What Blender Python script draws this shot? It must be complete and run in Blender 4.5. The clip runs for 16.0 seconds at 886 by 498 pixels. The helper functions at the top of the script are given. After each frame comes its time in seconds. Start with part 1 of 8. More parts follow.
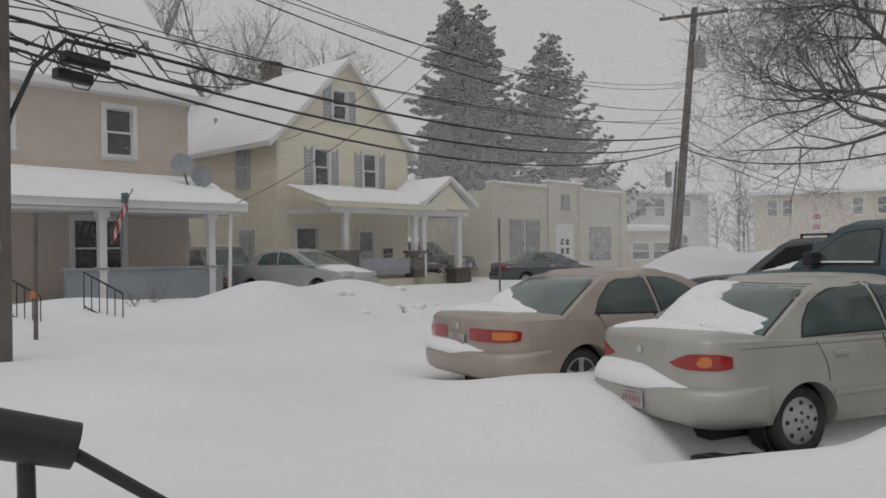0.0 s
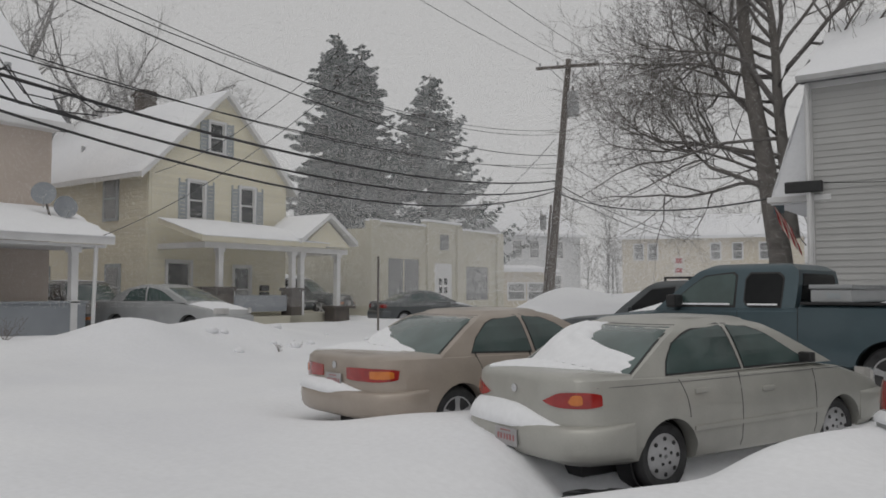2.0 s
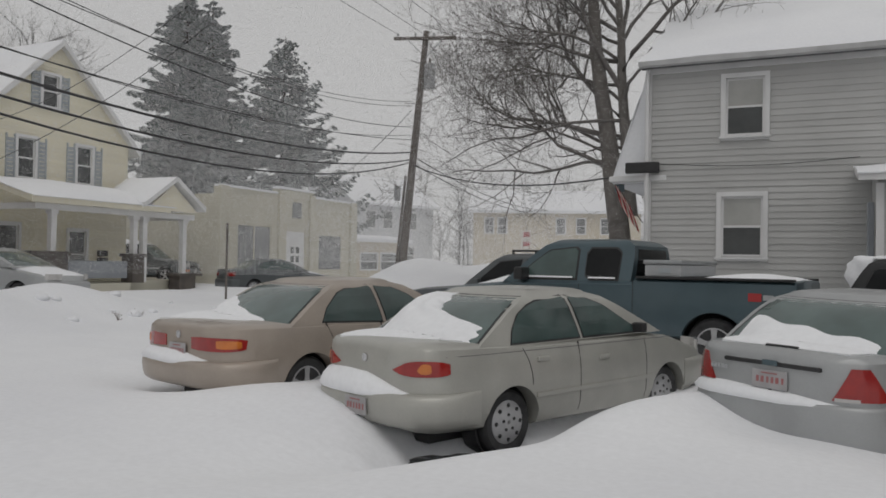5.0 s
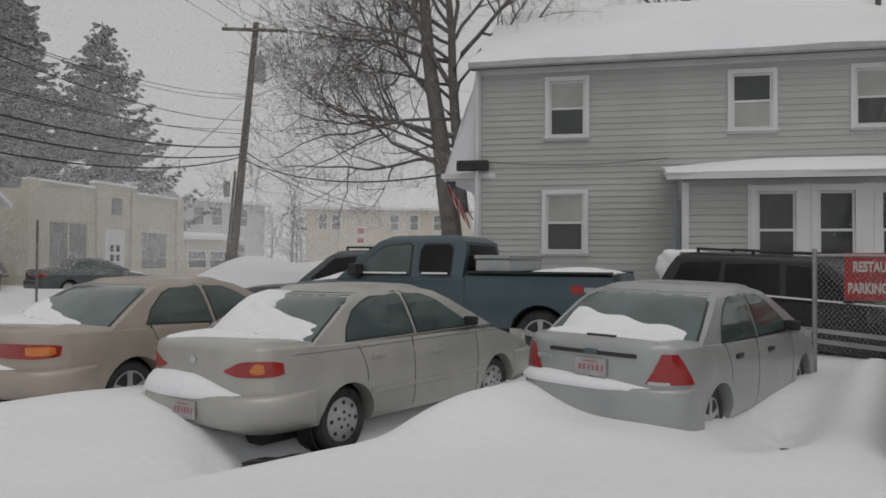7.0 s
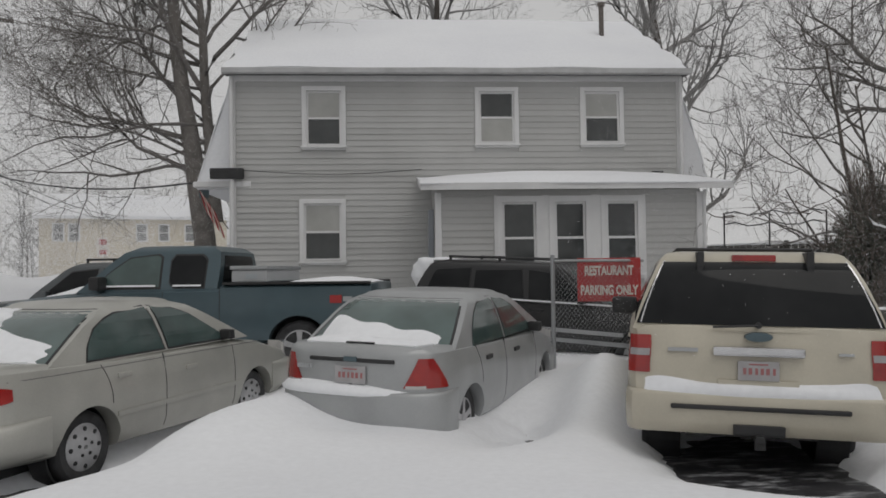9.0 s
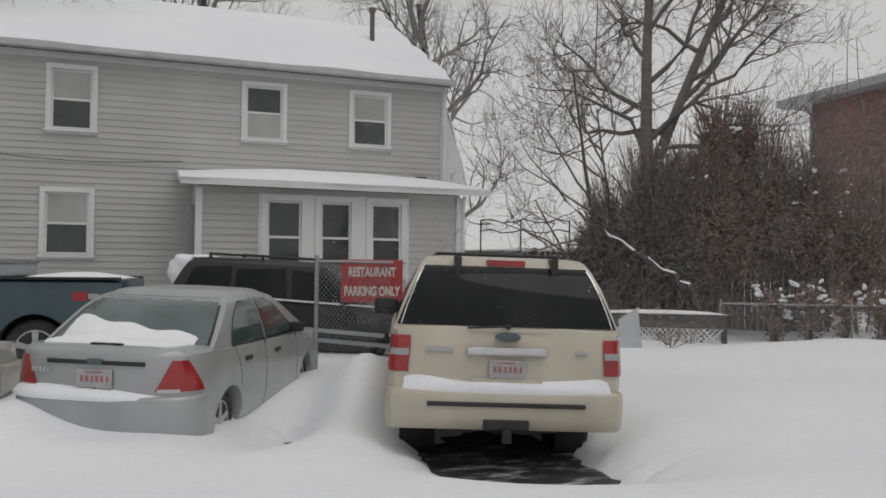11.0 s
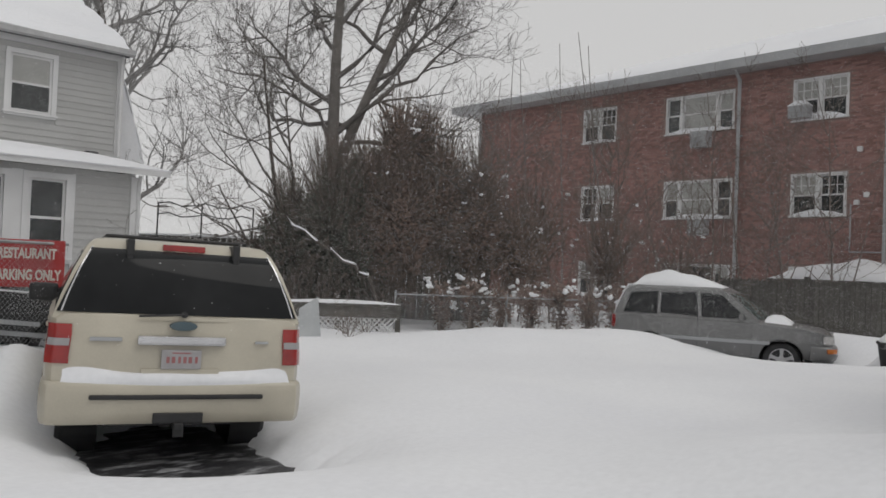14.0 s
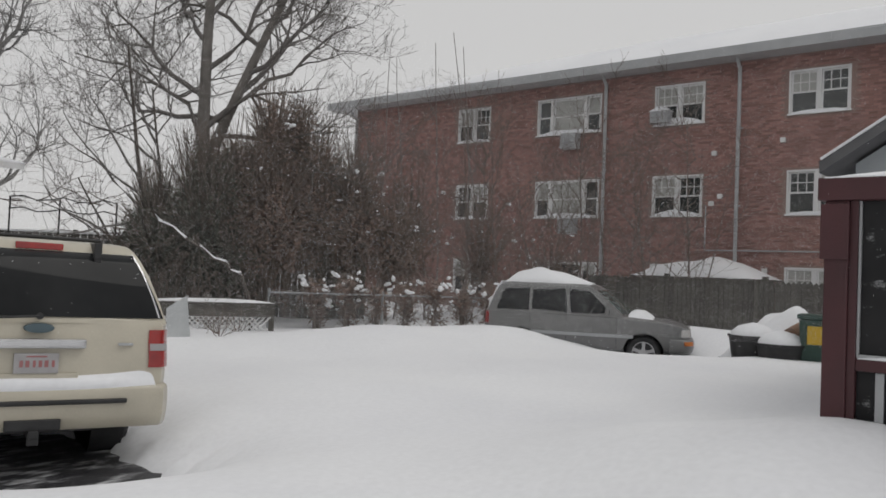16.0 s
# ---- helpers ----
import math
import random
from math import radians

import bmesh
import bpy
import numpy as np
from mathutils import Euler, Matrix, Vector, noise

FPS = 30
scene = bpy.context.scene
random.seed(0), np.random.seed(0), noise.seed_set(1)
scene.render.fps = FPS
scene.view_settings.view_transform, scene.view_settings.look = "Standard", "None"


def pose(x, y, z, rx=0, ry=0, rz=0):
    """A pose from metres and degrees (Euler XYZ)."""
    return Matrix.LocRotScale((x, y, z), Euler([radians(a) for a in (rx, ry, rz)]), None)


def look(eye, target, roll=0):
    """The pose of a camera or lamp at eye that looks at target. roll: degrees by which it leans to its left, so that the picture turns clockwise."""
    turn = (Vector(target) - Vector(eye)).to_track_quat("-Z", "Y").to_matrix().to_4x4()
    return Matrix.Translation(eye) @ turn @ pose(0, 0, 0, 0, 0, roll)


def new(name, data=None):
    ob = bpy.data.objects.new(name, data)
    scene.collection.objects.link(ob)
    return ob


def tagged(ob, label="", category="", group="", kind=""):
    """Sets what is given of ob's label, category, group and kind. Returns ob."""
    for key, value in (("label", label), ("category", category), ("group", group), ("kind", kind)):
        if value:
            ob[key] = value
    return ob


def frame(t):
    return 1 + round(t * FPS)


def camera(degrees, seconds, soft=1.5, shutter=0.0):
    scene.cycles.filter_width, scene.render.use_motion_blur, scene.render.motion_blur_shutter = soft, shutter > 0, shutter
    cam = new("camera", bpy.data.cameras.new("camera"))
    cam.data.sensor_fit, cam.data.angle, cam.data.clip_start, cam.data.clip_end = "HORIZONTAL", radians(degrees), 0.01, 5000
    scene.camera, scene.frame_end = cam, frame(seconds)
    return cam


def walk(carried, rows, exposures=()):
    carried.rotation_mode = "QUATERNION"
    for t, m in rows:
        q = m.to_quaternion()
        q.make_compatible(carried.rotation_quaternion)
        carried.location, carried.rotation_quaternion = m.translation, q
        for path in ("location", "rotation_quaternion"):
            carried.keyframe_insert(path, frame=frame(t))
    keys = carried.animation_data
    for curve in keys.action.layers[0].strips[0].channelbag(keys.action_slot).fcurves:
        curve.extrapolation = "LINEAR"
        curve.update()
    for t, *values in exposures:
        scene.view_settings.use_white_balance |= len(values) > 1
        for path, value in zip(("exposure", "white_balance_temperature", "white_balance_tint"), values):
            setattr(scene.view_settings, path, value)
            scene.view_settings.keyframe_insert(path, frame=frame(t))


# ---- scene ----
cam = camera(57.2, 16.0, soft=1.7)
EYE = 1.7
# seconds, then turn about x, y and z in degrees: a hand-held pan from one spot
PAN = [
    (0.0, 90.38, 0.73, 43.99),
    (0.5, 91.72, 1.14, 46.06),
    (1.0, 93.73, 0.98, 43.65),
    (1.5, 93.76, 0.76, 39.75),
    (2.0, 93.04, 0.01, 35.46),
    (2.5, 92.46, -0.35, 33.69),
    (3.0, 91.71, -0.36, 32.24),
    (3.5, 90.95, -0.28, 31.19),
    (6.0, 91.24, -0.84, 19.43),
    (6.5, 90.99, -0.43, 16.56),
    (7.0, 90.90, -0.32, 13.46),
    (7.5, 91.01, -0.05, 8.95),
    (8.0, 91.45, 0.49, 4.00),
    (10.5, 91.60, -0.31, -14.43),
    (11.0, 91.50, -0.56, -19.94),
    (11.5, 91.29, -0.54, -25.66),
    (12.0, 91.75, -0.93, -29.94),
    (12.5, 92.37, -1.45, -33.35),
    (13.0, 92.56, -2.21, -35.97),
    (13.5, 92.31, -2.44, -38.88),
    (14.0, 91.28, -2.29, -42.06),
    (14.5, 91.66, -1.97, -45.36),
    (15.0, 91.36, -2.21, -48.02),
    (15.5, 91.13, -2.17, -50.18),
    (16.0, 91.45, -2.21, -50.80),
]
EXPOSURES = [(0.0, -0.10), (3.5, -0.10), (7.0, -0.10), (9.5, 0.0), (11.0, 0.10), (13.0, 0.18), (16.0, 0.20)]
walk(cam, [(t, pose(0, 0, EYE, rx, ry, rz)) for t, rx, ry, rz in PAN], EXPOSURES)
# ---- sky and light: overcast, snow falling ----
world = bpy.data.worlds.new("overcast")
scene.world = world
world.use_nodes = True
wn, wl = world.node_tree.nodes, world.node_tree.links
wn.clear()
w_out = wn.new("ShaderNodeOutputWorld")
w_bg = wn.new("ShaderNodeBackground")
w_sky = wn.new("ShaderNodeTexSky")
w_sky.sky_type = "NISHITA"
w_sky.sun_disc = False
w_sky.sun_elevation, w_sky.sun_rotation = radians(50), radians(150)
w_hsv = wn.new("ShaderNodeHueSaturation")
w_hsv.inputs["Saturation"].default_value = 0.06
w_hsv.inputs["Value"].default_value = 0.10
w_mix = wn.new("ShaderNodeMixRGB")
w_mix.inputs["Fac"].default_value = 0.88
w_mix.inputs["Color2"].default_value = (0.552, 0.548, 0.546, 1)
wl.new(w_sky.outputs[0], w_hsv.inputs["Color"])
wl.new(w_hsv.outputs[0], w_mix.inputs["Color1"])
wl.new(w_mix.outputs[0], w_bg.inputs["Color"])
w_bg.inputs["Strength"].default_value = 0.95
wl.new(w_bg.outputs[0], w_out.inputs["Surface"])

sun = new("sun", bpy.data.lights.new("sun", "SUN"))
sun.data.energy, sun.data.angle = 0.5, radians(40)
sun.data.color = (1.0, 0.97, 0.93)
sun.matrix_basis = look((0, 0, 30), (-8, 14, 0))


# ---- materials ----
def mat(name, a, b=None, scale=6.0, rough=0.6, bump=0.15, metal=0.0, coat=0.0, fine=60.0, per_piece=0.0, spec=0.5):
    """A painted or natural surface: two colours mixed by broad noise, fine grain in tone and relief."""
    m = bpy.data.materials.new(name)
    m.use_nodes = True
    n, l = m.node_tree.nodes, m.node_tree.links
    p = n["Principled BSDF"]
    b = b or tuple(c * 0.8 for c in a)
    tc = n.new("ShaderNodeTexCoord")
    big, small, mix = n.new("ShaderNodeTexNoise"), n.new("ShaderNodeTexNoise"), n.new("ShaderNodeMixRGB")
    big.inputs["Scale"].default_value, small.inputs["Scale"].default_value = scale, fine
    big.inputs["Detail"].default_value, small.inputs["Detail"].default_value = 5, 3
    ramp = n.new("ShaderNodeMapRange")
    ramp.inputs["From Min"].default_value, ramp.inputs["From Max"].default_value = 0.35, 0.68
    l.new(tc.outputs["Object"], big.inputs["Vector"]), l.new(tc.outputs["Object"], small.inputs["Vector"])
    l.new(big.outputs["Fac"], ramp.inputs["Value"])
    l.new(ramp.outputs[0], mix.inputs["Fac"])
    mix.inputs["Color1"].default_value, mix.inputs["Color2"].default_value = (*a, 1), (*b, 1)
    out = mix.outputs[0]
    hsv = n.new("ShaderNodeHueSaturation")
    vary = n.new("ShaderNodeMapRange")
    vary.inputs["To Min"].default_value, vary.inputs["To Max"].default_value = 0.93, 1.07
    l.new(small.outputs["Fac"], vary.inputs["Value"])
    l.new(out, hsv.inputs["Color"])
    if per_piece:
        info, geo, add, mul = n.new("ShaderNodeObjectInfo"), n.new("ShaderNodeNewGeometry"), n.new("ShaderNodeMath"), n.new("ShaderNodeMapRange")
        l.new(info.outputs["Random"], add.inputs[0]), l.new(geo.outputs["Random Per Island"], add.inputs[1])
        frac = n.new("ShaderNodeMath")
        frac.operation = "FRACT"
        l.new(add.outputs[0], frac.inputs[0]), l.new(frac.outputs[0], mul.inputs["Value"])
        mul.inputs["To Min"].default_value, mul.inputs["To Max"].default_value = 1 - per_piece, 1 + per_piece
        both = n.new("ShaderNodeMath")
        both.operation = "MULTIPLY"
        l.new(mul.outputs[0], both.inputs[0]), l.new(vary.outputs[0], both.inputs[1])
        l.new(both.outputs[0], hsv.inputs["Value"])
    else:
        l.new(vary.outputs[0], hsv.inputs["Value"])
    l.new(hsv.outputs[0], p.inputs["Base Color"])
    p.inputs["Roughness"].default_value, p.inputs["Metallic"].default_value = rough, metal
    p.inputs["Coat Weight"].default_value, p.inputs["Coat Roughness"].default_value = coat, 0.12
    p.inputs["Specular IOR Level"].default_value = spec
    if bump:
        bp = n.new("ShaderNodeBump")
        bp.inputs["Strength"].default_value, bp.inputs["Distance"].default_value = bump, 0.01
        l.new(small.outputs["Fac"], bp.inputs["Height"])
        l.new(bp.outputs[0], p.inputs["Normal"])
    return m


def snow_material():
    m = mat("snow", (0.86, 0.87, 0.89), (0.80, 0.81, 0.84), 0.35, 0.75, 0.0, fine=18.0)
    n, l = m.node_tree.nodes, m.node_tree.links
    p = n["Principled BSDF"]
    p.inputs["Subsurface Weight"].default_value = 0.0
    tc, wave, rip, add = n.new("ShaderNodeTexCoord"), n.new("ShaderNodeTexNoise"), n.new("ShaderNodeTexNoise"), n.new("ShaderNodeMath")
    mp = n.new("ShaderNodeMapping")
    mp.inputs["Scale"].default_value = (0.5, 2.6, 1.0)
    mp.inputs["Rotation"].default_value = (0, 0, radians(35))
    wave.inputs["Scale"].default_value, rip.inputs["Scale"].default_value = 0.9, 26.0
    wave.inputs["Detail"].default_value = 4
    l.new(tc.outputs["Object"], mp.inputs["Vector"])
    l.new(mp.outputs[0], wave.inputs["Vector"]), l.new(tc.outputs["Object"], rip.inputs["Vector"])
    add.operation = "MULTIPLY_ADD"
    add.inputs[1].default_value = 0.05
    l.new(rip.outputs["Fac"], add.inputs[0]), l.new(wave.outputs["Fac"], add.inputs[2])
    bp = n.new("ShaderNodeBump")
    bp.inputs["Strength"].default_value, bp.inputs["Distance"].default_value = 0.35, 0.06
    l.new(add.outputs[0], bp.inputs["Height"])
    l.new(bp.outputs[0], p.inputs["Normal"])
    return m


def pane_material(name, tint, rough=0.06):
    m = mat(name, tint, tuple(c * 0.6 for c in tint), 1.5, rough, 0.0, fine=9.0, coat=0.4)
    return m


SNOW = snow_material()


def scoured_asphalt():
    """Dark wet asphalt with grit and thin streaks of blown snow lying on it."""
    m = mat("wet_asphalt_dusted_with_snow", (0.026, 0.026, 0.030), (0.05, 0.05, 0.053), 6.0, 0.45, 0.6, fine=90)
    n, l = m.node_tree.nodes, m.node_tree.links
    p = n["Principled BSDF"]
    base = p.inputs["Base Color"].links[0].from_socket
    tc, mp = n.new("ShaderNodeTexCoord"), n.new("ShaderNodeMapping")
    mp.inputs["Rotation"].default_value, mp.inputs["Scale"].default_value = (0, 0, radians(-25)), (0.8, 2.2, 1)
    streak, ramp, mix = n.new("ShaderNodeTexNoise"), n.new("ShaderNodeMapRange"), n.new("ShaderNodeMixRGB")
    streak.inputs["Scale"].default_value, streak.inputs["Detail"].default_value, streak.inputs["Roughness"].default_value = 3.2, 9, 0.72
    ramp.inputs["From Min"].default_value, ramp.inputs["From Max"].default_value = 0.50, 0.68
    mix.inputs["Color2"].default_value = (0.62, 0.63, 0.65, 1)
    l.new(tc.outputs["Object"], mp.inputs["Vector"]), l.new(mp.outputs[0], streak.inputs["Vector"])
    l.new(streak.outputs["Fac"], ramp.inputs["Value"]), l.new(ramp.outputs[0], mix.inputs["Fac"])
    l.new(base, mix.inputs["Color1"]), l.new(mix.outputs[0], p.inputs["Base Color"])
    return m


ASPHALT = scoured_asphalt()
GREY_SIDING = mat("grey_vinyl_siding", (0.485, 0.485, 0.475), (0.43, 0.43, 0.42), 0.8, 0.55, 0.08, per_piece=0.05)
WHITE_TRIM = mat("white_trim", (0.74, 0.74, 0.74), (0.66, 0.66, 0.66), 1.5, 0.5, 0.1)
HOUSE_GLASS = pane_material("house_glass", (0.05, 0.055, 0.055))
BLIND = mat("window_blind", (0.42, 0.42, 0.40), (0.34, 0.34, 0.32), 2.0, 0.35, 0.05, coat=0.3)
PINK_STUCCO = mat("tan_pink_stucco", (0.585, 0.505, 0.44), (0.53, 0.455, 0.395), 0.7, 0.85, 0.4)
YELLOW_SIDING = mat("pale_yellow_siding", (0.78, 0.735, 0.59), (0.72, 0.68, 0.545), 0.7, 0.6, 0.1, per_piece=0.04)
GREY_PORCH = mat("grey_painted_wood", (0.30, 0.32, 0.345), (0.25, 0.27, 0.29), 1.2, 0.6, 0.2)
DARK_STONE = mat("dark_pier_brick", (0.13, 0.115, 0.10), (0.09, 0.08, 0.075), 3.0, 0.8, 0.4)
GARAGE_WALL = mat("cream_block_wall", (0.60, 0.575, 0.485), (0.53, 0.51, 0.425), 0.6, 0.8, 0.3)
# Siding of the far houses, its colour paled for haze
FAR_TAN = mat("hazed_tan_siding", (0.64, 0.585, 0.48), (0.58, 0.53, 0.44), 0.5, 0.8, 0.1)
FAR_WHITE = mat("hazed_white_siding", (0.66, 0.67, 0.68), (0.60, 0.61, 0.62), 0.5, 0.8, 0.1)
# Distant panes: haze and grey sky reflection put into the pale colour
HAZED_PANE = mat("hazed_pane", (0.20, 0.205, 0.205), (0.29, 0.295, 0.295), 1.5, 0.25, 0.05, coat=0.3)
SLATE_SHUTTER = mat("grey_shutter", (0.40, 0.43, 0.45), (0.34, 0.37, 0.39), 2.0, 0.6, 0.15)
# Brick red raised in colour for the lens haze over the wall
BRICK = mat("red_brick", (0.345, 0.195, 0.17), (0.28, 0.16, 0.142), 0.9, 0.85, 0.4, per_piece=0.28)
MORTAR = mat("mortar", (0.30, 0.21, 0.185), (0.25, 0.175, 0.155), 2.0, 0.9, 0.4)
GREY_METAL = mat("grey_painted_metal", (0.42, 0.43, 0.44), (0.36, 0.37, 0.38), 2.0, 0.45, 0.05)
GALV = mat("galvanised_steel", (0.40, 0.41, 0.42), (0.33, 0.34, 0.35), 5.0, 0.45, 0.05, metal=0.6)
POLE_WOOD = mat("weathered_pole_wood", (0.17, 0.15, 0.135), (0.12, 0.105, 0.095), 2.0, 0.85, 0.5)
FENCE_WOOD = mat("weathered_fence_wood", (0.125, 0.118, 0.105), (0.085, 0.08, 0.072), 2.5, 0.85, 0.4, per_piece=0.2)
BARK = mat("bark", (0.115, 0.10, 0.088), (0.075, 0.066, 0.06), 4.0, 0.9, 0.7)
TWIG = mat("twig_bark", (0.20, 0.165, 0.145), (0.14, 0.118, 0.105), 3.0, 0.9, 0.3)
# Needle green greyed and paled in colour to stand for haze
SPRUCE = mat("hazed_spruce_needles", (0.20, 0.225, 0.22), (0.29, 0.31, 0.31), 0.25, 0.9, 0.0, per_piece=0.15, spec=0.1)
DRY_LEAF = mat("dry_brown_leaves", (0.30, 0.22, 0.185), (0.22, 0.17, 0.148), 0.6, 0.9, 0.0, per_piece=0.3, spec=0.1)
DARK_GREEN = mat("dark_evergreen", (0.10, 0.107, 0.092), (0.15, 0.148, 0.13), 0.7, 0.9, 0.0, per_piece=0.3, spec=0.1)
CABLE = mat("black_cable", (0.03, 0.03, 0.032), (0.05, 0.05, 0.052), 5.0, 0.6, 0.1)
BLACK = mat("black_plastic", (0.018, 0.018, 0.019), (0.03, 0.03, 0.031), 6.0, 0.5, 0.15)
RUBBER = mat("tyre_rubber", (0.022, 0.022, 0.023), (0.06, 0.06, 0.062), 5.0, 0.8, 0.4)
CHROME = mat("dull_chrome", (0.62, 0.62, 0.63), (0.5, 0.5, 0.51), 6.0, 0.25, 0.05, metal=1.0)
ALLOY = mat("wheel_alloy", (0.55, 0.55, 0.56), (0.42, 0.42, 0.43), 6.0, 0.4, 0.05, metal=0.5)
CAR_GLASS = pane_material("car_glass", (0.066, 0.102, 0.097), 0.05)
BACK_GLASS = pane_material("frosted_back_glass", (0.10, 0.145, 0.138), 0.12)
DARK_GLASS = mat("tinted_glass", (0.010, 0.011, 0.012), (0.022, 0.023, 0.024), 1.5, 0.06, 0.0, fine=9.0, spec=0.18)
RED_LENS = mat("red_lens", (0.34, 0.018, 0.014), (0.24, 0.012, 0.012), 8.0, 0.15, 0.05, coat=0.6)
AMBER_LENS = mat("amber_lens", (0.62, 0.19, 0.03), (0.5, 0.14, 0.025), 8.0, 0.15, 0.05, coat=0.6)
CLEAR_LENS = mat("clear_lens", (0.55, 0.54, 0.53), (0.45, 0.44, 0.43), 8.0, 0.12, 0.05, coat=0.6)
# Plate white darkened to grey for the shade of its recess
PLATE = mat("licence_plate", (0.40, 0.39, 0.395), (0.32, 0.31, 0.315), 8.0, 0.4, 0.05)
PLATE_RED = mat("plate_red", (0.36, 0.13, 0.13), (0.33, 0.15, 0.15), 8.0, 0.5, 0.0)
SIGN_RED = mat("sign_red", (0.42, 0.035, 0.035), (0.34, 0.03, 0.03), 3.0, 0.5, 0.1)
SIGN_WHITE = mat("sign_white", (0.72, 0.68, 0.62), (0.62, 0.58, 0.53), 6.0, 0.5, 0.05)
DARK_RED = mat("dark_red_paint", (0.075, 0.022, 0.026), (0.05, 0.017, 0.02), 2.0, 0.5, 0.2)


def paint(name, c, metal=0.25):
    return mat(name, c, tuple(v * 0.86 for v in c), 2.6, 0.40, 0.03, metal=metal, coat=0.4, fine=70)


SAGE_PAINT = paint("pale_sage_beige_paint", (0.435, 0.43, 0.395))
TAN_PAINT = paint("champagne_tan_paint", (0.40, 0.345, 0.295))
SILVER_PAINT = paint("silver_paint", (0.385, 0.395, 0.40))
CREAM_PAINT = paint("cream_paint", (0.515, 0.475, 0.385), 0.0)
BLUE_PAINT = paint("slate_blue_paint", (0.068, 0.106, 0.124), 0.2)
BLACK_PAINT = paint("black_paint", (0.010, 0.010, 0.011), 0.0)
GREY_PAINT = paint("grey_paint", (0.19, 0.19, 0.19), 0.3)
DARK_PAINT = paint("dark_green_grey_paint", (0.09, 0.10, 0.105), 0.1)


# ---- mesh helpers ----
def part(name, bm, material, parent=None, label="", smooth=None):
    """Links a bmesh as one mesh object under a thing or a part."""
    me = bpy.data.meshes.new(name)
    bmesh.ops.recalc_face_normals(bm, faces=bm.faces)
    bm.to_mesh(me)
    bm.free()
    me.materials.append(material)
    if smooth is not None:
        me.shade_smooth()
        me.set_sharp_from_angle(angle=radians(smooth))
    ob = new(name, me)
    ob.parent = parent
    if label:
        tagged(ob, label)
    return ob


def raw(name, verts, faces, material, parent=None, label="", smooth=None):
    me = bpy.data.meshes.new(name)
    me.from_pydata([tuple(v) for v in verts], [], faces)
    me.materials.append(material)
    if smooth is not None:
        me.shade_smooth()
        me.set_sharp_from_angle(angle=radians(smooth))
    ob = new(name, me)
    ob.parent = parent
    if label:
        tagged(ob, label)
    return ob


def thing(name, m, label, category, group="", kind=""):
    ob = new(name)
    ob.empty_display_size = 0.2
    ob.matrix_basis = m
    return tagged(ob, label, category, group, kind)


def box(bm, x0, x1, y0, y1, z0, z1, bevel=0.0, m=None):
    vs = [bm.verts.new((x, y, z)) for x in (x0, x1) for y in (y0, y1) for z in (z0, z1)]
    fs = [bm.faces.new([vs[i] for i in q]) for q in ((0, 1, 3, 2), (4, 6, 7, 5), (0, 4, 5, 1), (2, 3, 7, 6), (0, 2, 6, 4), (1, 5, 7, 3))]
    if bevel:
        es = {e for f in fs for e in f.edges}
        out = bmesh.ops.bevel(bm, geom=list(es), offset=bevel, segments=2, affect="EDGES", profile=0.6)
        vs = list({v for f in out["faces"] for v in f.verts} | {v for v in vs if v.is_valid})
    if m is not None:
        bmesh.ops.transform(bm, matrix=m, verts=[v for v in vs if v.is_valid])
    return bm


def boxes(*specs, bevel=0.0):
    bm = bmesh.new()
    for s in specs:
        box(bm, *s, bevel=bevel)
    return bm


def tube(bm, p, q, r0, r1=None, n=10, cap=True):
    p, q = Vector(p), Vector(q)
    r1 = r0 if r1 is None else r1
    turn = (q - p).to_track_quat("Z", "Y").to_matrix()
    ring = lambda c, r: [bm.verts.new(c + turn @ Vector((r * math.cos(2 * math.pi * i / n), r * math.sin(2 * math.pi * i / n), 0))) for i in range(n)]
    a, b = ring(p, r0), ring(q, r1)
    for i in range(n):
        bm.faces.new((a[i], a[(i + 1) % n], b[(i + 1) % n], b[i]))
    if cap:
        bm.faces.new(a[::-1]), bm.faces.new(b)
    return bm


def prism(bm, outline, axis, a, b):
    """A flat outline of two coordinates drawn out along the axis 'x', 'y' or 'z' from a to b."""
    put = {"x": lambda u, v, w: (w, u, v), "y": lambda u, v, w: (u, w, v), "z": lambda u, v, w: (u, v, w)}[axis]
    lo = [bm.verts.new(put(u, v, a)) for u, v in outline]
    hi = [bm.verts.new(put(u, v, b)) for u, v in outline]
    k = len(outline)
    bm.faces.new(lo[::-1]), bm.faces.new(hi)
    for i in range(k):
        bm.faces.new((lo[i], lo[(i + 1) % k], hi[(i + 1) % k], hi[i]))
    return bm


def loft(bm, rings, caps=True):
    rows = [[bm.verts.new(p) for p in r] for r in rings]
    k = len(rows[0])
    for a, b in zip(rows, rows[1:]):
        for i in range(k):
            bm.faces.new((a[i], a[(i + 1) % k], b[(i + 1) % k], b[i]))
    if caps:
        bm.faces.new(rows[0][::-1]), bm.faces.new(rows[-1])
    return bm


def lathe(bm, profile, axis="y", n=28, at=(0, 0, 0)):
    """Turns a profile of (radius, along) about the axis."""
    rows = []
    for r, s in profile:
        row = []
        for i in range(n):
            a = 2 * math.pi * i / n
            c, d = r * math.cos(a), r * math.sin(a)
            row.append(bm.verts.new(Vector(at) + Vector({"y": (c, s, d), "z": (c, d, s), "x": (s, c, d)}[axis])))
        rows.append(row)
    for a, b in zip(rows, rows[1:]):
        for i in range(n):
            bm.faces.new((a[i], a[(i + 1) % n], b[(i + 1) % n], b[i]))
    bm.faces.new(rows[0][::-1]), bm.faces.new(rows[-1])
    return bm


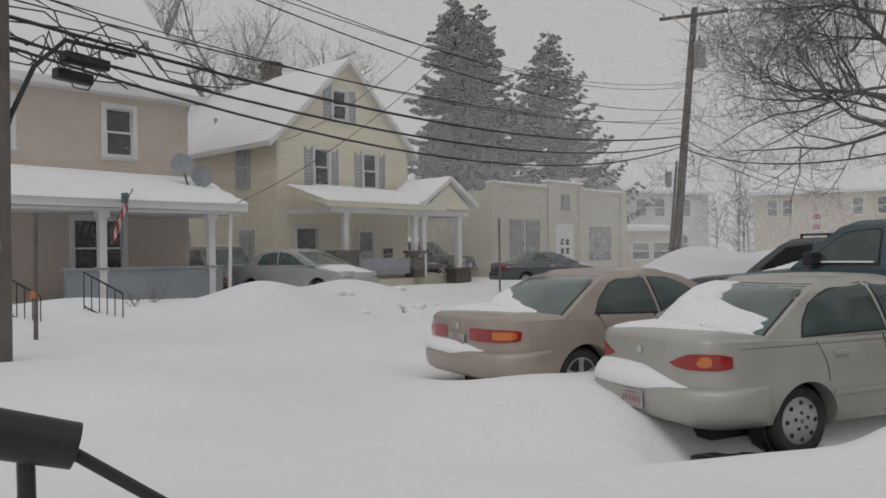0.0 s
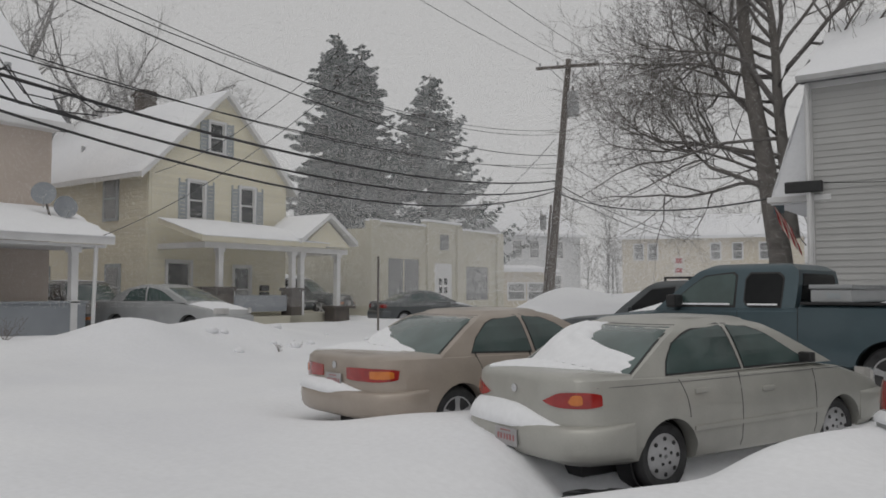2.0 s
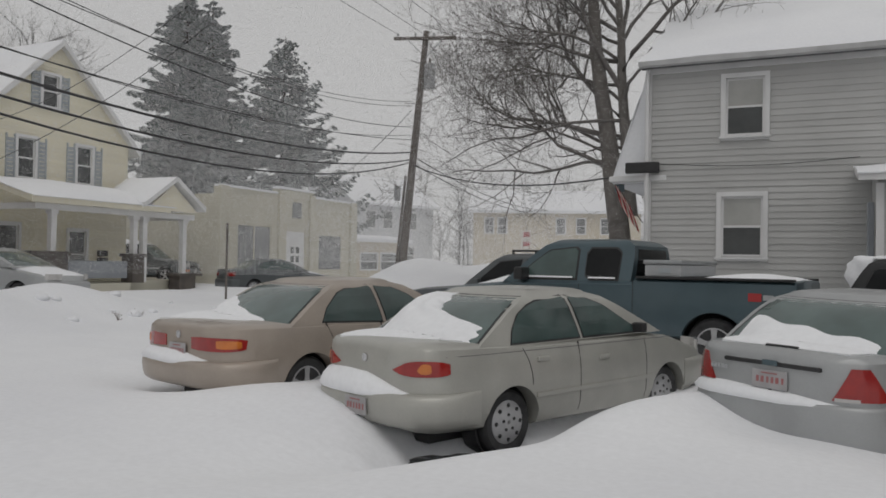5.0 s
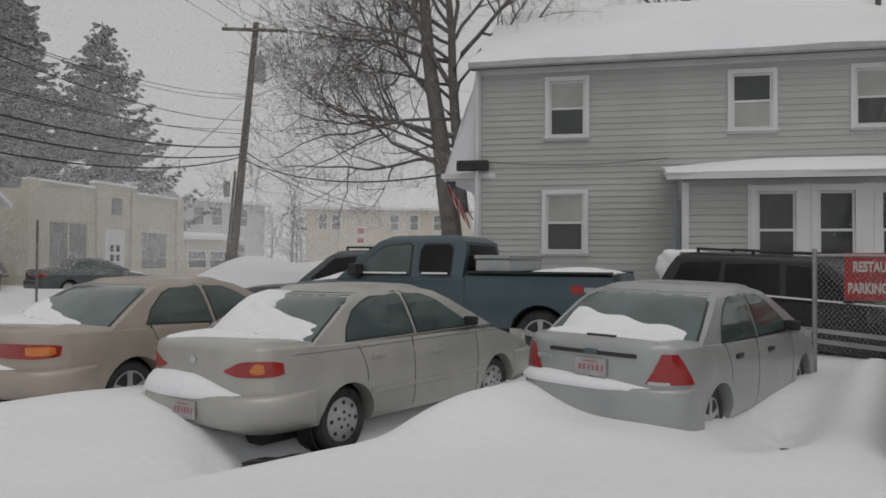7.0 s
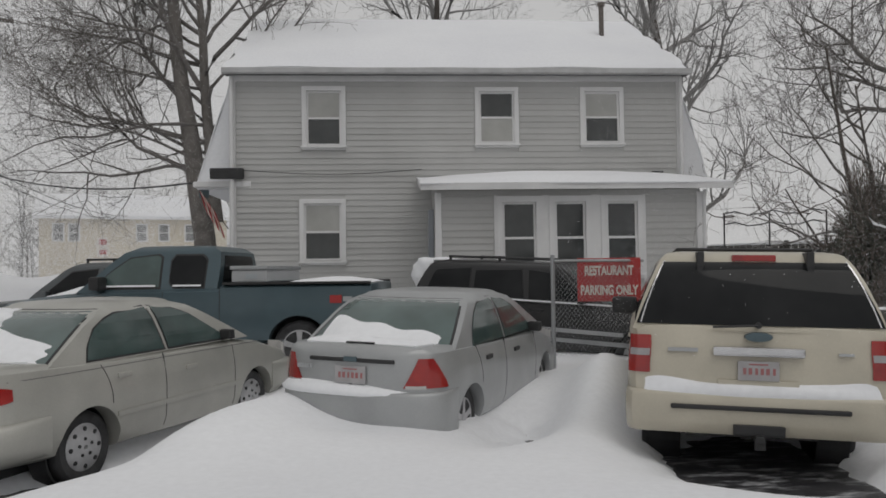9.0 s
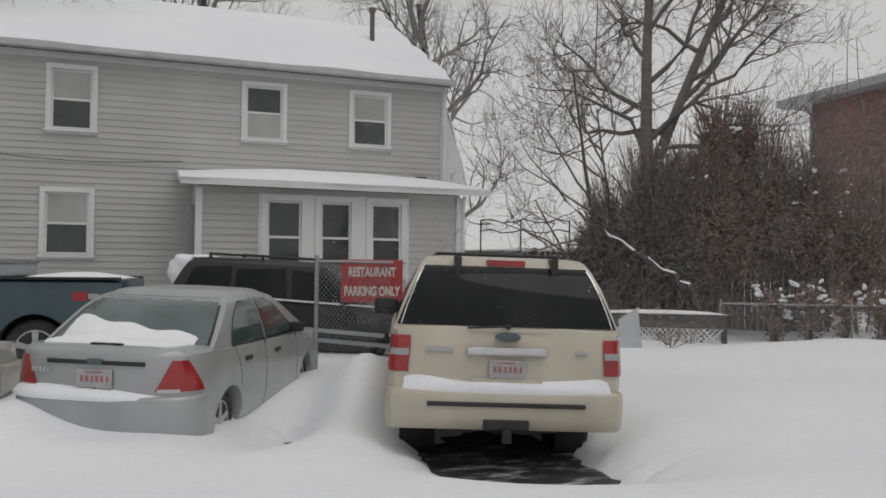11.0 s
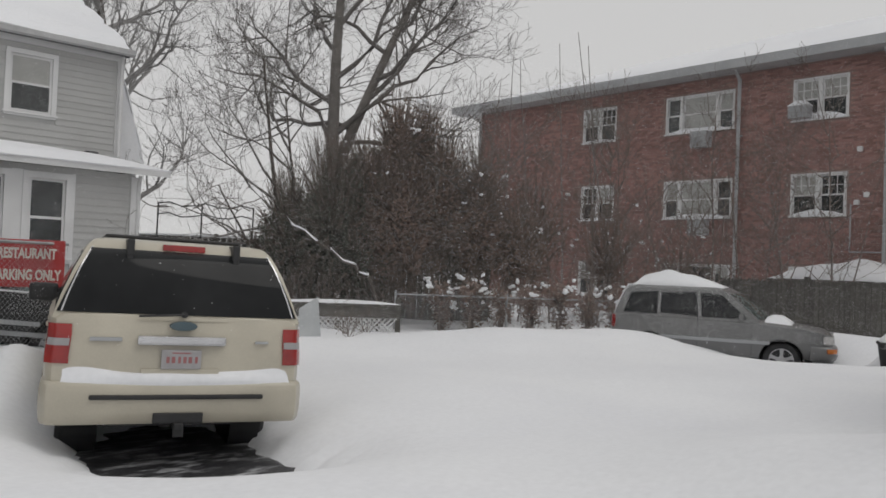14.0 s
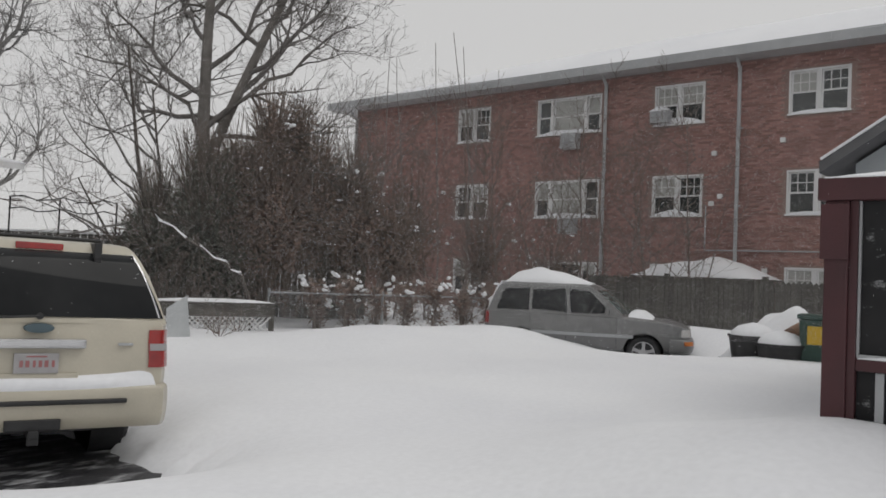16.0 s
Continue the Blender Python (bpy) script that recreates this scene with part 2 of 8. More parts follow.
def heap(name, surface, nu, nv, thick, parent=None, label="", category="", seed=0, rag=0.25, base=0.02):
    """A cap of snow on a surface(u, v) -> point, normal, u and v from 0 to 1; thin and ragged at its rim."""
    rnd = random.Random(seed)
    off = Vector((rnd.uniform(0, 50), rnd.uniform(0, 50), 0))
    bm = bmesh.new()
    top, low = [], []
    for i in range(nu + 1):
        ra, rb = [], []
        for j in range(nv + 1):
            u, v = i / nu, j / nv
            wob = lambda s, k: rag * 0.12 * noise.noise(Vector((s * 5, k, 0)) + off)
            uu = u + (wob(v, 3.1) if u in (0, 1) else 0)
            vv = v + (wob(u, 7.7) if v in (0, 1) else 0)
            p, nrm = surface(min(1, max(0, uu)), min(1, max(0, vv)))
            p, nrm = Vector(p), Vector(nrm).normalized()
            e = min(u, 1 - u) * 2, min(v, 1 - v) * 2
            h = (1 - (1 - e[0]) ** 3) * (1 - (1 - e[1]) ** 3)
            t = thick(u, v) if callable(thick) else thick
            h = t * h * (1 + 0.35 * noise.noise(Vector((u * 4, v * 4, 0)) + off))
            ra.append(bm.verts.new(p + nrm * (0.004 + h)))
            rb.append(bm.verts.new(p - nrm * base))
        top.append(ra), low.append(rb)
    for i in range(nu):
        for j in range(nv):
            bm.faces.new((top[i][j], top[i + 1][j], top[i + 1][j + 1], top[i][j + 1]))
            bm.faces.new((low[i][j], low[i][j + 1], low[i + 1][j + 1], low[i + 1][j]))
    edge = [(i, 0) for i in range(nu)] + [(nu, j) for j in range(nv)] + [(i, nv) for i in range(nu, 0, -1)] + [(0, j) for j in range(nv, 0, -1)]
    for a, b in zip(edge, edge[1:] + edge[:1]):
        bm.faces.new((top[a[0]][a[1]], low[a[0]][a[1]], low[b[0]][b[1]], top[b[0]][b[1]]))
    ob = part(name, bm, SNOW, parent, label, smooth=50)
    if category:
        tagged(ob, label, category)
    return ob


class Limbs:
    def __init__(self, seed):
        self.v, self.f, self.rnd = [], [], random.Random(seed)

    def path(self, pts, radii, n):
        k0 = len(self.v)
        for i, (p, r) in enumerate(zip(pts, radii)):
            d = (pts[min(i + 1, len(pts) - 1)] - pts[max(i - 1, 0)]).normalized()
            a = d.orthogonal().normalized()
            b = d.cross(a)
            for j in range(n):
                t = 2 * math.pi * j / n
                self.v.append(p + a * (r * math.cos(t)) + b * (r * math.sin(t)))
        for i in range(len(pts) - 1):
            for j in range(n):
                a, b = k0 + i * n + j, k0 + i * n + (j + 1) % n
                self.f.append((a, b, b + n, a + n))

    def grow(self, p, d, length, r, level, top, counts, droop=0.0, up=0.12, wig=0.22):
        rnd = self.rnd
        k = (7, 7, 6, 4, 3, 3)[level]
        pts, radii, dirs = [p], [r], [d]
        for i in range(k):
            d = (d + Vector((rnd.gauss(0, wig), rnd.gauss(0, wig), rnd.gauss(0, wig) + up - droop * (i / k)))).normalized()
            p = p + d * (length / k)
            pts.append(p), dirs.append(d)
            radii.append(max(0.0038, r * (1 - 0.82 * (i + 1) / k)))
        self.path(pts, radii, (9, 7, 5, 4, 3, 3)[level])
        if level >= top:
            return
        for _ in range(counts[level]):
            f = rnd.uniform(0.28, 1.0)
            i = min(k - 1, int(f * k))
            q = pts[i].lerp(pts[i + 1], f * k - i)
            side = dirs[i].orthogonal().normalized()
            side.rotate(Matrix.Rotation(rnd.uniform(0, 2 * math.pi), 3, dirs[i]))
            a = rnd.uniform(0.55, 1.15)
            nd = (dirs[i] * math.cos(a) + side * math.sin(a)).normalized()
            self.grow(q, nd, length * rnd.uniform(0.38, 0.62) * (1.25 - 0.5 * f), radii[i] * rnd.uniform(0.45, 0.68), level + 1, top, counts, droop, up, wig)


# ---- ground: asphalt lot under one sheet of drifted snow ----
def bump(x, y, cx, cy, rx, ry, h, turn=0.0):
    c, s = math.cos(radians(turn)), math.sin(radians(turn))
    u, v = (c * (x - cx) + s * (y - cy)) / rx, (-s * (x - cx) + c * (y - cy)) / ry
    return h * math.exp(-(u * u + v * v))


# centre x, y; radii; height; turn. Ridges between the cars, scoured hollows round them, ploughed banks at the street
DRIFTS = [
    (-4.9, 6.3, 0.8, 0.8, 0.12, 20), (-1.16, 7.38, 1.9, 0.47, 0.20, 66), (-1.1, 6.3, 1.3, 0.7, 0.06, 66), (-0.40, 6.95, 0.6, 0.45, -0.08, -20), (-2.42, 6.75, 2.0, 0.55, -0.52, 66), (-2.75, 6.2, 0.8, 0.45, -0.22, -20),
    (-6.3, 6.9, 1.2, 0.6, -0.22, -17), (0.45, 6.75, 1.0, 0.5, -0.03, -20), (1.45, 8.0, 1.5, 0.5, -0.30, 63), (2.25, 8.95, 1.5, 0.40, 0.44, 68),
    (2.95, 6.55, 0.95, 1.15, -0.46, -20), (3.35, 7.6, 1.5, 1.0, -0.30, 69), (3.15, 5.45, 1.0, 0.7, -0.34, -20), (4.9, 7.2, 0.8, 1.8, -0.08, -18),
    (6.6, 7.5, 2.6, 3.2, 0.06, 0), (10.0, 9.6, 2.4, 1.4, 0.28, -20), (14.7, 6.4, 1.3, 0.95, -0.52, -40), (12.6, 8.6, 1.2, 0.9, 0.20, -60),
    (4.6, 1.3, 1.2, 1.3, 0.38, 0), (5.6, 2.5, 1.1, 0.8, 0.15, 0), (3.6, 2.2, 0.7, 0.8, -0.10, 0),
    (-14.6, 9.6, 1.5, 1.3, 0.62, 0), (-15.0, 12.3, 1.4, 1.6, 0.55, 0), (-16.5, 6.5, 1.6, 2.0, 0.25, 0), (-15.6, 14.8, 1.3, 1.4, 0.20, 0),
    (-14.4, 28.0, 1.7, 2.6, 1.05, 0), (-12.6, 33.0, 2.0, 5.5, 1.25, 0), (-10.5, 26.5, 2.2, 2.0, 0.75, 0),
    (-8.0, 37.0, 3.0, 6.0, 1.35, 0), (-5.0, 30.0, 3.0, 3.0, 0.7, 0), (-17.5, 38.0, 2.0, 5.0, 0.5, 0), (-13.2, 21.0, 0.9, 1.2, 0.15, 0),
    (19.0, 2.0, 2.0, 3.0, 0.4, 0), (1.05, 7.70, 1.1, 0.55, -0.17, 63), (16.6, 6.6, 1.1, 2.2, 0.34, -10), (5.35, 0.85, 0.6, 0.95, 0.22, 0), (-2.2, 2.5, 2.0, 1.6, 0.05, 0),
]


def snow_height(x, y):
    z = 0.40
    for d in DRIFTS:
        z += bump(x, y, *d)
    far = max(0.0, min(1.0, (-x - 11.5) / 6.0))
    z += 0.25 * far * far * (3 - 2 * far)
    z += 0.10 * noise.noise(Vector((x * 0.35 + 3, y * 0.35, 0))) + 0.02 * noise.noise(Vector((x * 1.1, y * 1.1, 5)))
    if z < 0.25:
        z += 0.05 * noise.noise(Vector((x * 3.1, y * 3.1, 9))) * min(1, (0.25 - z) * 6)
        z += 0.10 * noise.noise(Vector((x * 6.5, y * 6.5, 2))) * min(1, (0.25 - z) * 6)
    return max(z, -0.15)


def snow_sheet():
    near = np.concatenate([np.arange(-20, -8, 0.2), np.arange(-8, 16, 0.1), np.arange(16, 20.01, 0.2)])
    step = np.geomspace(0.3, 60, 40).cumsum()
    xs = np.concatenate([-20 - step[::-1], near, 20 + step])
    ys = np.concatenate([-8 - step[::-1], np.arange(-8, 4, 0.2), np.arange(4, 9, 0.1), np.arange(9, 40.01, 0.2), 40 + step])
    vs = [(x, y, snow_height(x, y)) for y in ys for x in xs]
    w = len(xs)
    fs = [(j * w + i, j * w + i + 1, (j + 1) * w + i + 1, (j + 1) * w + i) for j in range(len(ys) - 1) for i in range(w - 1)]
    ob = raw("ground_snow", vs, fs, SNOW, None, smooth=80)
    return tagged(ob, "deep wind-drifted white snow covering lot and street", "snow", kind="structure")


snow_sheet()
bm = bmesh.new()
box(bm, -12, 19, -10, 17, -0.4, 0.02)
tagged(part("asphalt", bm, ASPHALT), "dark wet asphalt of the parking lot, scoured bare", "asphalt", kind="structure")


# ---- buildings ----
def wall_cells(bm, x0, x1, z0, z1, y0, y1, holes):
    """A wall between y0 and y1, open at the holes (x0, x1, z0, z1)."""
    xs = sorted({x0, x1, *[min(max(h[i], x0), x1) for h in holes for i in (0, 1)]})
    for a, b in zip(xs, xs[1:]):
        mid = (a + b) / 2
        cuts = sorted((h[2], h[3]) for h in holes if h[0] < mid < h[1])
        z = z0
        for c, d in cuts + [(z1, z1)]:
            if c - z > 1e-4:
                box(bm, a, b, y0, y1, z, c)
            z = max(z, d)
    bmesh.ops.remove_doubles(bm, verts=bm.verts, dist=1e-4)
    return bm


def courses(x0, x1, z0, z1, step, holes):
    """Runs of clapboard (x0, x1, z0, z1), course by course, broken at the holes."""
    out, z = [], z0
    while z < z1 - 0.02:
        top = min(z + step, z1)
        cuts = sorted((h[0], h[1]) for h in holes if h[2] < top - 0.01 and h[3] > z + 0.01)
        x = x0
        for a, b in cuts + [(x1, x1)]:
            if a - x > 0.03:
                out.append((x, a, z, top))
            x = max(x, b)
        z += step
    return out


def board(bm, x0, x1, z0, z1, y, lap=0.022):
    """One clapboard: thin at the top, its butt standing out at the bottom."""
    prism(bm, [(y, z0), (y - lap, z0), (y - lap, z0 + 0.015), (y - 0.006, z1), (y, z1)], "x", x0, x1)
    return bm


def sash_window(house, x0, x1, z0, z1, y, trim=0.10, glass=None, upper=None, wood=None, grid=False):
    """A double-hung window in the opening, with casing, sill, two sashes and two panes."""
    wood, glass, upper = wood or WHITE_TRIM, glass or HOUSE_GLASS, upper or glass or HOUSE_GLASS
    bm = boxes((x0 - trim, x0, y - 0.035, y + 0.02, z0 - trim, z1 + trim), (x1, x1 + trim, y - 0.035, y + 0.02, z0 - trim, z1 + trim),
               (x0, x1, y - 0.035, y + 0.02, z1, z1 + trim), (x0, x1, y - 0.03, y + 0.02, z0 - trim, z0 - 0.03))
    win = part("window", bm, wood, house)
    part("window_sill", boxes((x0 - trim - 0.03, x1 + trim + 0.03, y - 0.09, y - 0.036, z0 - 0.06, z0 - 0.015), bevel=0.008), wood, win)
    mid, f = (z0 + z1) / 2, 0.045
    for name, a, b, dy, g in (("upper_sash", mid - 0.02, z1, 0.03, upper), ("lower_sash", z0, mid + 0.02, 0.055, glass)):
        yy = y + dy
        if name == "lower_sash":
            yy = y + 0.0
        specs = [(x0, x0 + f, yy, yy + 0.035, a, b), (x1 - f, x1, yy, yy + 0.035, a, b), (x0 + f, x1 - f, yy, yy + 0.035, a, a + f), (x0 + f, x1 - f, yy, yy + 0.035, b - f, b)]
        if grid and name == "upper_sash":
            specs += [(x0 + (x1 - x0) * k / 3 - 0.01, x0 + (x1 - x0) * k / 3 + 0.01, yy, yy + 0.03, a + f, b - f) for k in (1, 2)]
            specs += [(x0 + f, x1 - f, yy + 0.002, yy + 0.028, (a + b) / 2 - 0.01, (a + b) / 2 + 0.01)]
        part(name, boxes(*specs), wood, win)
        part("pane", boxes((x0 + f, x1 - f, yy + 0.016, yy + 0.024, a + f, b - f)), g, win)
    return win


def snow_roof(house, x0, x1, y0, z0, y1, z1, thick=0.22, seed=1, nu=30, nv=10, name="roof_snow"):
    """Snow lying on a slope from the eave (y0, z0) up to (y1, z1)."""
    nrm = Vector((0, -(z1 - z0), (y1 - y0))).normalized()
    if nrm.z < 0:
        nrm = -nrm
    surf = lambda u, v: (Vector((x0 + (x1 - x0) * u, y0 + (y1 - y0) * v, z0 + (z1 - z0) * v)), nrm)
    return heap(name, surf, nu, nv, thick, house, "thick white snow on the roof", seed=seed, rag=0.3)


def gable_x(house, x0, x1, y0, y1, z_eave, z_ridge, over, mat_roof, rake=0.25):
    """Roof with its ridge along x: two slabs."""
    ym = (y0 + y1) / 2
    k = (z_ridge - z_eave) / (ym - y0)
    bm = bmesh.new()
    for s, ye in ((1, y0 - over), (-1, y1 + over)):
        ze = z_eave - over * k
        prism(bm, [(ye, ze), (ym, z_ridge), (ym, z_ridge + 0.16), (ye, ze + 0.16)], "x", x0 - rake, x1 + rake)
    part("roof", bm, mat_roof, house)
    return z_eave - over * k + 0.16


GREY_SHINGLE = mat("grey_shingle", (0.16, 0.16, 0.165), (0.11, 0.11, 0.115), 2.0, 0.9, 0.5)


# grey clapboard house beyond the lot; its long wall faces the lot
def grey_house():
    h = thing("grey_house", pose(0, 18.3, 0), "two-storey grey clapboard house with white trim and snowy roof", "house")
    wins = [(-1.93, -1.15, 4.53, 5.77), (-2.0, -1.17, 1.95, 3.23), (1.97, 2.77, 4.57, 5.75), (4.39, 5.2, 4.57, 5.75)]
    x0, x1 = -3.62, 6.66
    part("wall", wall_cells(bmesh.new(), x0, x1, 0, 6.1, 0.03, 0.25, wins), GREY_SIDING, h)
    bm = boxes((x0, x0 + 0.2, 0.25, 8.5, 0, 6.1), (x1 - 0.2, x1, 0.25, 8.5, 0, 6.1), (x0, x1, 8.5, 8.7, 0, 6.1))
    part("side_wall", bm, GREY_SIDING, h)
    holes = [(a - 0.1, b + 0.1, c - 0.1, d + 0.1) for a, b, c, d in wins] + [(0.9, 6.75, 0, 3.75)]
    for a, b, c, d in courses(x0 + 0.12, x1 - 0.12, 0.6, 5.98, 0.135, holes):
        part("clapboard", board(bmesh.new(), a, b, c, d, 0.03), GREY_SIDING, h)
    for i, w in enumerate(wins):
        sash_window(h, *w, 0.0, upper=BLIND if i in (0, 1, 3) else HOUSE_GLASS, glass=BLIND if i == 2 else HOUSE_GLASS)
    part("corner_board", boxes((x0 - 0.02, x0 + 0.12, -0.03, 0.03, 0, 6.0)), WHITE_TRIM, h)
    part("corner_board", boxes((x1 - 0.12, x1 + 0.02, -0.03, 0.03, 0, 6.0)), WHITE_TRIM, h)
    part("frieze", boxes((x0, x1, -0.04, 0.03, 5.98, 6.12)), WHITE_TRIM, h)
    k = 0.52
    bm = bmesh.new()
    prism(bm, [(-0.30, 6.12), (-0.30, 6.20), (4.6, 6.2 + 4.9 * k), (4.6, 6.1 + 4.9 * k), (0.03, 6.10)], "x", x0 - 0.1, x1 + 0.12)
    prism(bm, [(9.3, 6.12), (9.3, 6.20), (4.6, 6.2 + 4.9 * k), (4.6, 6.1 + 4.9 * k), (8.9, 6.10)], "x", x0 - 0.1, x1 + 0.12)
    part("roof", bm, GREY_SHINGLE, h)
    part("gutter", prism(bmesh.new(), [(-0.31, 6.07), (-0.42, 6.09), (-0.44, 6.19), (-0.42, 6.19), (-0.40, 6.11), (-0.31, 6.10)], "x", x0 - 0.1, x1 + 0.12), mat("gutter_paint", (0.56, 0.56, 0.56), (0.44, 0.44, 0.44), 3.0, 0.5, 0.1), h)
    snow_roof(h, x0 - 0.12, x1 + 0.14, -0.38, 6.2, 4.7, 6.2 + 5.08 * k, 0.24, 4, 40, 14)
    # steep snowy skirts of the cross wing on both flanks
    for s, xa, xb in ((-1, x0, x0 - 0.82), (1, x1, x1 + 0.75)):
        bm = bmesh.new()
        prism(bm, [(xa - s * 0.05, 6.25), (xb, 3.72), (xb, 3.6), (xa - s * 0.05, 3.6)], "y", 0.35, 8.4)
        part("skirt_roof", bm, SNOW, h, "steep side roof plastered with snow")
        surf = lambda u, v, xa=xa, xb=xb, s=s: (Vector((xb + (xa - xb) * v, 0.30 + 8 * u, 3.72 + 2.53 * v)), Vector((s * 2.5, -0.3, 0.8)))
        heap("roof_snow", surf, 14, 10, 0.10, h, "wind-packed snow on the steep side roof", seed=7 + s)
        part("eave_board", boxes((min(xb, xa), max(xb, xa) + (0.45 if s < 0 else 0), 0.0, 0.30, 3.62, 3.74), bevel=0.01), WHITE_TRIM, h)
        bm = bmesh.new()
        tube(bm, (xa - s * 0.05, -0.09, 6.05), (xa - s * 0.05, -0.09, 3.8 if s > 0 else 1.0), 0.045)
        part("downpipe", bm, WHITE_TRIM, h)
    part("gutter_box", boxes((x0 - 0.42, x0 + 0.32, -0.18, -0.04, 3.78, 4.02), bevel=0.03), BLACK, h, "black box on the gutter end")
    # service cable slung along the wall
    line = Limbs(3)
    line.path([Vector((x0 + 0.3 + 0.36 * i, -0.05, 3.98 - 0.10 * math.sin(math.pi * i / 11))) for i in range(12)], [0.008] * 12, 5)
    raw("wall_cable", line.v, line.f, CABLE, h, "thin dark cable stapled to the wall")
    # glazed one-storey porch
    px0, px1, py = 0.86, 6.30, -2.0
    pw = [(2.2, 2.88, 1.60, 3.06), (3.27, 3.90, 1.60, 3.06), (4.33, 4.97, 1.60, 3.06)]
    part("porch_wall", wall_cells(bmesh.new(), px0, px1, 0, 3.3, py + 0.03, py + 0.2, pw), GREY_SIDING, h)
    for xa in (px0, px1 - 0.15):
        part("porch_side_wall", boxes((xa, xa + 0.15, py + 0.2, -0.03, 0, 3.5)), GREY_SIDING, h)
    for a, b, c, d in courses(px0 + 0.1, px1 - 0.1, 0.6, 3.2, 0.135, [(2.03, 5.13, 0.5, 3.22)]):
        part("clapboard", board(bmesh.new(), a, b, c, d, py + 0.03), GREY_SIDING, h)
    for w in pw:
        sash_window(h, *w, py, trim=0.12, upper=HOUSE_GLASS)
    part("window_panel", boxes((2.03, 2.08, py - 0.01, py + 0.028, 0.9, 3.2), (3.0, 3.15, py - 0.012, py + 0.028, 0.9, 3.2), (4.02, 4.21, py - 0.012, py + 0.028, 0.9, 3.2), (5.09, 5.14, py - 0.01, py + 0.028, 0.9, 3.2)), WHITE_TRIM, h)
    part("corner_board", boxes((px0 - 0.03, px0 + 0.10, py - 0.03, py + 0.03, 0, 3.25)), WHITE_TRIM, h)
    part("corner_board", boxes((px1 - 0.10, px1 + 0.03, py - 0.03, py + 0.03, 0, 3.25)), WHITE_TRIM, h)
    bm = bmesh.new()
    prism(bm, [(py - 0.38, 3.28), (py - 0.38, 3.42), (-0.04, 3.78), (-0.04, 3.64)], "x", px0 - 0.32, px1 + 0.55)
    part("porch_roof", bm, WHITE_TRIM, h)
    snow_roof(h, px0 - 0.34, px1 + 0.57, py - 0.42, 3.41, -0.06, 3.79, 0.16, 9, 36, 8)
    bm = bmesh.new()
    for a, b in (((px1 + 0.05, py - 0.1, 3.28), (px1 + 0.05, py - 0.04, 3.1)), ((px1 + 0.05, py - 0.04, 3.1), (px1 + 0.05, py - 0.04, 0.6))):
        tube(bm, a, b, 0.04)
    part("downpipe", bm, WHITE_TRIM, h)
    bm = boxes((px0 - 0.14, px0 - 0.03, py + 0.4, py + 0.75, 1.75, 2.95), bevel=0.02)
    part("shutter", bm, GREY_PORCH, h, "grey louvred panel on the porch end")
    bm = bmesh.new()
    tube(bm, (5.4, 2.2, 7.2), (5.4, 2.2, 8.50), 0.065), tube(bm, (5.4, 2.2, 8.45), (5.4, 2.2, 8.54), 0.10)
    part("vent_pipe", bm, POLE_WOOD, h, "rusty vent pipe")
    part("vent_cap", boxes((5.85, 6.1, -0.35, -0.15, 3.72, 3.88), bevel=0.02), BLACK, h)


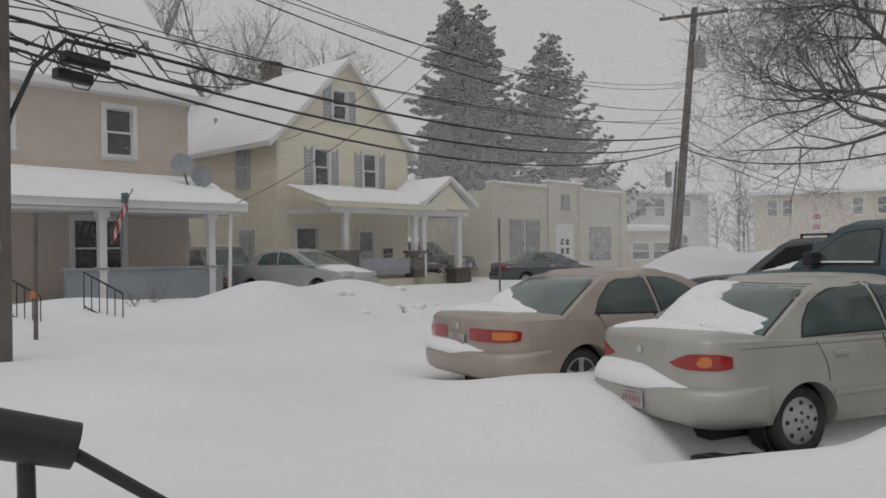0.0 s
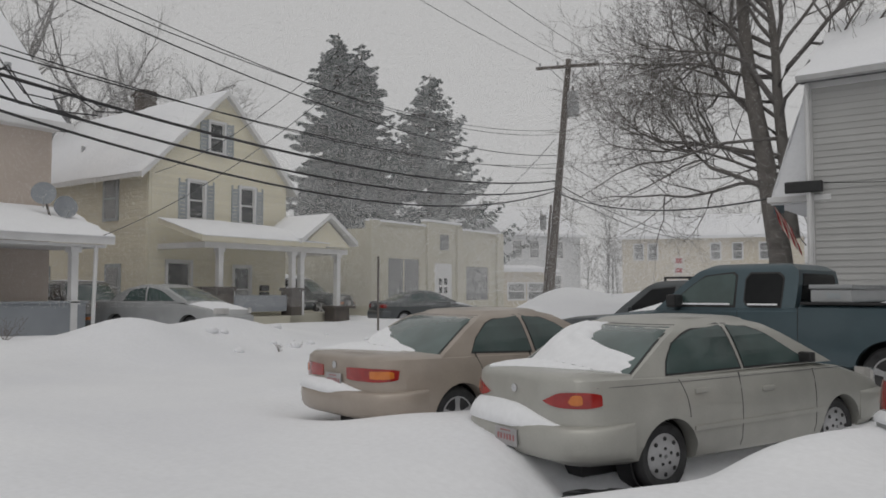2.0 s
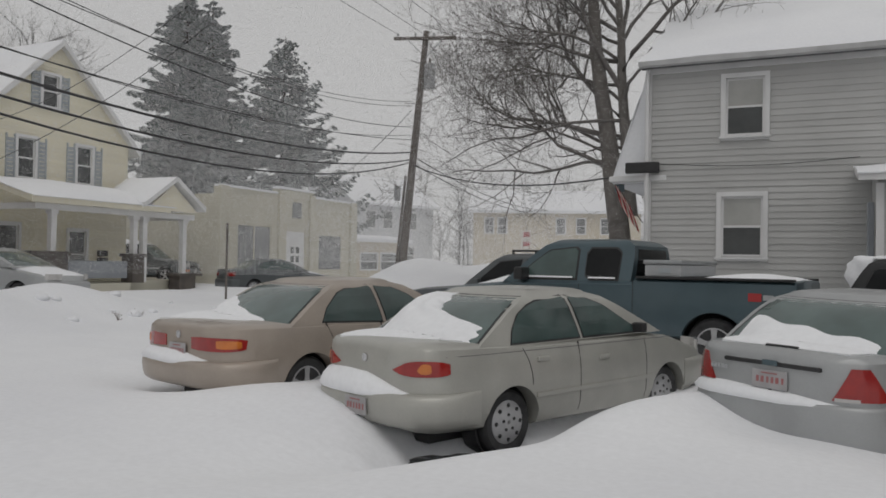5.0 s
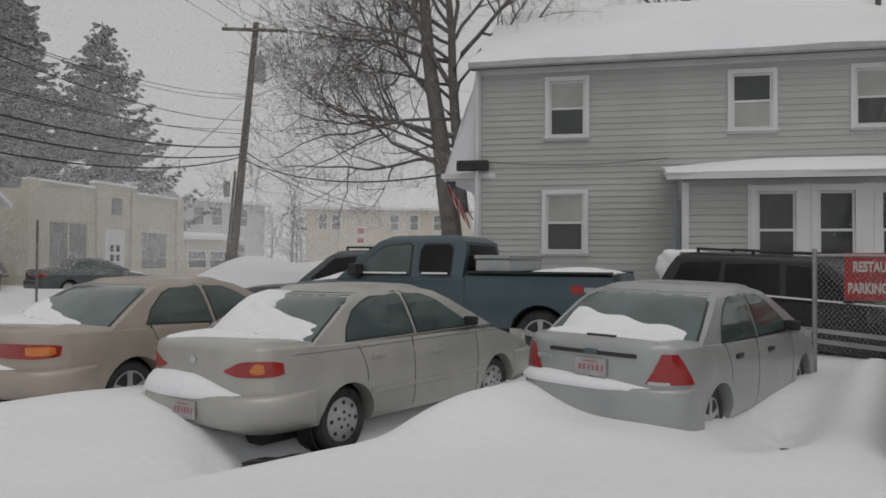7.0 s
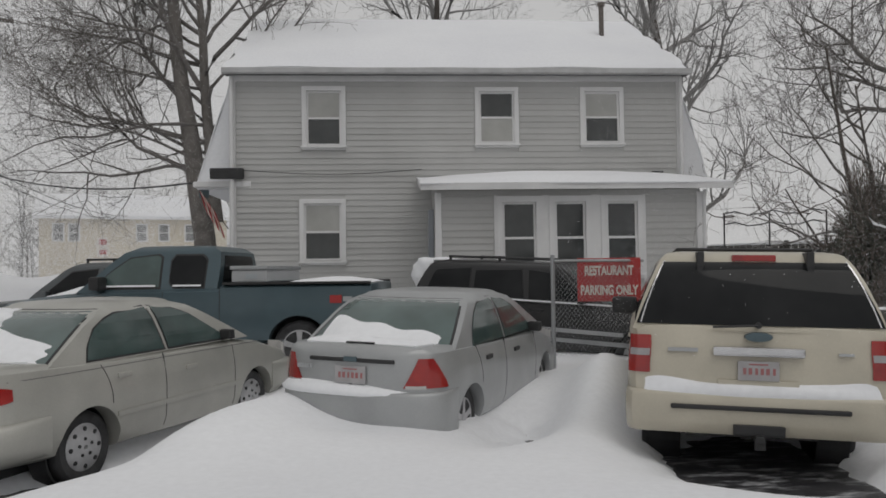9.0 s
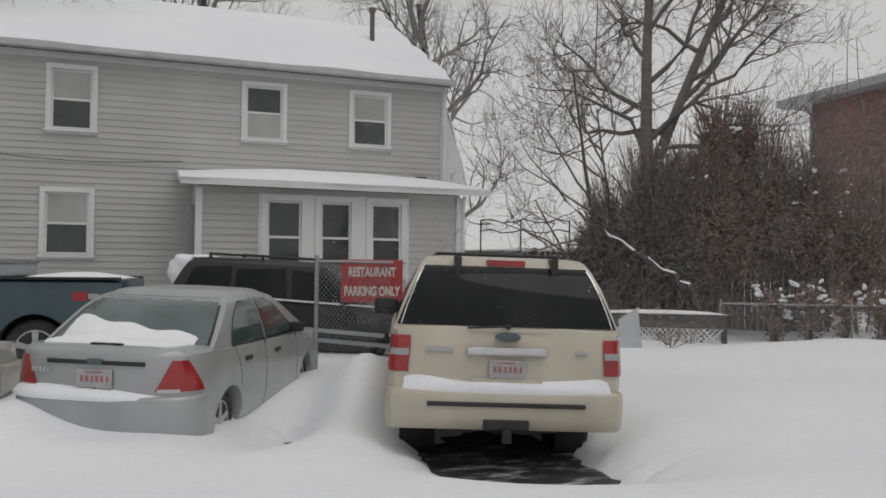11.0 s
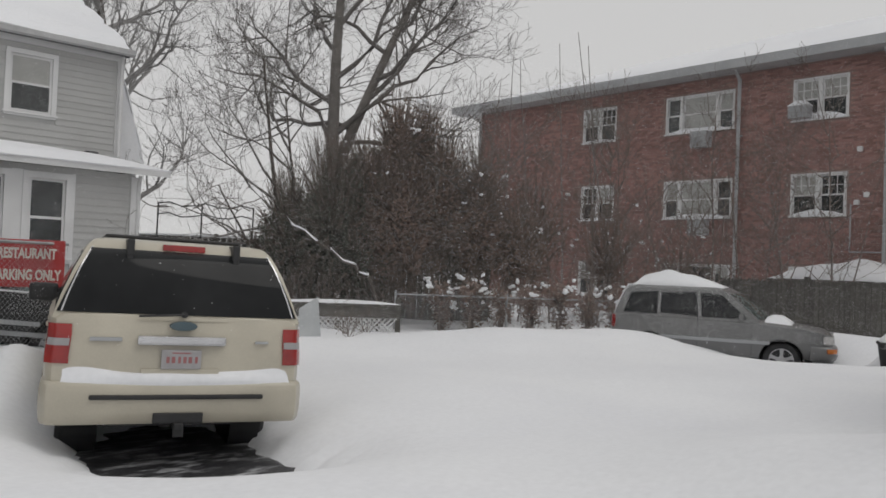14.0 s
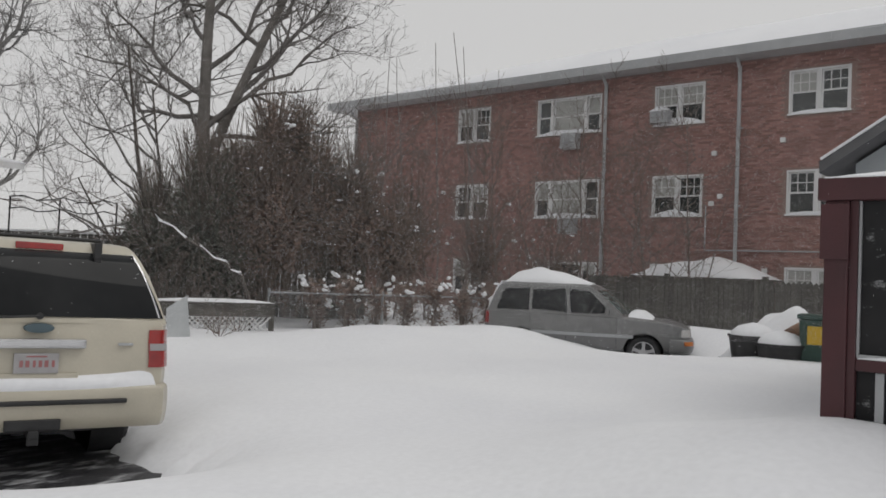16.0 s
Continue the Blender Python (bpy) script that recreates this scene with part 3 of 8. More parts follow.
# tan stucco house with a deep porch on the street
def stucco_house():
    h = thing("stucco_house", pose(-21.5, 0, 0, 0, 0, 90), "two-storey tan-pink stucco house with white-posted front porch", "house")
    x1 = 11.75
    wins = [(9.37, 10.1, 4.47, 5.74), (5.6, 7.0, 4.47, 5.74), (2.2, 3.0, 4.47, 5.74), (8.5, 9.8, 1.2, 2.75), (5.6, 6.2, 1.1, 2.75)]
    part("wall", wall_cells(bmesh.new(), -1.0, x1, 0, 6.15, 0.0, 0.25, wins), PINK_STUCCO, h)
    part("side_wall", boxes((x1 - 0.25, x1, 0.25, 9, 0, 6.15), (-1.0, -0.75, 0.25, 9, 0, 6.15), (-0.75, x1 - 0.25, 8.75, 9, 0, 6.15)), PINK_STUCCO, h)
    for w in wins:
        sash_window(h, *w, 0.0, trim=0.13)
    bm = bmesh.new()
    k = 0.95
    prism(bm, [(-0.42, 6.1), (-0.42, 6.28), (4.5, 6.28 + 4.92 * k), (4.5, 6.1 + 4.92 * k), (0, 6.12)], "x", -1.4, x1 + 0.35)
    prism(bm, [(9.4, 6.1), (9.4, 6.28), (4.5, 6.28 + 4.92 * k), (4.5, 6.1 + 4.92 * k), (9, 6.12)], "x", -1.4, x1 + 0.35)
    part("roof", bm, GREY_SHINGLE, h)
    part("eave_board", boxes((-1.4, x1 + 0.35, -0.46, -0.425, 6.08, 6.3), (-1.0, x1, -0.42, 0.0, 6.06, 6.095)), WHITE_TRIM, h)
    snow_roof(h, -1.4, x1 + 0.36, -0.44, 6.29, 4.6, 6.29 + 5.04 * k, 0.2, 21, 40, 14)
    bm = bmesh.new()
    prism(bm, [(0.25, 6.15), (8.75, 6.15), (4.5, 6.15 + 4.2 * k)], "x", x1 - 0.25, x1)
    part("gable", bm, PINK_STUCCO, h)
    # porch
    part("porch_roof", prism(bmesh.new(), [(-2.45, 2.92), (-2.45, 3.12), (-0.03, 4.0), (-0.03, 3.8), (-2.2, 2.95)], "x", -1.2, 12.15), WHITE_TRIM, h)
    part("porch_ceiling", boxes((-1.1, 12.0, -2.3, -0.03, 2.84, 2.915)), WHITE_TRIM, h)
    snow_roof(h, -1.2, 12.2, -2.52, 3.12, -0.03, 4.02, 0.2, 22, 40, 8)
    for x in (11.28, 8.37, 5.0, 2.0):
        part("porch_post", boxes((x - 0.09, x + 0.09, -2.1, -1.92, 0.5, 2.835), (x - 0.14, x + 0.14, -2.15, -1.87, 2.7, 2.84), (x - 0.13, x + 0.13, -2.14, -1.88, 1.4, 1.5)), WHITE_TRIM, h)
    part("porch_wall", boxes((7.5, 11.6, -2.08, -1.94, 0.2, 1.42), (11.46, 11.6, -1.94, -0.03, 0.2, 1.42)), GREY_PORCH, h)
    part("porch_rail", boxes((7.45, 11.66, -2.14, -1.88, 1.42, 1.48), bevel=0.012), GREY_PORCH, h)
    part("porch_floor", boxes((-1.0, 11.46, -1.94, 0.0, 0.2, 0.62)), GREY_PORCH, h)
    bm = bmesh.new()
    tube(bm, (11.72, -2.3, 2.9), (11.72, -2.2, 0.4), 0.05)
    part("downpipe", bm, WHITE_TRIM, h)
    bm = bmesh.new()
    tube(bm, (11.0, 1.0, 7.0), (11.0, 1.0, 8.0), 0.09)
    part("vent_pipe", bm, GREY_METAL, h)


# yellow gabled house with a corner porch
def yellow_house():
    h = thing("yellow_house", pose(-23, 0, 0, 0, 0, 90), "pale yellow clapboard gable house with grey shutters and snowy roof", "house")
    x0, x1, ze, zr, xm = 15.85, 21.9, 5.8, 8.72, 18.87
    wins = [(17.4, 18.02, 4.2, 5.48), (19.65, 20.27, 4.2, 5.48), (18.25, 18.85, 6.6, 7.65), (16.6, 17.5, 1.0, 2.7), (19.4, 20.1, 1.0, 2.6)]
    bm = wall_cells(bmesh.new(), x0, x1, 0, ze, 0.03, 0.25, wins[:2] + wins[3:])
    part("wall", bm, YELLOW_SIDING, h)
    bm = bmesh.new()
    g = lambda z: (z - ze) / (zr - ze) * (xm - x0)
    prism(bm, [(x0, ze), (wins[2][0], ze), (wins[2][0], ze + (wins[2][0] - x0) * (zr - ze) / (xm - x0))], "y", 0.03, 0.25)
    prism(bm, [(wins[2][1], ze), (x1, ze), (xm, zr), (wins[2][1], zr - 0.02)], "y", 0.03, 0.25)
    box(bm, wins[2][0], wins[2][1], 0.03, 0.25, ze, wins[2][2])
    prism(bm, [(wins[2][0], wins[2][3]), (wins[2][1], wins[2][3]), (wins[2][1], zr - 0.02), (wins[2][0], zr - 0.66)], "y", 0.03, 0.25)
    part("gable", bm, YELLOW_SIDING, h)
    bm = bmesh.new()
    holes = [(a - 0.1, b + 0.1, c - 0.1, d + 0.1) for a, b, c, d in wins]
    for a, b, c, d in courses(x0 + 0.1, x1 - 0.1, 0.6, zr - 0.3, 0.12, holes):
        lo, hi = x0 + 0.1 + max(0, g(d)) if d > ze else a, x1 - 0.1 - max(0, g(d)) if d > ze else b
        a, b = max(a, lo), min(b, hi)
        if b - a > 0.05:
            board(bm, a, b, c, d, 0.03, 0.018)
    tagged(part("front_siding", bm, YELLOW_SIDING, h), kind="stuff")
    part("side_wall", boxes((x0, x0 + 0.22, 0.25, 10, 0, ze), (x1 - 0.22, x1, 0.25, 10, 0, ze), (x0 + 0.22, x1 - 0.22, 9.8, 10, 0, ze)), YELLOW_SIDING, h)
    bm = bmesh.new()
    z = 0.6
    while z < ze - 0.1:
        prism(bm, [(x0, z), (x0 - 0.018, z), (x0 - 0.018, z + 0.015), (x0 - 0.005, z + 0.12), (x0, z + 0.12)], "y", 0.1, 10)
        z += 0.12
    tagged(part("side_siding", bm, YELLOW_SIDING, h), kind="stuff")
    for i, w in enumerate(wins):
        sash_window(h, *w, 0.0, trim=0.09, glass=HAZED_PANE if i > 2 else HOUSE_GLASS, upper=HOUSE_GLASS)
        if i < 3:
            for a, b in ((w[0] - 0.42, w[0] - 0.1), (w[1] + 0.1, w[1] + 0.42)):
                sl = [(a, a + 0.04, -0.03, 0.02, w[2] - 0.08, w[3] + 0.06), (b - 0.04, b, -0.03, 0.02, w[2] - 0.08, w[3] + 0.06)]
                sl += [(a + 0.04, b - 0.04, -0.02, 0.015, w[2] - 0.06 + j * 0.13, w[2] + 0.04 + j * 0.13) for j in range(int((w[3] - w[2]) / 0.13) + 1)]
                part("shutter", boxes(*sl), SLATE_SHUTTER, h)
    # windows of the long flank
    for yy, zz in ((2.1, 4.2), (1.9, 1.2), (6.3, 1.2)):
        bm = boxes((x0 - 0.06, x0 - 0.02, yy - 0.45, yy + 0.45, zz - 0.1, zz + 1.45))
        w = part("window", bm, SLATE_SHUTTER, h)
        part("pane", boxes((x0 - 0.07, x0 - 0.061, yy - 0.33, yy + 0.33, zz, zz + 0.64), (x0 - 0.07, x0 - 0.061, yy - 0.33, yy + 0.33, zz + 0.70, zz + 1.34)), HAZED_PANE, w)
    bm = bmesh.new()
    k = (zr - ze) / (xm - x0)
    for s, xe in ((1, x0 - 0.4), (-1, x1 + 0.4)):
        prism(bm, [(xe, ze - 0.4 * k), (xm, zr), (xm, zr + 0.18), (xe, ze - 0.4 * k + 0.18)], "y", -0.16, 10.3)
    part("roof", bm, WHITE_TRIM, h)
    part("rake_board", prism(prism(bmesh.new(), [(x0 - 0.42, ze - 0.45 * k), (xm, zr - 0.03), (xm, zr + 0.17), (x0 - 0.42, ze - 0.45 * k + 0.2)], "y", -0.20, -0.165), [(x1 + 0.42, ze - 0.45 * k), (xm, zr - 0.03), (xm, zr + 0.17), (x1 + 0.42, ze - 0.45 * k + 0.2)], "y", -0.20, -0.165), WHITE_TRIM, h)
    for s, xe in ((1, x0 - 0.42), (-1, x1 + 0.42)):
        nrm = Vector((-s * k, 0, 1)).normalized()
        surf = lambda u, v, xe=xe, nrm=nrm: (Vector((xe + (xm - xe) * v, -0.21 + 10.45 * u, ze - 0.42 * k + 0.18 + (zr - ze + 0.42 * k) * v)), nrm)
        heap("roof_snow", surf, 24, 10, 0.16, h, "snow on the roof slope", seed=31 + s)
    part("chimney", boxes((18.72, 19.28, 4.6, 5.3, 7.8, 9.6), (18.66, 19.34, 4.54, 5.36, 9.36, 9.52)), DARK_STONE, h, "dark brick chimney")
    bm = bmesh.new()
    tube(bm, (16.6, 5.2, 6.3), (16.6, 5.2, 7.1), 0.07)
    part("vent_pipe", bm, GREY_METAL, h)
    # porch: hipped roof and a small gable over the steps
    px0, px1, py = 16.2, 22.9, -2.3
    bm = bmesh.new()
    prism(bm, [(py - 0.35, 3.28), (py - 0.35, 3.46), (-0.4, 4.1), (-0.4, 3.92)], "x", px0 - 0.3, px1 - 1.6)
    part("porch_roof", bm, YELLOW_SIDING, h)
    snow_roof(h, px0 - 0.34, px1 - 1.4, py - 0.4, 3.46, -0.4, 4.12, 0.16, 41, 24, 8)
    gx0, gx1, gz = 20.15, 22.75, 3.4
    gm = (gx0 + gx1) / 2
    bm = bmesh.new()
    for xe in (gx0 - 0.15, gx1 + 0.15):
        prism(bm, [(xe, gz), (gm, gz + 0.98), (gm, gz + 1.14), (xe, gz + 0.16)], "y", py - 0.5, -0.4)
    part("porch_gable_roof", bm, WHITE_TRIM, h)
    part("pediment", prism(bmesh.new(), [(gx0 + 0.1, gz - 0.05), (gx1 - 0.1, gz - 0.05), (gm, gz + 0.86)], "y", py - 0.32, py - 0.2), YELLOW_SIDING, h)
    for s, xe in ((1, gx0 - 0.16), (-1, gx1 + 0.16)):
        surf = lambda u, v, xe=xe, s=s: (Vector((xe + (gm - xe) * v, py - 0.5 + 2.2 * u, gz + 0.16 + 0.98 * v)), Vector((-s * 0.6, 0, 1)))
        heap("roof_snow", surf, 12, 6, 0.12, h, "snow on the porch gable", seed=51 + s)
    part("porch_beam", boxes((px0, gx1, py - 0.1, py + 0.08, 3.1, 3.28), (px0, px0 + 0.18, py + 0.08, 0.0, 3.1, 3.28), (gx1 - 0.18, gx1, py + 0.08, 0, 3.1, 3.28)), WHITE_TRIM, h)
    for x, y in ((16.85, py), (20.42, py), (20.0, py), (22.28, py), (21.7, py + 1.3)):
        part("porch_post", boxes((x - 0.09, x + 0.09, y - 0.09, y + 0.09, 0.9, 3.1), (x - 0.13, x + 0.13, y - 0.13, y + 0.13, 2.98, 3.095)), WHITE_TRIM, h)
    part("pier", boxes((15.95, 17.2, py - 0.3, py + 0.35, 0.2, 1.75), (15.9, 17.25, py - 0.36, py + 0.4, 1.75, 1.87)), DARK_STONE, h, "dark brick porch pier")
    part("pier", boxes((14.2, 15.94, py - 0.2, py + 0.15, 0.2, 1.5)), DARK_STONE, h, "low dark brick wall")
    part("pier", boxes((19.75, 20.25, py - 0.25, py + 0.25, 0.9, 1.75), (19.7, 20.3, py - 0.3, py + 0.3, 1.75, 1.85)), DARK_STONE, h, "dark brick porch pier")
    part("pier", boxes((21.9, 22.7, py - 0.25, py + 0.25, 0.5, 1.1), (21.8, 23.0, py - 0.3, py + 0.3, 1.1, 1.2)), DARK_STONE, h, "low dark brick porch pier")
    part("porch_wall", boxes((17.26, 19.69, py - 0.08, py + 0.08, 1.05, 1.6)), GREY_PORCH, h)
    part("porch_floor", boxes((16.0, 22.9, py + 0.36, 0.02, 0.3, 0.95), (17.26, 19.74, py - 0.2, py + 0.35, 0.3, 0.9)), GARAGE_WALL, h)
    part("mailbox", boxes((20.6, 20.95, -0.12, 0.02, 1.75, 1.95), (20.6, 20.95, -0.12, 0.02, 1.5, 1.7)), BLACK, h)


# flat-roofed garage building
def garage_building():
    h = thing("garage_building", pose(-23, 0, 0, 0, 0, 90), "low cream block garage with stepped parapet and white door", "building")
    x0, x1 = 26.85, 37.75
    holes = [(28.05, 30.45, 1.4, 3.3), (31.6, 33.1, 0.9, 3.1), (34.3, 36.5, 1.3, 3.3)]
    part("wall", wall_cells(bmesh.new(), x0, x1, 0, 4.7, 0.0, 0.3, holes), GARAGE_WALL, h)
    part("side_wall", boxes((x0, x0 + 0.3, 0.3, 12, 0, 4.5), (x1 - 0.3, x1, 0.3, 12, 0, 4.5), (x0 + 0.3, x1 - 0.3, 11.7, 12, 0, 4.5)), GARAGE_WALL, h)
    part("pilaster", boxes((x0 - 0.05, x0 + 0.5, -0.12, -0.002, 0, 4.85)), GARAGE_WALL, h)
    part("pilaster", boxes((30.9, 31.3, -0.12, -0.002, 0, 5.0)), GARAGE_WALL, h)
    part("pilaster", boxes((33.4, 33.8, -0.12, -0.002, 0, 5.0)), GARAGE_WALL, h)
    part("pilaster", boxes((37.2, x1 + 0.05, -0.12, -0.002, 0, 4.85)), GARAGE_WALL, h)
    part("parapet", boxes((30.9, 33.8, -0.04, 0.3, 4.702, 5.05), (x0, 30.9, -0.06, 0.32, 4.702, 4.8), (33.8, x1, -0.06, 0.32, 4.702, 4.8)), GARAGE_WALL, h)
    part("parapet_snow", boxes((30.85, 33.85, -0.1, 0.3, 5.052, 5.17), (x0, 30.84, -0.1, 0.3, 4.802, 4.9), (33.86, x1, -0.1, 0.3, 4.802, 4.9), bevel=0.04), SNOW, h)
    part("roof", boxes((x0 + 0.3, x1 - 0.3, 0.3, 11.7, 4.2, 4.4)), SNOW, h)
    w = part("window", boxes((28.05, 28.12, 0.02, 0.1, 1.4, 3.3), (30.38, 30.45, 0.02, 0.1, 1.4, 3.3), (28.12, 30.38, 0.02, 0.1, 3.22, 3.3), (28.12, 30.38, 0.02, 0.1, 1.4, 1.48), (29.2, 29.27, 0.02, 0.1, 1.48, 3.22)), GARAGE_WALL, h)
    for a, b in ((28.12, 29.2), (29.27, 30.38)):
        part("pane", boxes((a, b, 0.05, 0.06, 1.48, 3.22)), HAZED_PANE, w)
    w = part("window", boxes((34.3, 34.37, 0.02, 0.1, 1.3, 3.3), (36.43, 36.5, 0.02, 0.1, 1.3, 3.3), (34.37, 36.43, 0.02, 0.1, 3.0, 3.3)), GARAGE_WALL, h)
    part("pane", boxes((34.37, 36.43, 0.05, 0.06, 1.3, 3.0)), HAZED_PANE, w)
    part("vent_window", boxes((32.05, 32.75, -0.03, -0.002, 3.75, 4.5), (32.12, 32.68, -0.045, -0.032, 3.82, 4.43)), HAZED_PANE, h)
    d = part("door", boxes((31.6, 33.1, 0.03, 0.1, 0.9, 3.1), bevel=0.01), WHITE_TRIM, h, "white garage door with small panes")
    for i in range(2):
        for j in range(2):
            part("pane", boxes((32.0 + i * 0.42, 32.26 + i * 0.42, 0.018, 0.028, 1.65 + j * 0.42, 1.95 + j * 0.42)), HOUSE_GLASS, d)


# red brick apartment block
def brick_block():
    h = thing("apartment_block", pose(23, 23.5, 0, 0, 0, -90), "three-storey red brick apartment block with white windows and snowy roof", "building")
    L = 34.0
    yl = lambda y: 23.5 - y
    col = [(18.35, 16.8), (14.96, 12.44), (10.76, 9.08), (6.85, 5.17), (2.6, 0.9), (-1.6, -4.1), (-5.8, -7.5)]
    rows = [(6.3, 7.48), (3.56, 4.75), (0.95, 2.1)]
    wins = [(yl(a) + 0.06, yl(b) - 0.06, c, d) for a, b in col for c, d in rows]
    part("wall", wall_cells(bmesh.new(), 0, L, 0, 7.95, 0.012, 0.35, wins), MORTAR, h)
    part("side_wall", boxes((0, 0.35, 0.35, 12, 0, 7.95), (L - 0.35, L, 0.35, 12, 0, 7.95), (0.35, L - 0.35, 11.65, 12, 0, 7.95)), BRICK, h)
    # bricks, each proud of its joints
    vs, fs = [], []
    z, row = 0.9, 0
    while z < 7.85:
        x = -0.1 * (row % 2)
        while x < 25.5:
            a, b = max(x + 0.005, 0), min(x + 0.195, L)
            if not any(w[0] - 0.04 < b and a < w[1] + 0.04 and w[2] - 0.05 < z + 0.06 and z < w[3] + 0.04 for w in wins) and b - a > 0.03:
                k, yo = len(vs), 0.002 * math.sin(x * 91 + z * 57)
                vs += [(a, 0.012, z), (b, 0.012, z), (b, 0.012, z + 0.058), (a, 0.012, z + 0.058), (a + 0.003, yo, z + 0.003), (b - 0.003, yo, z + 0.003), (b - 0.003, yo, z + 0.055), (a + 0.003, yo, z + 0.055)]
                fs += [(k + 4, k + 5, k + 6, k + 7), (k, k + 1, k + 5, k + 4), (k + 1, k + 2, k + 6, k + 5), (k + 2, k + 3, k + 7, k + 6), (k + 3, k, k + 4, k + 7)]
            x += 0.2
        z += 0.068
        row += 1
    tagged(raw("bricks", vs, fs, BRICK, h), kind="stuff")
    for i, (a, b) in enumerate(col):
        for j, (c, d) in enumerate(rows):
            xa, xb = yl(a) + 0.06, yl(b) - 0.06
            n = 3 if (a - b) > 2 else 2
            cuts = [xa, xa + (xb - xa) * 0.24, xa + (xb - xa) * 0.76, xb] if n == 3 else [xa, (xa + xb) / 2, xb]
            for k, (p, q) in enumerate(zip(cuts, cuts[1:])):
                lite = BLIND if (i + j + k) % 3 != 1 else HOUSE_GLASS
                sash_window(h, p + 0.05, q - 0.05, c + 0.02, d - 0.03, 0.03, trim=0.05, upper=lite, glass=HOUSE_GLASS if n == 2 or k != 1 else BLIND, grid=n == 2)
            surf = lambda u, v, xa=xa, xb=xb, c=c: (Vector((xa + (xb - xa) * u, -0.07 + 0.10 * v, c - 0.02)), Vector((0, -0.2, 1)))
            if j < 2:
                heap("sill_snow", surf, 10, 3, 0.10 + 0.08 * ((i * 7 + j * 3) % 3) / 2, h, "snow on the window sill", seed=60 + i * 3 + j, base=0.005)
    # window air conditioners under or in the casements
    for y, z, dz in ((10.4, 6.32, 0.36), (13.5, 5.75, 0.5), (13.5, 3.0, 0.5)):
        ac = part("air_conditioner", boxes((yl(y) - 0.28, yl(y) + 0.28, -0.38, 0.0, z, z + dz), bevel=0.02), GREY_METAL, h, "white window air conditioner")
        part("grille", boxes(*[(yl(y) - 0.23, yl(y) + 0.23, -0.395, -0.382, z + 0.05 + i * 0.06, z + 0.075 + i * 0.06) for i in range(5)]), GALV, ac)
    surf = lambda u, v: (Vector((yl(10.4) - 0.3 + 0.6 * u, -0.38 + 0.36 * v, 6.68)), Vector((0, 0, 1)))
    heap("air_conditioner_snow", surf, 8, 5, 0.16, h, "snow on the air conditioner", seed=77, base=0.004)
    for y, top in ((23.42, 7.6), (12.3, 7.75), (8.1, 7.75), (0.2, 7.75)):
        bm = bmesh.new()
        tube(bm, (yl(y), -0.12, top), (yl(y), -0.12, 0.4), 0.055)
        tube(bm, (yl(y), -0.45, top + 0.25), (yl(y), -0.12, top - 0.05), 0.05)
        for z in (1.5, 3.8, 6.0):
            box(bm, yl(y) - 0.08, yl(y) + 0.08, -0.1, 0.0, z, z + 0.04)
        part("downpipe", bm, GREY_METAL, h, "white painted downpipe with snow on it")
    bm = bmesh.new()
    tube(bm, (yl(8.1), -0.06, 2.55), (yl(2), -0.06, 2.55), 0.02), tube(bm, (yl(9.0), -0.06, 2.55), (yl(8.1), -0.06, 2.55), 0.02), tube(bm, (yl(9.0), -0.06, 2.55), (yl(9.0), -0.06, 3.85), 0.02)
    part("conduit", bm, GREY_METAL, h)
    for y, z in ((8.8, 5.35), (6.9, 5.6), (8.6, 4.1), (8.85, 3.9), (7.3, 2.0)):
        part("wall_vent", boxes((yl(y) - 0.07, yl(y) + 0.07, -0.1, 0.0, z - 0.07, z + 0.07), bevel=0.02), WHITE_TRIM, h)
    # eave and low hipped roof
    part("soffit", boxes((-0.9, L + 0.9, -0.75, 12.7, 7.95, 8.02)), GREY_METAL, h)
    part("fascia", boxes((-0.95, L + 0.9, -0.80, -0.752, 7.93, 8.2), (-0.95, -0.902, -0.752, 12.7, 7.93, 8.2)), GREY_METAL, h, "grey gutter and fascia")
    bm = bmesh.new()
    q = [bm.verts.new(c) for c in ((-0.9, -0.75, 8.03), (L + 0.9, -0.75, 8.03), (L + 0.9, 12.7, 8.03), (-0.9, 12.7, 8.03), (-0.9, -0.75, 8.15), (L + 0.9, -0.75, 8.15), (L + 0.9, 12.7, 8.15), (-0.9, 12.7, 8.15), (6, 6, 10.6), (L - 6, 6, 10.6))]
    for f in ((0, 1, 2, 3), (0, 1, 5, 4), (1, 2, 6, 5), (2, 3, 7, 6), (3, 0, 4, 7), (4, 5, 9, 8), (5, 6, 9), (6, 7, 8, 9), (7, 4, 8)):
        bm.faces.new([q[i] for i in f])
    part("roof", bm, GREY_SHINGLE, h, "low hipped roof")
    nrm = Vector((0, -2.45, 6.75)).normalized()
    surf = lambda u, v: (Vector((-0.95 + 6.9 * v + (L + 1.85 - 13.8 * v) * u, -0.80 + 6.85 * v, 8.16 + 2.47 * v)), nrm)
    heap("roof_snow", surf, 50, 12, 0.3, h, "thick white snow on the roof", seed=71)
    nrm2 = Vector((-2.45, 0, 6.9)).normalized()
    surf = lambda u, v: (Vector((-0.95 + 6.9 * v, -0.75 + 6.75 * v + (13.5 - 13.4 * v) * u, 8.16 + 2.47 * v)), nrm2)
    heap("roof_snow", surf, 20, 12, 0.3, h, "thick white snow on the hip", seed=72)


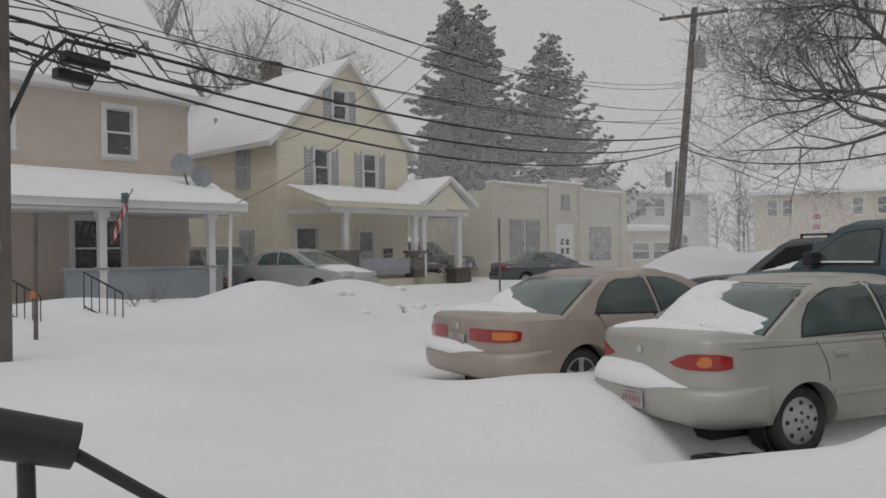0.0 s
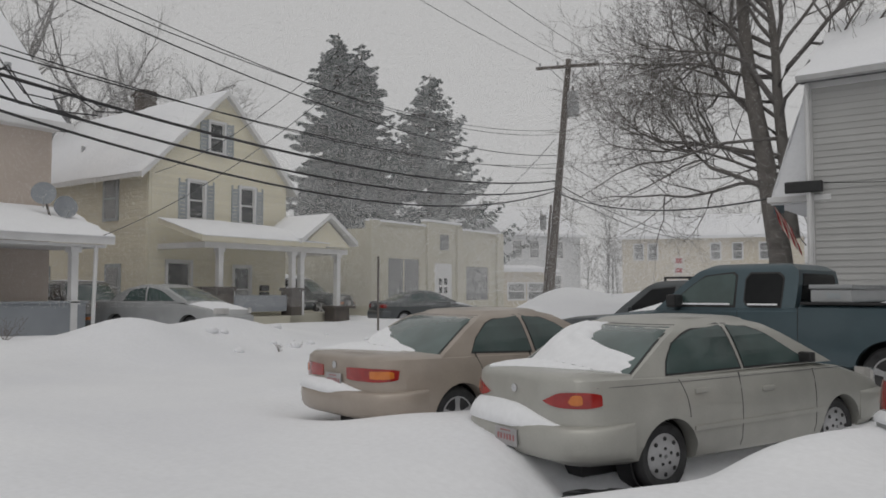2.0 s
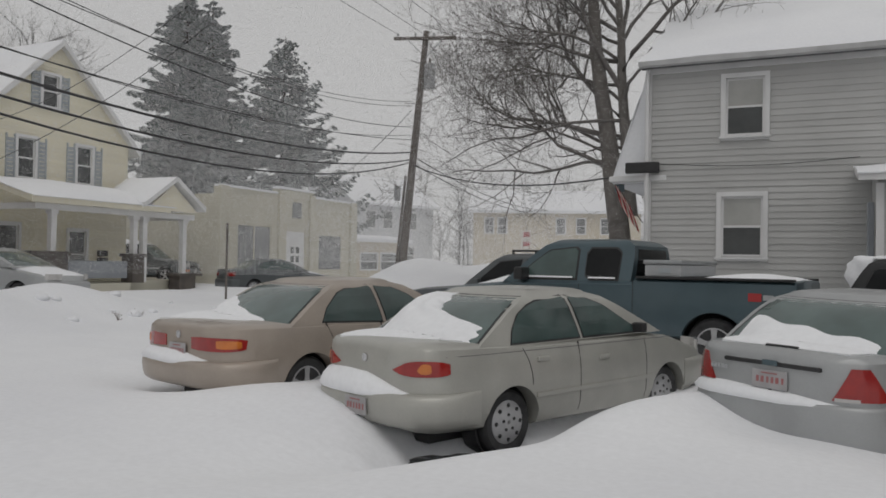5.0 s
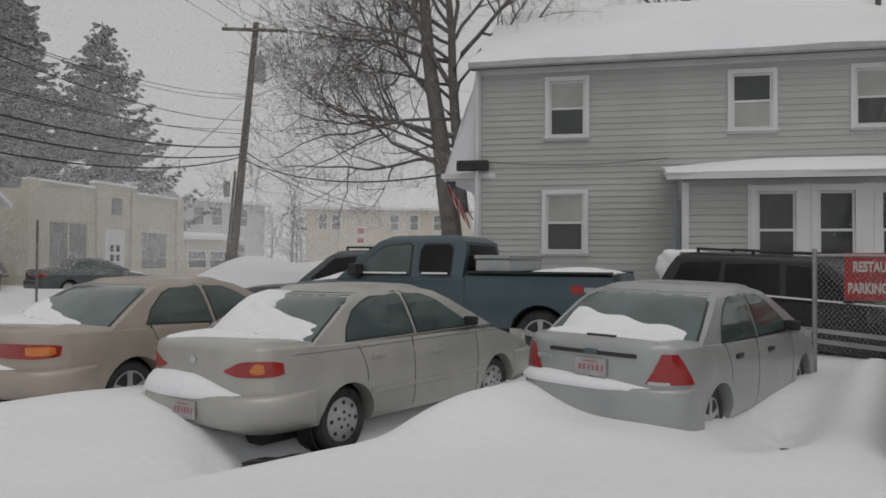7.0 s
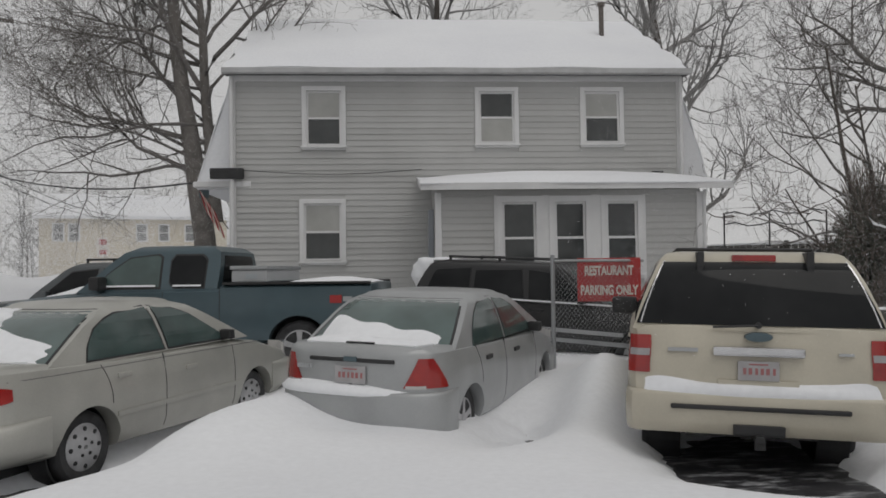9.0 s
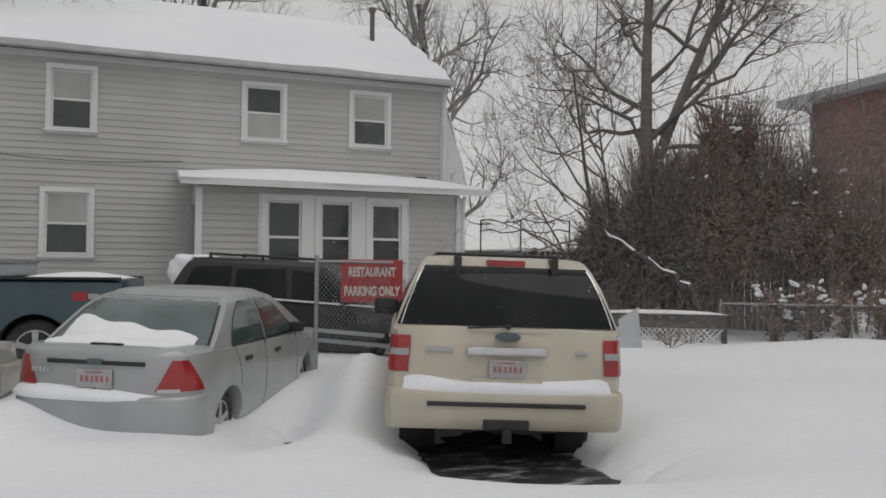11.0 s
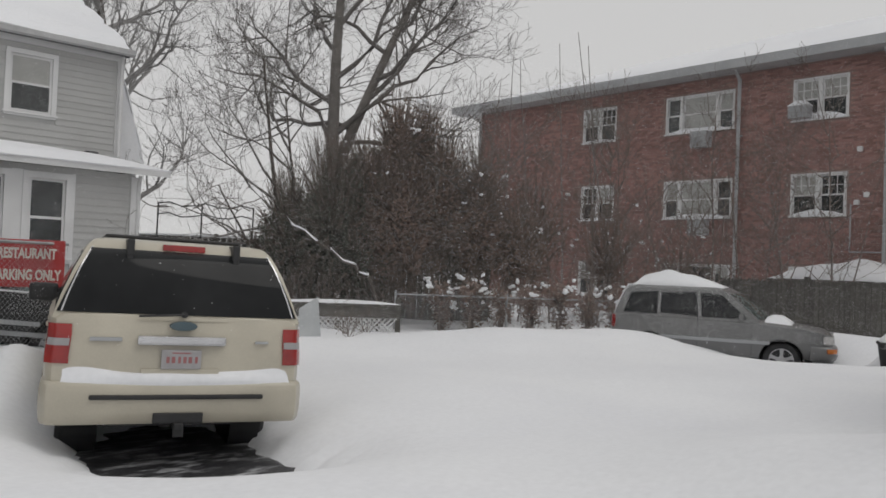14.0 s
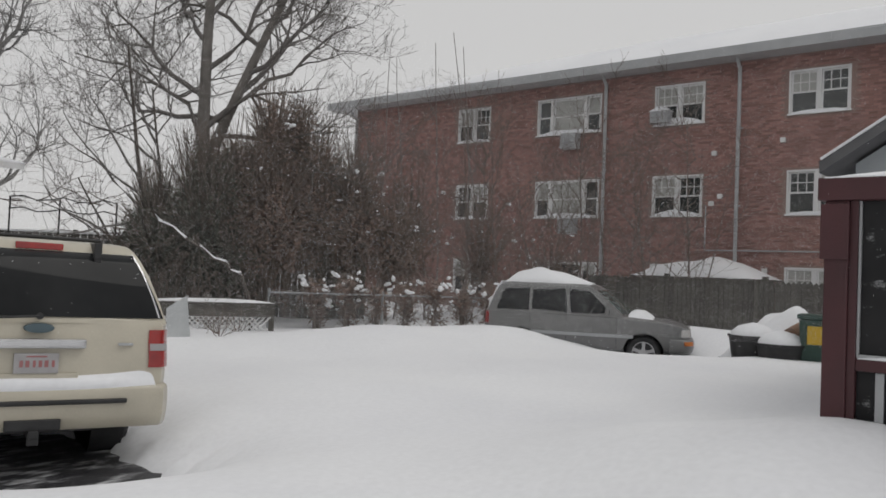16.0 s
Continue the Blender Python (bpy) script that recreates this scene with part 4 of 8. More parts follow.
def far_house(name, label, m, w, d, ze, zr, wall, wins, along="x"):
    h = thing(name, m, label, "house")
    part("wall", wall_cells(bmesh.new(), 0, w, -1, ze, 0.0, 0.25, wins), wall, h)
    part("side_wall", boxes((0, 0.25, 0.25, d, -1, ze), (w - 0.25, w, 0.25, d, -1, ze), (0.25, w - 0.25, d - 0.25, d, -1, ze)), wall, h)
    for a, b, c, e in wins:
        p = part("window", boxes((a - 0.1, a, -0.03, 0.1, c - 0.1, e + 0.1), (b, b + 0.1, -0.03, 0.1, c - 0.1, e + 0.1), (a, b, -0.03, 0.1, e, e + 0.1), (a, b, -0.03, 0.1, c - 0.1, c), (a, b, 0.0, 0.05, (c + e) / 2 - 0.03, (c + e) / 2 + 0.03)), WHITE_TRIM, h)
        part("pane", boxes((a, b, 0.05, 0.07, c, e)), HAZED_PANE, p)
    bm = bmesh.new()
    if along == "x":
        prism(bm, [(-0.4, ze - 0.1), (-0.4, ze + 0.1), (d / 2, zr), (d + 0.4, ze + 0.1), (d + 0.4, ze - 0.1)], "x", -0.4, w + 0.4)
        part("roof", bm, SNOW, h, "snow-covered roof")
    else:
        prism(bm, [(-0.4, ze - 0.1), (-0.4, ze + 0.1), (w / 2, zr), (w + 0.4, ze + 0.1), (w + 0.4, ze - 0.1)], "y", -0.4, d + 0.4)
        part("roof", bm, SNOW, h, "snow-covered roof")
    return h


grey_house()
stucco_house()
yellow_house()
garage_building()
brick_block()


# ---- vehicles: x ahead, y to the left, z up, from the middle of the wheelbase on the ground ----
def solid(bm, material, name, cutters, parent, smooth=35):
    """A body with holes cut through it."""
    ob = part(name, bm, material, None, smooth=None)
    cuts = []
    for c in cutters:
        me = bpy.data.meshes.new("cut")
        bmesh.ops.recalc_face_normals(c, faces=c.faces)
        c.to_mesh(me)
        c.free()
        co = new("cut", me)
        md = ob.modifiers.new("cut", "BOOLEAN")
        md.object, md.operation, md.solver = co, "DIFFERENCE", "EXACT"
        cuts.append(co)
    bpy.context.view_layer.update()
    me = bpy.data.meshes.new_from_object(ob.evaluated_get(bpy.context.evaluated_depsgraph_get()))
    ob.modifiers.clear()
    ob.data = me
    me.materials.clear()
    me.materials.append(material)
    me.shade_smooth()
    me.set_sharp_from_angle(angle=radians(smooth))
    for c in cuts:
        bpy.data.objects.remove(c)
    ob.parent = parent
    return ob


class Shell:
    """Body surface of a car, from stations (x, half width, bottom, top) and a cross-section."""

    def __init__(self, stations, roof, tuck=0.93, bow=0.10, fbow=0.18):
        self.st = np.array(stations, float)
        self.roof = np.array(roof, float)
        self.tuck, self.bow, self.fbow = tuck, bow, fbow

    def at(self, x):
        s = self.st
        return [float(np.interp(x, s[:, 0], s[:, i])) for i in (1, 2, 3)]

    def section(self, w, zb, zt):
        h = zt - zb
        half = [(0, zb), (0.78 * w, zb), (0.93 * w, zb + 0.06 * h), (0.985 * w, zb + 0.22 * h), (w, zb + 0.45 * h), (w, zb + 0.62 * h), (0.985 * w, zb + 0.80 * h),
                (self.tuck * w + 0.02, zt - 0.05 * h), (self.tuck * w - 0.04, zt), (0.5 * w, zt + 0.012), (0, zt + 0.018)]
        return half

    def ring(self, x):
        half = self.section(*self.at(x))
        return [(x, -y, z) for y, z in half] + [(x, y, z) for y, z in half[-2:0:-1]]

    def width_at(self, x, z):
        half = self.section(*self.at(x))[1:8]
        return float(np.interp(z, [p[1] for p in half], [p[0] for p in half]))

    def body(self, n=44):
        xs = sorted(set(np.linspace(self.st[0, 0], self.st[-1, 0], n).round(4)) | set(self.st[:, 0].round(4)))
        return loft(bmesh.new(), [self.ring(x) for x in xs])

    def cab(self, z):
        return [float(np.interp(z, self.roof[:, 0], self.roof[:, i])) for i in (1, 2, 3)]

    def rear(self, y, z):
        xr, xf, w = self.cab(z)
        return xr - self.bow * (1 - min(1, abs(y) / w) ** 2)

    def front(self, y, z):
        xr, xf, w = self.cab(z)
        return xf + self.fbow * (1 - min(1, abs(y) / w) ** 2)

    def cabin(self, crown=0.05):
        rings = []
        for z in np.linspace(self.roof[0, 0], self.roof[-1, 0], 12):
            w = self.cab(z)[2]
            ys = [w * math.sin(a) for a in np.linspace(-math.pi / 2, math.pi / 2, 11)]
            rings.append([(self.rear(y, z), y, z) for y in ys] + [(self.front(y, z), y, z) for y in ys[::-1]])
        top = rings[-1]
        cx = sum(p[0] for p in top) / len(top)
        for k, up in ((0.96, 0.35), (0.85, 0.7), (0.55, 0.95), (0.1, 1.0)):
            rings.append([(cx + (p[0] - cx) * k, p[1] * k, p[2] + crown * up) for p in top])
        return loft(bmesh.new(), rings)

    def side_pane(self, pts, side, lift, deep=0.012):
        """An outline of (x, z), convex, laid on the cabin's curved side in level slices."""
        zs = [p[1] for p in pts]
        k = len(pts)
        rows = []
        for z in np.linspace(min(zs) + 1e-4, max(zs) - 1e-4, 12):
            hits = []
            for (xa, za), (xb, zb) in zip(pts, pts[1:] + pts[:1]):
                if (za - z) * (zb - z) <= 0 and za != zb:
                    hits.append(xa + (xb - xa) * (z - za) / (zb - za))
            y = self.cab(z)[2] + lift
            a, b = min(hits), max(hits)
            rows.append([(a, side * y, z), (b, side * y, z), (b, side * (y - deep), z), (a, side * (y - deep), z)])
        return loft(bmesh.new(), rows)

    def end_pane(self, fn, sign, z0, z1, k0, k1, lift, deep=0.012):
        """A curved pane at the rear or front, its half widths k0, k1 as shares of the cabin's."""
        rows = []
        for d in (0, -deep):
            for i in range(7):
                f = i / 6
                z = z0 + (z1 - z0) * f
                w = self.cab(z)[2] * (k0 + (k1 - k0) * f)
                rows.append([(fn(y, z) + sign * (lift + d), y, z) for y in np.linspace(-w, w, 13)])
        bm = bmesh.new()
        v = [[bm.verts.new(p) for p in r] for r in rows]
        for a in (0, 7):
            for i in range(6):
                for j in range(12):
                    bm.faces.new((v[a + i][j], v[a + i + 1][j], v[a + i + 1][j + 1], v[a + i][j + 1]))
        rim = [(i, 0) for i in range(6)] + [(6, j) for j in range(12)] + [(i, 12) for i in range(6, 0, -1)] + [(0, j) for j in range(12, 0, -1)]
        for a, b in zip(rim, rim[1:] + rim[:1]):
            bm.faces.new((v[a[0]][a[1]], v[a[0] + 7][a[1]], v[b[0] + 7][b[1]], v[b[0]][b[1]]))
        return bm

    def outline(self, end):
        """The plan of one end: from its middle out round the corner, as (x, y) with growing length."""
        s = self.st if end < 0 else self.st[::-1]
        pts = [(s[0, 0], 0.0)] + [(r[0], r[1]) for r in s[: 10]]
        d = [0.0]
        for a, b in zip(pts, pts[1:]):
            d.append(d[-1] + math.hypot(b[0] - a[0], b[1] - a[1]))
        return np.array(pts), np.array(d)

    def wrap(self, end, s0, s1, z0, z1, side, lift=0.006, deep=0.03, n=12, m=4, slant0=0.0, slant1=0.0, follow=True, shape=None):
        """A panel wrapped round a corner of the body, from s0 to s1 along the plan and z0 to z1. slant: shift of s at its top."""
        pts, d = self.outline(end)
        grid = []
        for k in range(m + 1):
            row, f = [], k / m
            z = z0 + (z1 - z0) * f
            for i in range(n + 1):
                zz = z if shape is None else (z0 + z1) / 2 + (z - (z0 + z1) / 2) * shape(i / n)
                s = (s0 + slant0 * f) + (s1 + slant1 * f - s0 - slant0 * f) * i / n
                x, y = float(np.interp(s, d, pts[:, 0])), float(np.interp(s, d, pts[:, 1]))
                if follow:
                    w0, zb, zt = self.at(x)
                    y *= min(1.0, self.width_at(x, zz) / w0)
                e = 0.02
                xa, xb = np.interp([s - e, s + e], d, pts[:, 0])
                ya, yb = np.interp([s - e, s + e], d, pts[:, 1])
                nx, ny = (yb - ya), -(xb - xa)
                if nx * end < 0 or (abs(nx) < 1e-6 and ny < 0):
                    nx, ny = -nx, -ny
                q = math.hypot(nx, ny) or 1
                row.append((Vector((x, side * y, zz)), Vector((nx / q, side * ny / q, 0))))
            grid.append(row)
        bm = bmesh.new()
        a = [[bm.verts.new(p + nn * lift) for p, nn in r] for r in grid]
        b = [[bm.verts.new(p + nn * (lift - deep)) for p, nn in r] for r in grid]
        for k in range(m):
            for i in range(n):
                bm.faces.new((a[k][i], a[k][i + 1], a[k + 1][i + 1], a[k + 1][i]))
                bm.faces.new((b[k][i], b[k + 1][i], b[k + 1][i + 1], b[k][i + 1]))
        rim = [(k, 0) for k in range(m)] + [(m, i) for i in range(n)] + [(k, n) for k in range(m, 0, -1)] + [(0, i) for i in range(n, 0, -1)]
        for p, q in zip(rim, rim[1:] + rim[:1]):
            bm.faces.new((a[p[0]][p[1]], b[p[0]][p[1]], b[q[0]][q[1]], a[q[0]][q[1]]))
        return bm

    def skirt(self, end, s1, z0, z1, out, deep=0.05):
        """A bumper: a rounded band round the whole end."""
        bm = bmesh.new()
        pts, d = self.outline(end)
        rows = []
        prof = [(-deep, z0), (0.2 * out, z0), (0.65 * out, z0 + 0.03), (0.9 * out, z0 + 0.3 * (z1 - z0)), (out, z0 + 0.62 * (z1 - z0)), (0.97 * out, z1 - 0.075), (0.86 * out, z1 - 0.03), (0.6 * out, z1 - 0.006), (0.2 * out, z1 + 0.004), (-deep, z1 + 0.01)]
        for s in np.concatenate([-np.linspace(s1, 0.04, 16), np.linspace(0.0, s1, 17)]):
            a, side = abs(s), (1 if s >= 0 else -1)
            x, y = float(np.interp(a, d, pts[:, 0])), float(np.interp(a, d, pts[:, 1]))
            xa, xb = np.interp([a - 0.08, a + 0.08], d, pts[:, 0])
            ya, yb = np.interp([a - 0.08, a + 0.08], d, pts[:, 1])
            nx, ny = (yb - ya), -(xb - xa)
            if nx * end < 0 or (abs(nx) < 1e-6 and ny < 0):
                nx, ny = -nx, -ny
            q = math.hypot(nx, ny) or 1
            k = 0.08 + 0.92 * (1 - min(1, a / s1) ** 4)
            rows.append([(x + nx / q * (o * k if o > 0 else o), side * (y + ny / q * (o * k if o > 0 else o)), z) for o, z in prof])
        return loft(bm, rows)


def wheel(car, x, y, r, width, side, style="hub"):
    """A wheel: barrel with tyre and cover as its pieces."""
    o = side
    rim = 0.66 * r
    bm = lathe(bmesh.new(), [(0.02, -0.02 * o), (rim * 0.95, -0.02 * o), (rim * 0.98, -width * o), (0.02, -width * o)], "y", 28, (x, y, r))
    w = part("wheel", bm, BLACK, car)
    prof = [(rim, 0.0), (rim * 1.06, 0.008 * o), (r * 0.90, 0.016 * o), (r * 0.975, -0.004 * o), (r, -0.03 * o), (r, -(width - 0.03) * o), (r * 0.97, -(width + 0.005) * o), (rim, -width * o)]
    part("tyre", lathe(bmesh.new(), prof, "y", 36, (x, y, r)), RUBBER, w, smooth=40)
    bm = bmesh.new()
    if style == "hub":
        lathe(bm, [(rim * 1.0, -0.012 * o), (rim * 1.0, 0.004 * o), (rim * 0.9, 0.012 * o), (rim * 0.5, 0.022 * o), (0.02, 0.026 * o), (0.01, -0.012 * o)], "y", 28, (x, y, r))
        cover = part("hubcap", bm, ALLOY, w, smooth=40)
        bm = bmesh.new()
        for i in range(8):
            a = 2 * math.pi * i / 8
            c = (x + rim * 0.78 * math.cos(a), y + 0.012 * o, r + rim * 0.78 * math.sin(a))
            tube(bm, c, (c[0], c[1] + 0.009 * o, c[2]), rim * 0.10, n=8)
        for i in range(5):
            a = 2 * math.pi * (i + 0.3) / 5
            c = (x + rim * 0.36 * math.cos(a), y + 0.02 * o, r + rim * 0.36 * math.sin(a))
            tube(bm, c, (c[0], c[1] + 0.010 * o, c[2]), rim * 0.075, n=8)
        tagged(part("hubcap_pattern", bm, BLACK, w), kind="stuff")
    else:
        lathe(bm, [(rim, -0.03 * o), (rim, 0.006 * o), (rim * 0.93, 0.006 * o), (rim * 0.9, -0.03 * o)], "y", 28, (x, y, r))
        k = 5 if style == "five" else 6
        for i in range(k):
            a = 2 * math.pi * i / k + 0.3
            u, t = Vector((math.cos(a), 0, math.sin(a))), Vector((-math.sin(a), 0, math.cos(a)))
            c = Vector((x, y, r))
            rows = []
            for f, half in ((0.12, 0.20), (0.5, 0.13), (0.93, 0.17)):
                p = c + u * rim * f
                rows.append([p + t * rim * half + Vector((0, 0.006 * o, 0)), p - t * rim * half + Vector((0, 0.006 * o, 0)), p - t * rim * half - Vector((0, 0.03 * o, 0)), p + t * rim * half - Vector((0, 0.03 * o, 0))])
            loft(bm, rows)
        lathe(bm, [(rim * 0.24, -0.03 * o), (rim * 0.24, 0.012 * o), (0.01, 0.016 * o)], "y", 16, (x, y, r))
        part("rim", bm, ALLOY, w, smooth=40)
    return w


def plate(car, x, y, z, m=None, bars=6):
    p = part("licence_plate", box(bmesh.new(), x - 0.012, x, y - 0.153, y + 0.153, z - 0.076, z + 0.076, 0.004), PLATE, car, "white licence plate greyed for recess shade, with red characters")
    bm = boxes(*[(x - 0.0145, x - 0.0125, y - 0.125 + i * 0.043, y - 0.125 + i * 0.043 + (0.020, 0.027, 0.024)[i % 3], z - 0.028, z + 0.022) for i in range(bars)])
    part("plate_writing", bm, PLATE_RED, p)
    part("plate_band", boxes((x - 0.016, x - 0.0125, y - 0.07, y + 0.07, z + 0.046, z + 0.056)), PLATE_RED, p)


def handle(car, shell, x, z, side, material):
    y = shell.width_at(x, z)
    bm = box(bmesh.new(), x - 0.085, x + 0.085, side * y - 0.02, side * y + 0.02, z - 0.022, z + 0.022, 0.012)
    part("door_handle", bm, material, car)


def seam(car, shell, x, z0, z1, side, lean=0.0, z_top=None):
    """A dark shut line down the body's side."""
    bm = bmesh.new()
    rows = []
    for k in range(9):
        z = z0 + (z1 - z0) * k / 8
        xx = x + lean * (k / 8) ** 2
        y = side * (shell.width_at(xx, z) + 0.002)
        rows.append([(xx - 0.004, y, z), (xx + 0.004, y, z), (xx + 0.004, y - side * 0.012, z), (xx - 0.004, y - side * 0.012, z)])
    part("door_seam", loft(bm, rows), BLACK, car)


def strip(car, shell, x0, x1, z, side, h=0.018, material=None, name="side_moulding", lift=0.008, dz=0.0):
    rows = []
    for x in np.linspace(x0, x1, 16):
        zz = z + dz * (x - x0) / (x1 - x0)
        y = shell.width_at(x, zz)
        rows.append([(x, side * (y + lift), zz - h), (x, side * (y + lift), zz + h), (x, side * (y - 0.012), zz + h), (x, side * (y - 0.012), zz - h)])
    part(name, loft(bmesh.new(), rows), material or BLACK, car)


def mirror(car, shell, x, z, side, material, big=1.0):
    y = side * (shell.cab(z)[2] + 0.10 * big)
    bm = box(bmesh.new(), x - 0.06 * big, x + 0.05 * big, y - 0.10 * big, y + 0.10 * big, z - 0.07 * big, z + 0.07 * big, 0.03 * big)
    box(bm, x - 0.01, x + 0.05, side * (shell.cab(z)[2] - 0.02) - 0.03, side * (shell.cab(z)[2] + 0.02) + 0.03, z - 0.06, z - 0.01)
    part("wing_mirror", bm, material, car)


def chassis(car, shell, paint_, axles, track, r, width, style, arch=1.14, floor_z=0.2):
    cut = []
    for ax in axles:
        for s in (-1, 1):
            cut.append(lathe(bmesh.new(), [(r * arch, s * (track - width - 0.06)), (r * arch, s * (track + 0.3))], "y", 32, (ax, 0, r * 1.0)))
    body = solid(shell.body(), paint_, "body", cut, car)
    for ax in axles:
        for s in (-1, 1):
            bm = lathe(bmesh.new(), [(r * arch + 0.012, s * (track - width - 0.05)), (r * arch + 0.012, s * (track - 0.05)), (r * arch - 0.004, s * (track - 0.05)), (r * arch - 0.004, s * (track - width - 0.05))], "y", 32, (ax, 0, r))
            part("wheel_arch", bm, BLACK, car)
            wheel(car, ax, s * track, r, width, s, style)
    x0, x1 = shell.st[0, 0] + 0.35, shell.st[-1, 0] - 0.35
    part("underbody", boxes((x0, x1, -0.6 * track, 0.6 * track, floor_z - 0.05, floor_z + 0.08)), BLACK, car)
    return body


def sedan(m, label, paint_, stations, roof, axles, track, r, style, side_glass, rear_z, rear_k, wind_z, lamps, bumper, back_glass, group="cars parked in the lot", crown=0.05, shape=None):
    car = thing("car", m, label, "car", group)
    sh = Shell(stations, roof)
    chassis(car, sh, paint_, axles, track, r, 0.19, style)
    part("cabin", sh.cabin(crown), paint_, car, smooth=38)
    for s in (-1, 1):
        for name, pts in side_glass:
            cx, cz = sum(p[0] for p in pts) / len(pts), sum(p[1] for p in pts) / len(pts)
            big = [(cx + (x - cx) * 1.045, cz + (z - cz) * 1.09) for x, z in pts]
            part("window_seal", sh.side_pane(big, s, 0.003), BLACK, car)
            part(name, sh.side_pane(pts, s, 0.008), CAR_GLASS, car)
    part("rear_seal", sh.end_pane(sh.rear, -1, rear_z[0] - 0.015, rear_z[1] + 0.015, rear_k[0] + 0.03, rear_k[1] + 0.03, 0.004), BLACK, car, smooth=60)
    part("rear_window", sh.end_pane(sh.rear, -1, *rear_z, *rear_k, 0.010), back_glass, car, smooth=60)
    part("windscreen", sh.end_pane(sh.front, 1, *wind_z, 0.88, 0.86, 0.008), CAR_GLASS, car, smooth=60)
    for name, s0, s1, z0, z1, k0, k1, mtl in lamps:
        for s in (-1, 1):
            part(name, sh.wrap(-1, s0, s1, z0, z1, s, 0.010 if mtl is RED_LENS else 0.014, 0.03, slant0=k0, slant1=k1, shape=shape), mtl, car, smooth=50)
    s1, z0, z1, out = bumper
    part("rear_bumper", sh.skirt(-1, s1, z0, z1, out), paint_, car, smooth=65)
    part("front_bumper", sh.skirt(1, s1, z0, z1, out * 0.8), paint_, car, smooth=40)
    for s in (-1, 1):
        part("headlight", sh.wrap(1, 0.42, 0.86, z1 + 0.05, z1 + 0.19, s, 0.01), CLEAR_LENS, car, smooth=50)
    return car, sh


def deck_surface(sh, y0, y1, x_end, z_top, z_bot=None):
    """From high on the rear window down it and out over the boot lid."""
    zb = sh.roof[0, 0] if z_bot is None else z_bot

    ya_, xe_, zt_ = y1, x_end, z_top

    def f(u, v):
        y1 = ya_(v) if callable(ya_) else ya_
        x_end = xe_(u) if callable(xe_) else xe_
        z_top = zt_(u) if callable(zt_) else zt_
        y = y0 + (y1 - y0) * u
        xa, xb = sh.rear(y, z_top), sh.rear(y, zb)
        la, lb = math.hypot(xa - xb, z_top - zb), abs(x_end - xb)
        d = v * (la + lb)
        if d < la:
            k = d / la
            z = z_top + (zb - z_top) * k
            return Vector((sh.rear(y, z), y, z)), Vector((-(z_top - zb), 0, abs(xa - xb)))
        k = (d - la) / lb
        x = xb + (x_end - xb) * k
        w, b, t = sh.at(x)
        return Vector((x, y * min(1, (w * 0.93) / (sh.cab(zb)[2] or 1)) if k > 0.5 else y, t + 0.016)), Vector((-0.15, 0, 1))

    return f


def shelf(sh, s1, z, out, s0=None, rise=0.0):
    """The top of a bumper, round the whole end."""
    pts, d = sh.outline(-1)

    def f(u, v):
        b = s1 if s0 is None else s0
        s = s1 - (s1 + b) * u
        a, side = abs(s), (1 if s >= 0 else -1)
        x, y = float(np.interp(a, d, pts[:, 0])), float(np.interp(a, d, pts[:, 1]))
        k = a / s1
        dx, dy = -math.cos(k * 1.1), math.sin(k * 1.1)
        end = min(1.0, 2.4 * (1 - u)) if s0 is not None else 1.0
        o = -0.05 + (out * (0.35 + 0.65 * end) + 0.06) * v
        return Vector((x + dx * o, side * (y + dy * o), z + (rise(u) if callable(rise) else rise * end) * (1 - v) ** 1.5 - 0.09 * max(0, v - 0.6))), Vector((-0.3 - 0.3 * v, 0, 1))

    return f


def place_snow(name, m, surf, nu, nv, thick, label, seed):
    ob = heap(name, surf, nu, nv, thick, None, label, "snow", seed)
    ob.matrix_basis = m
    return ob


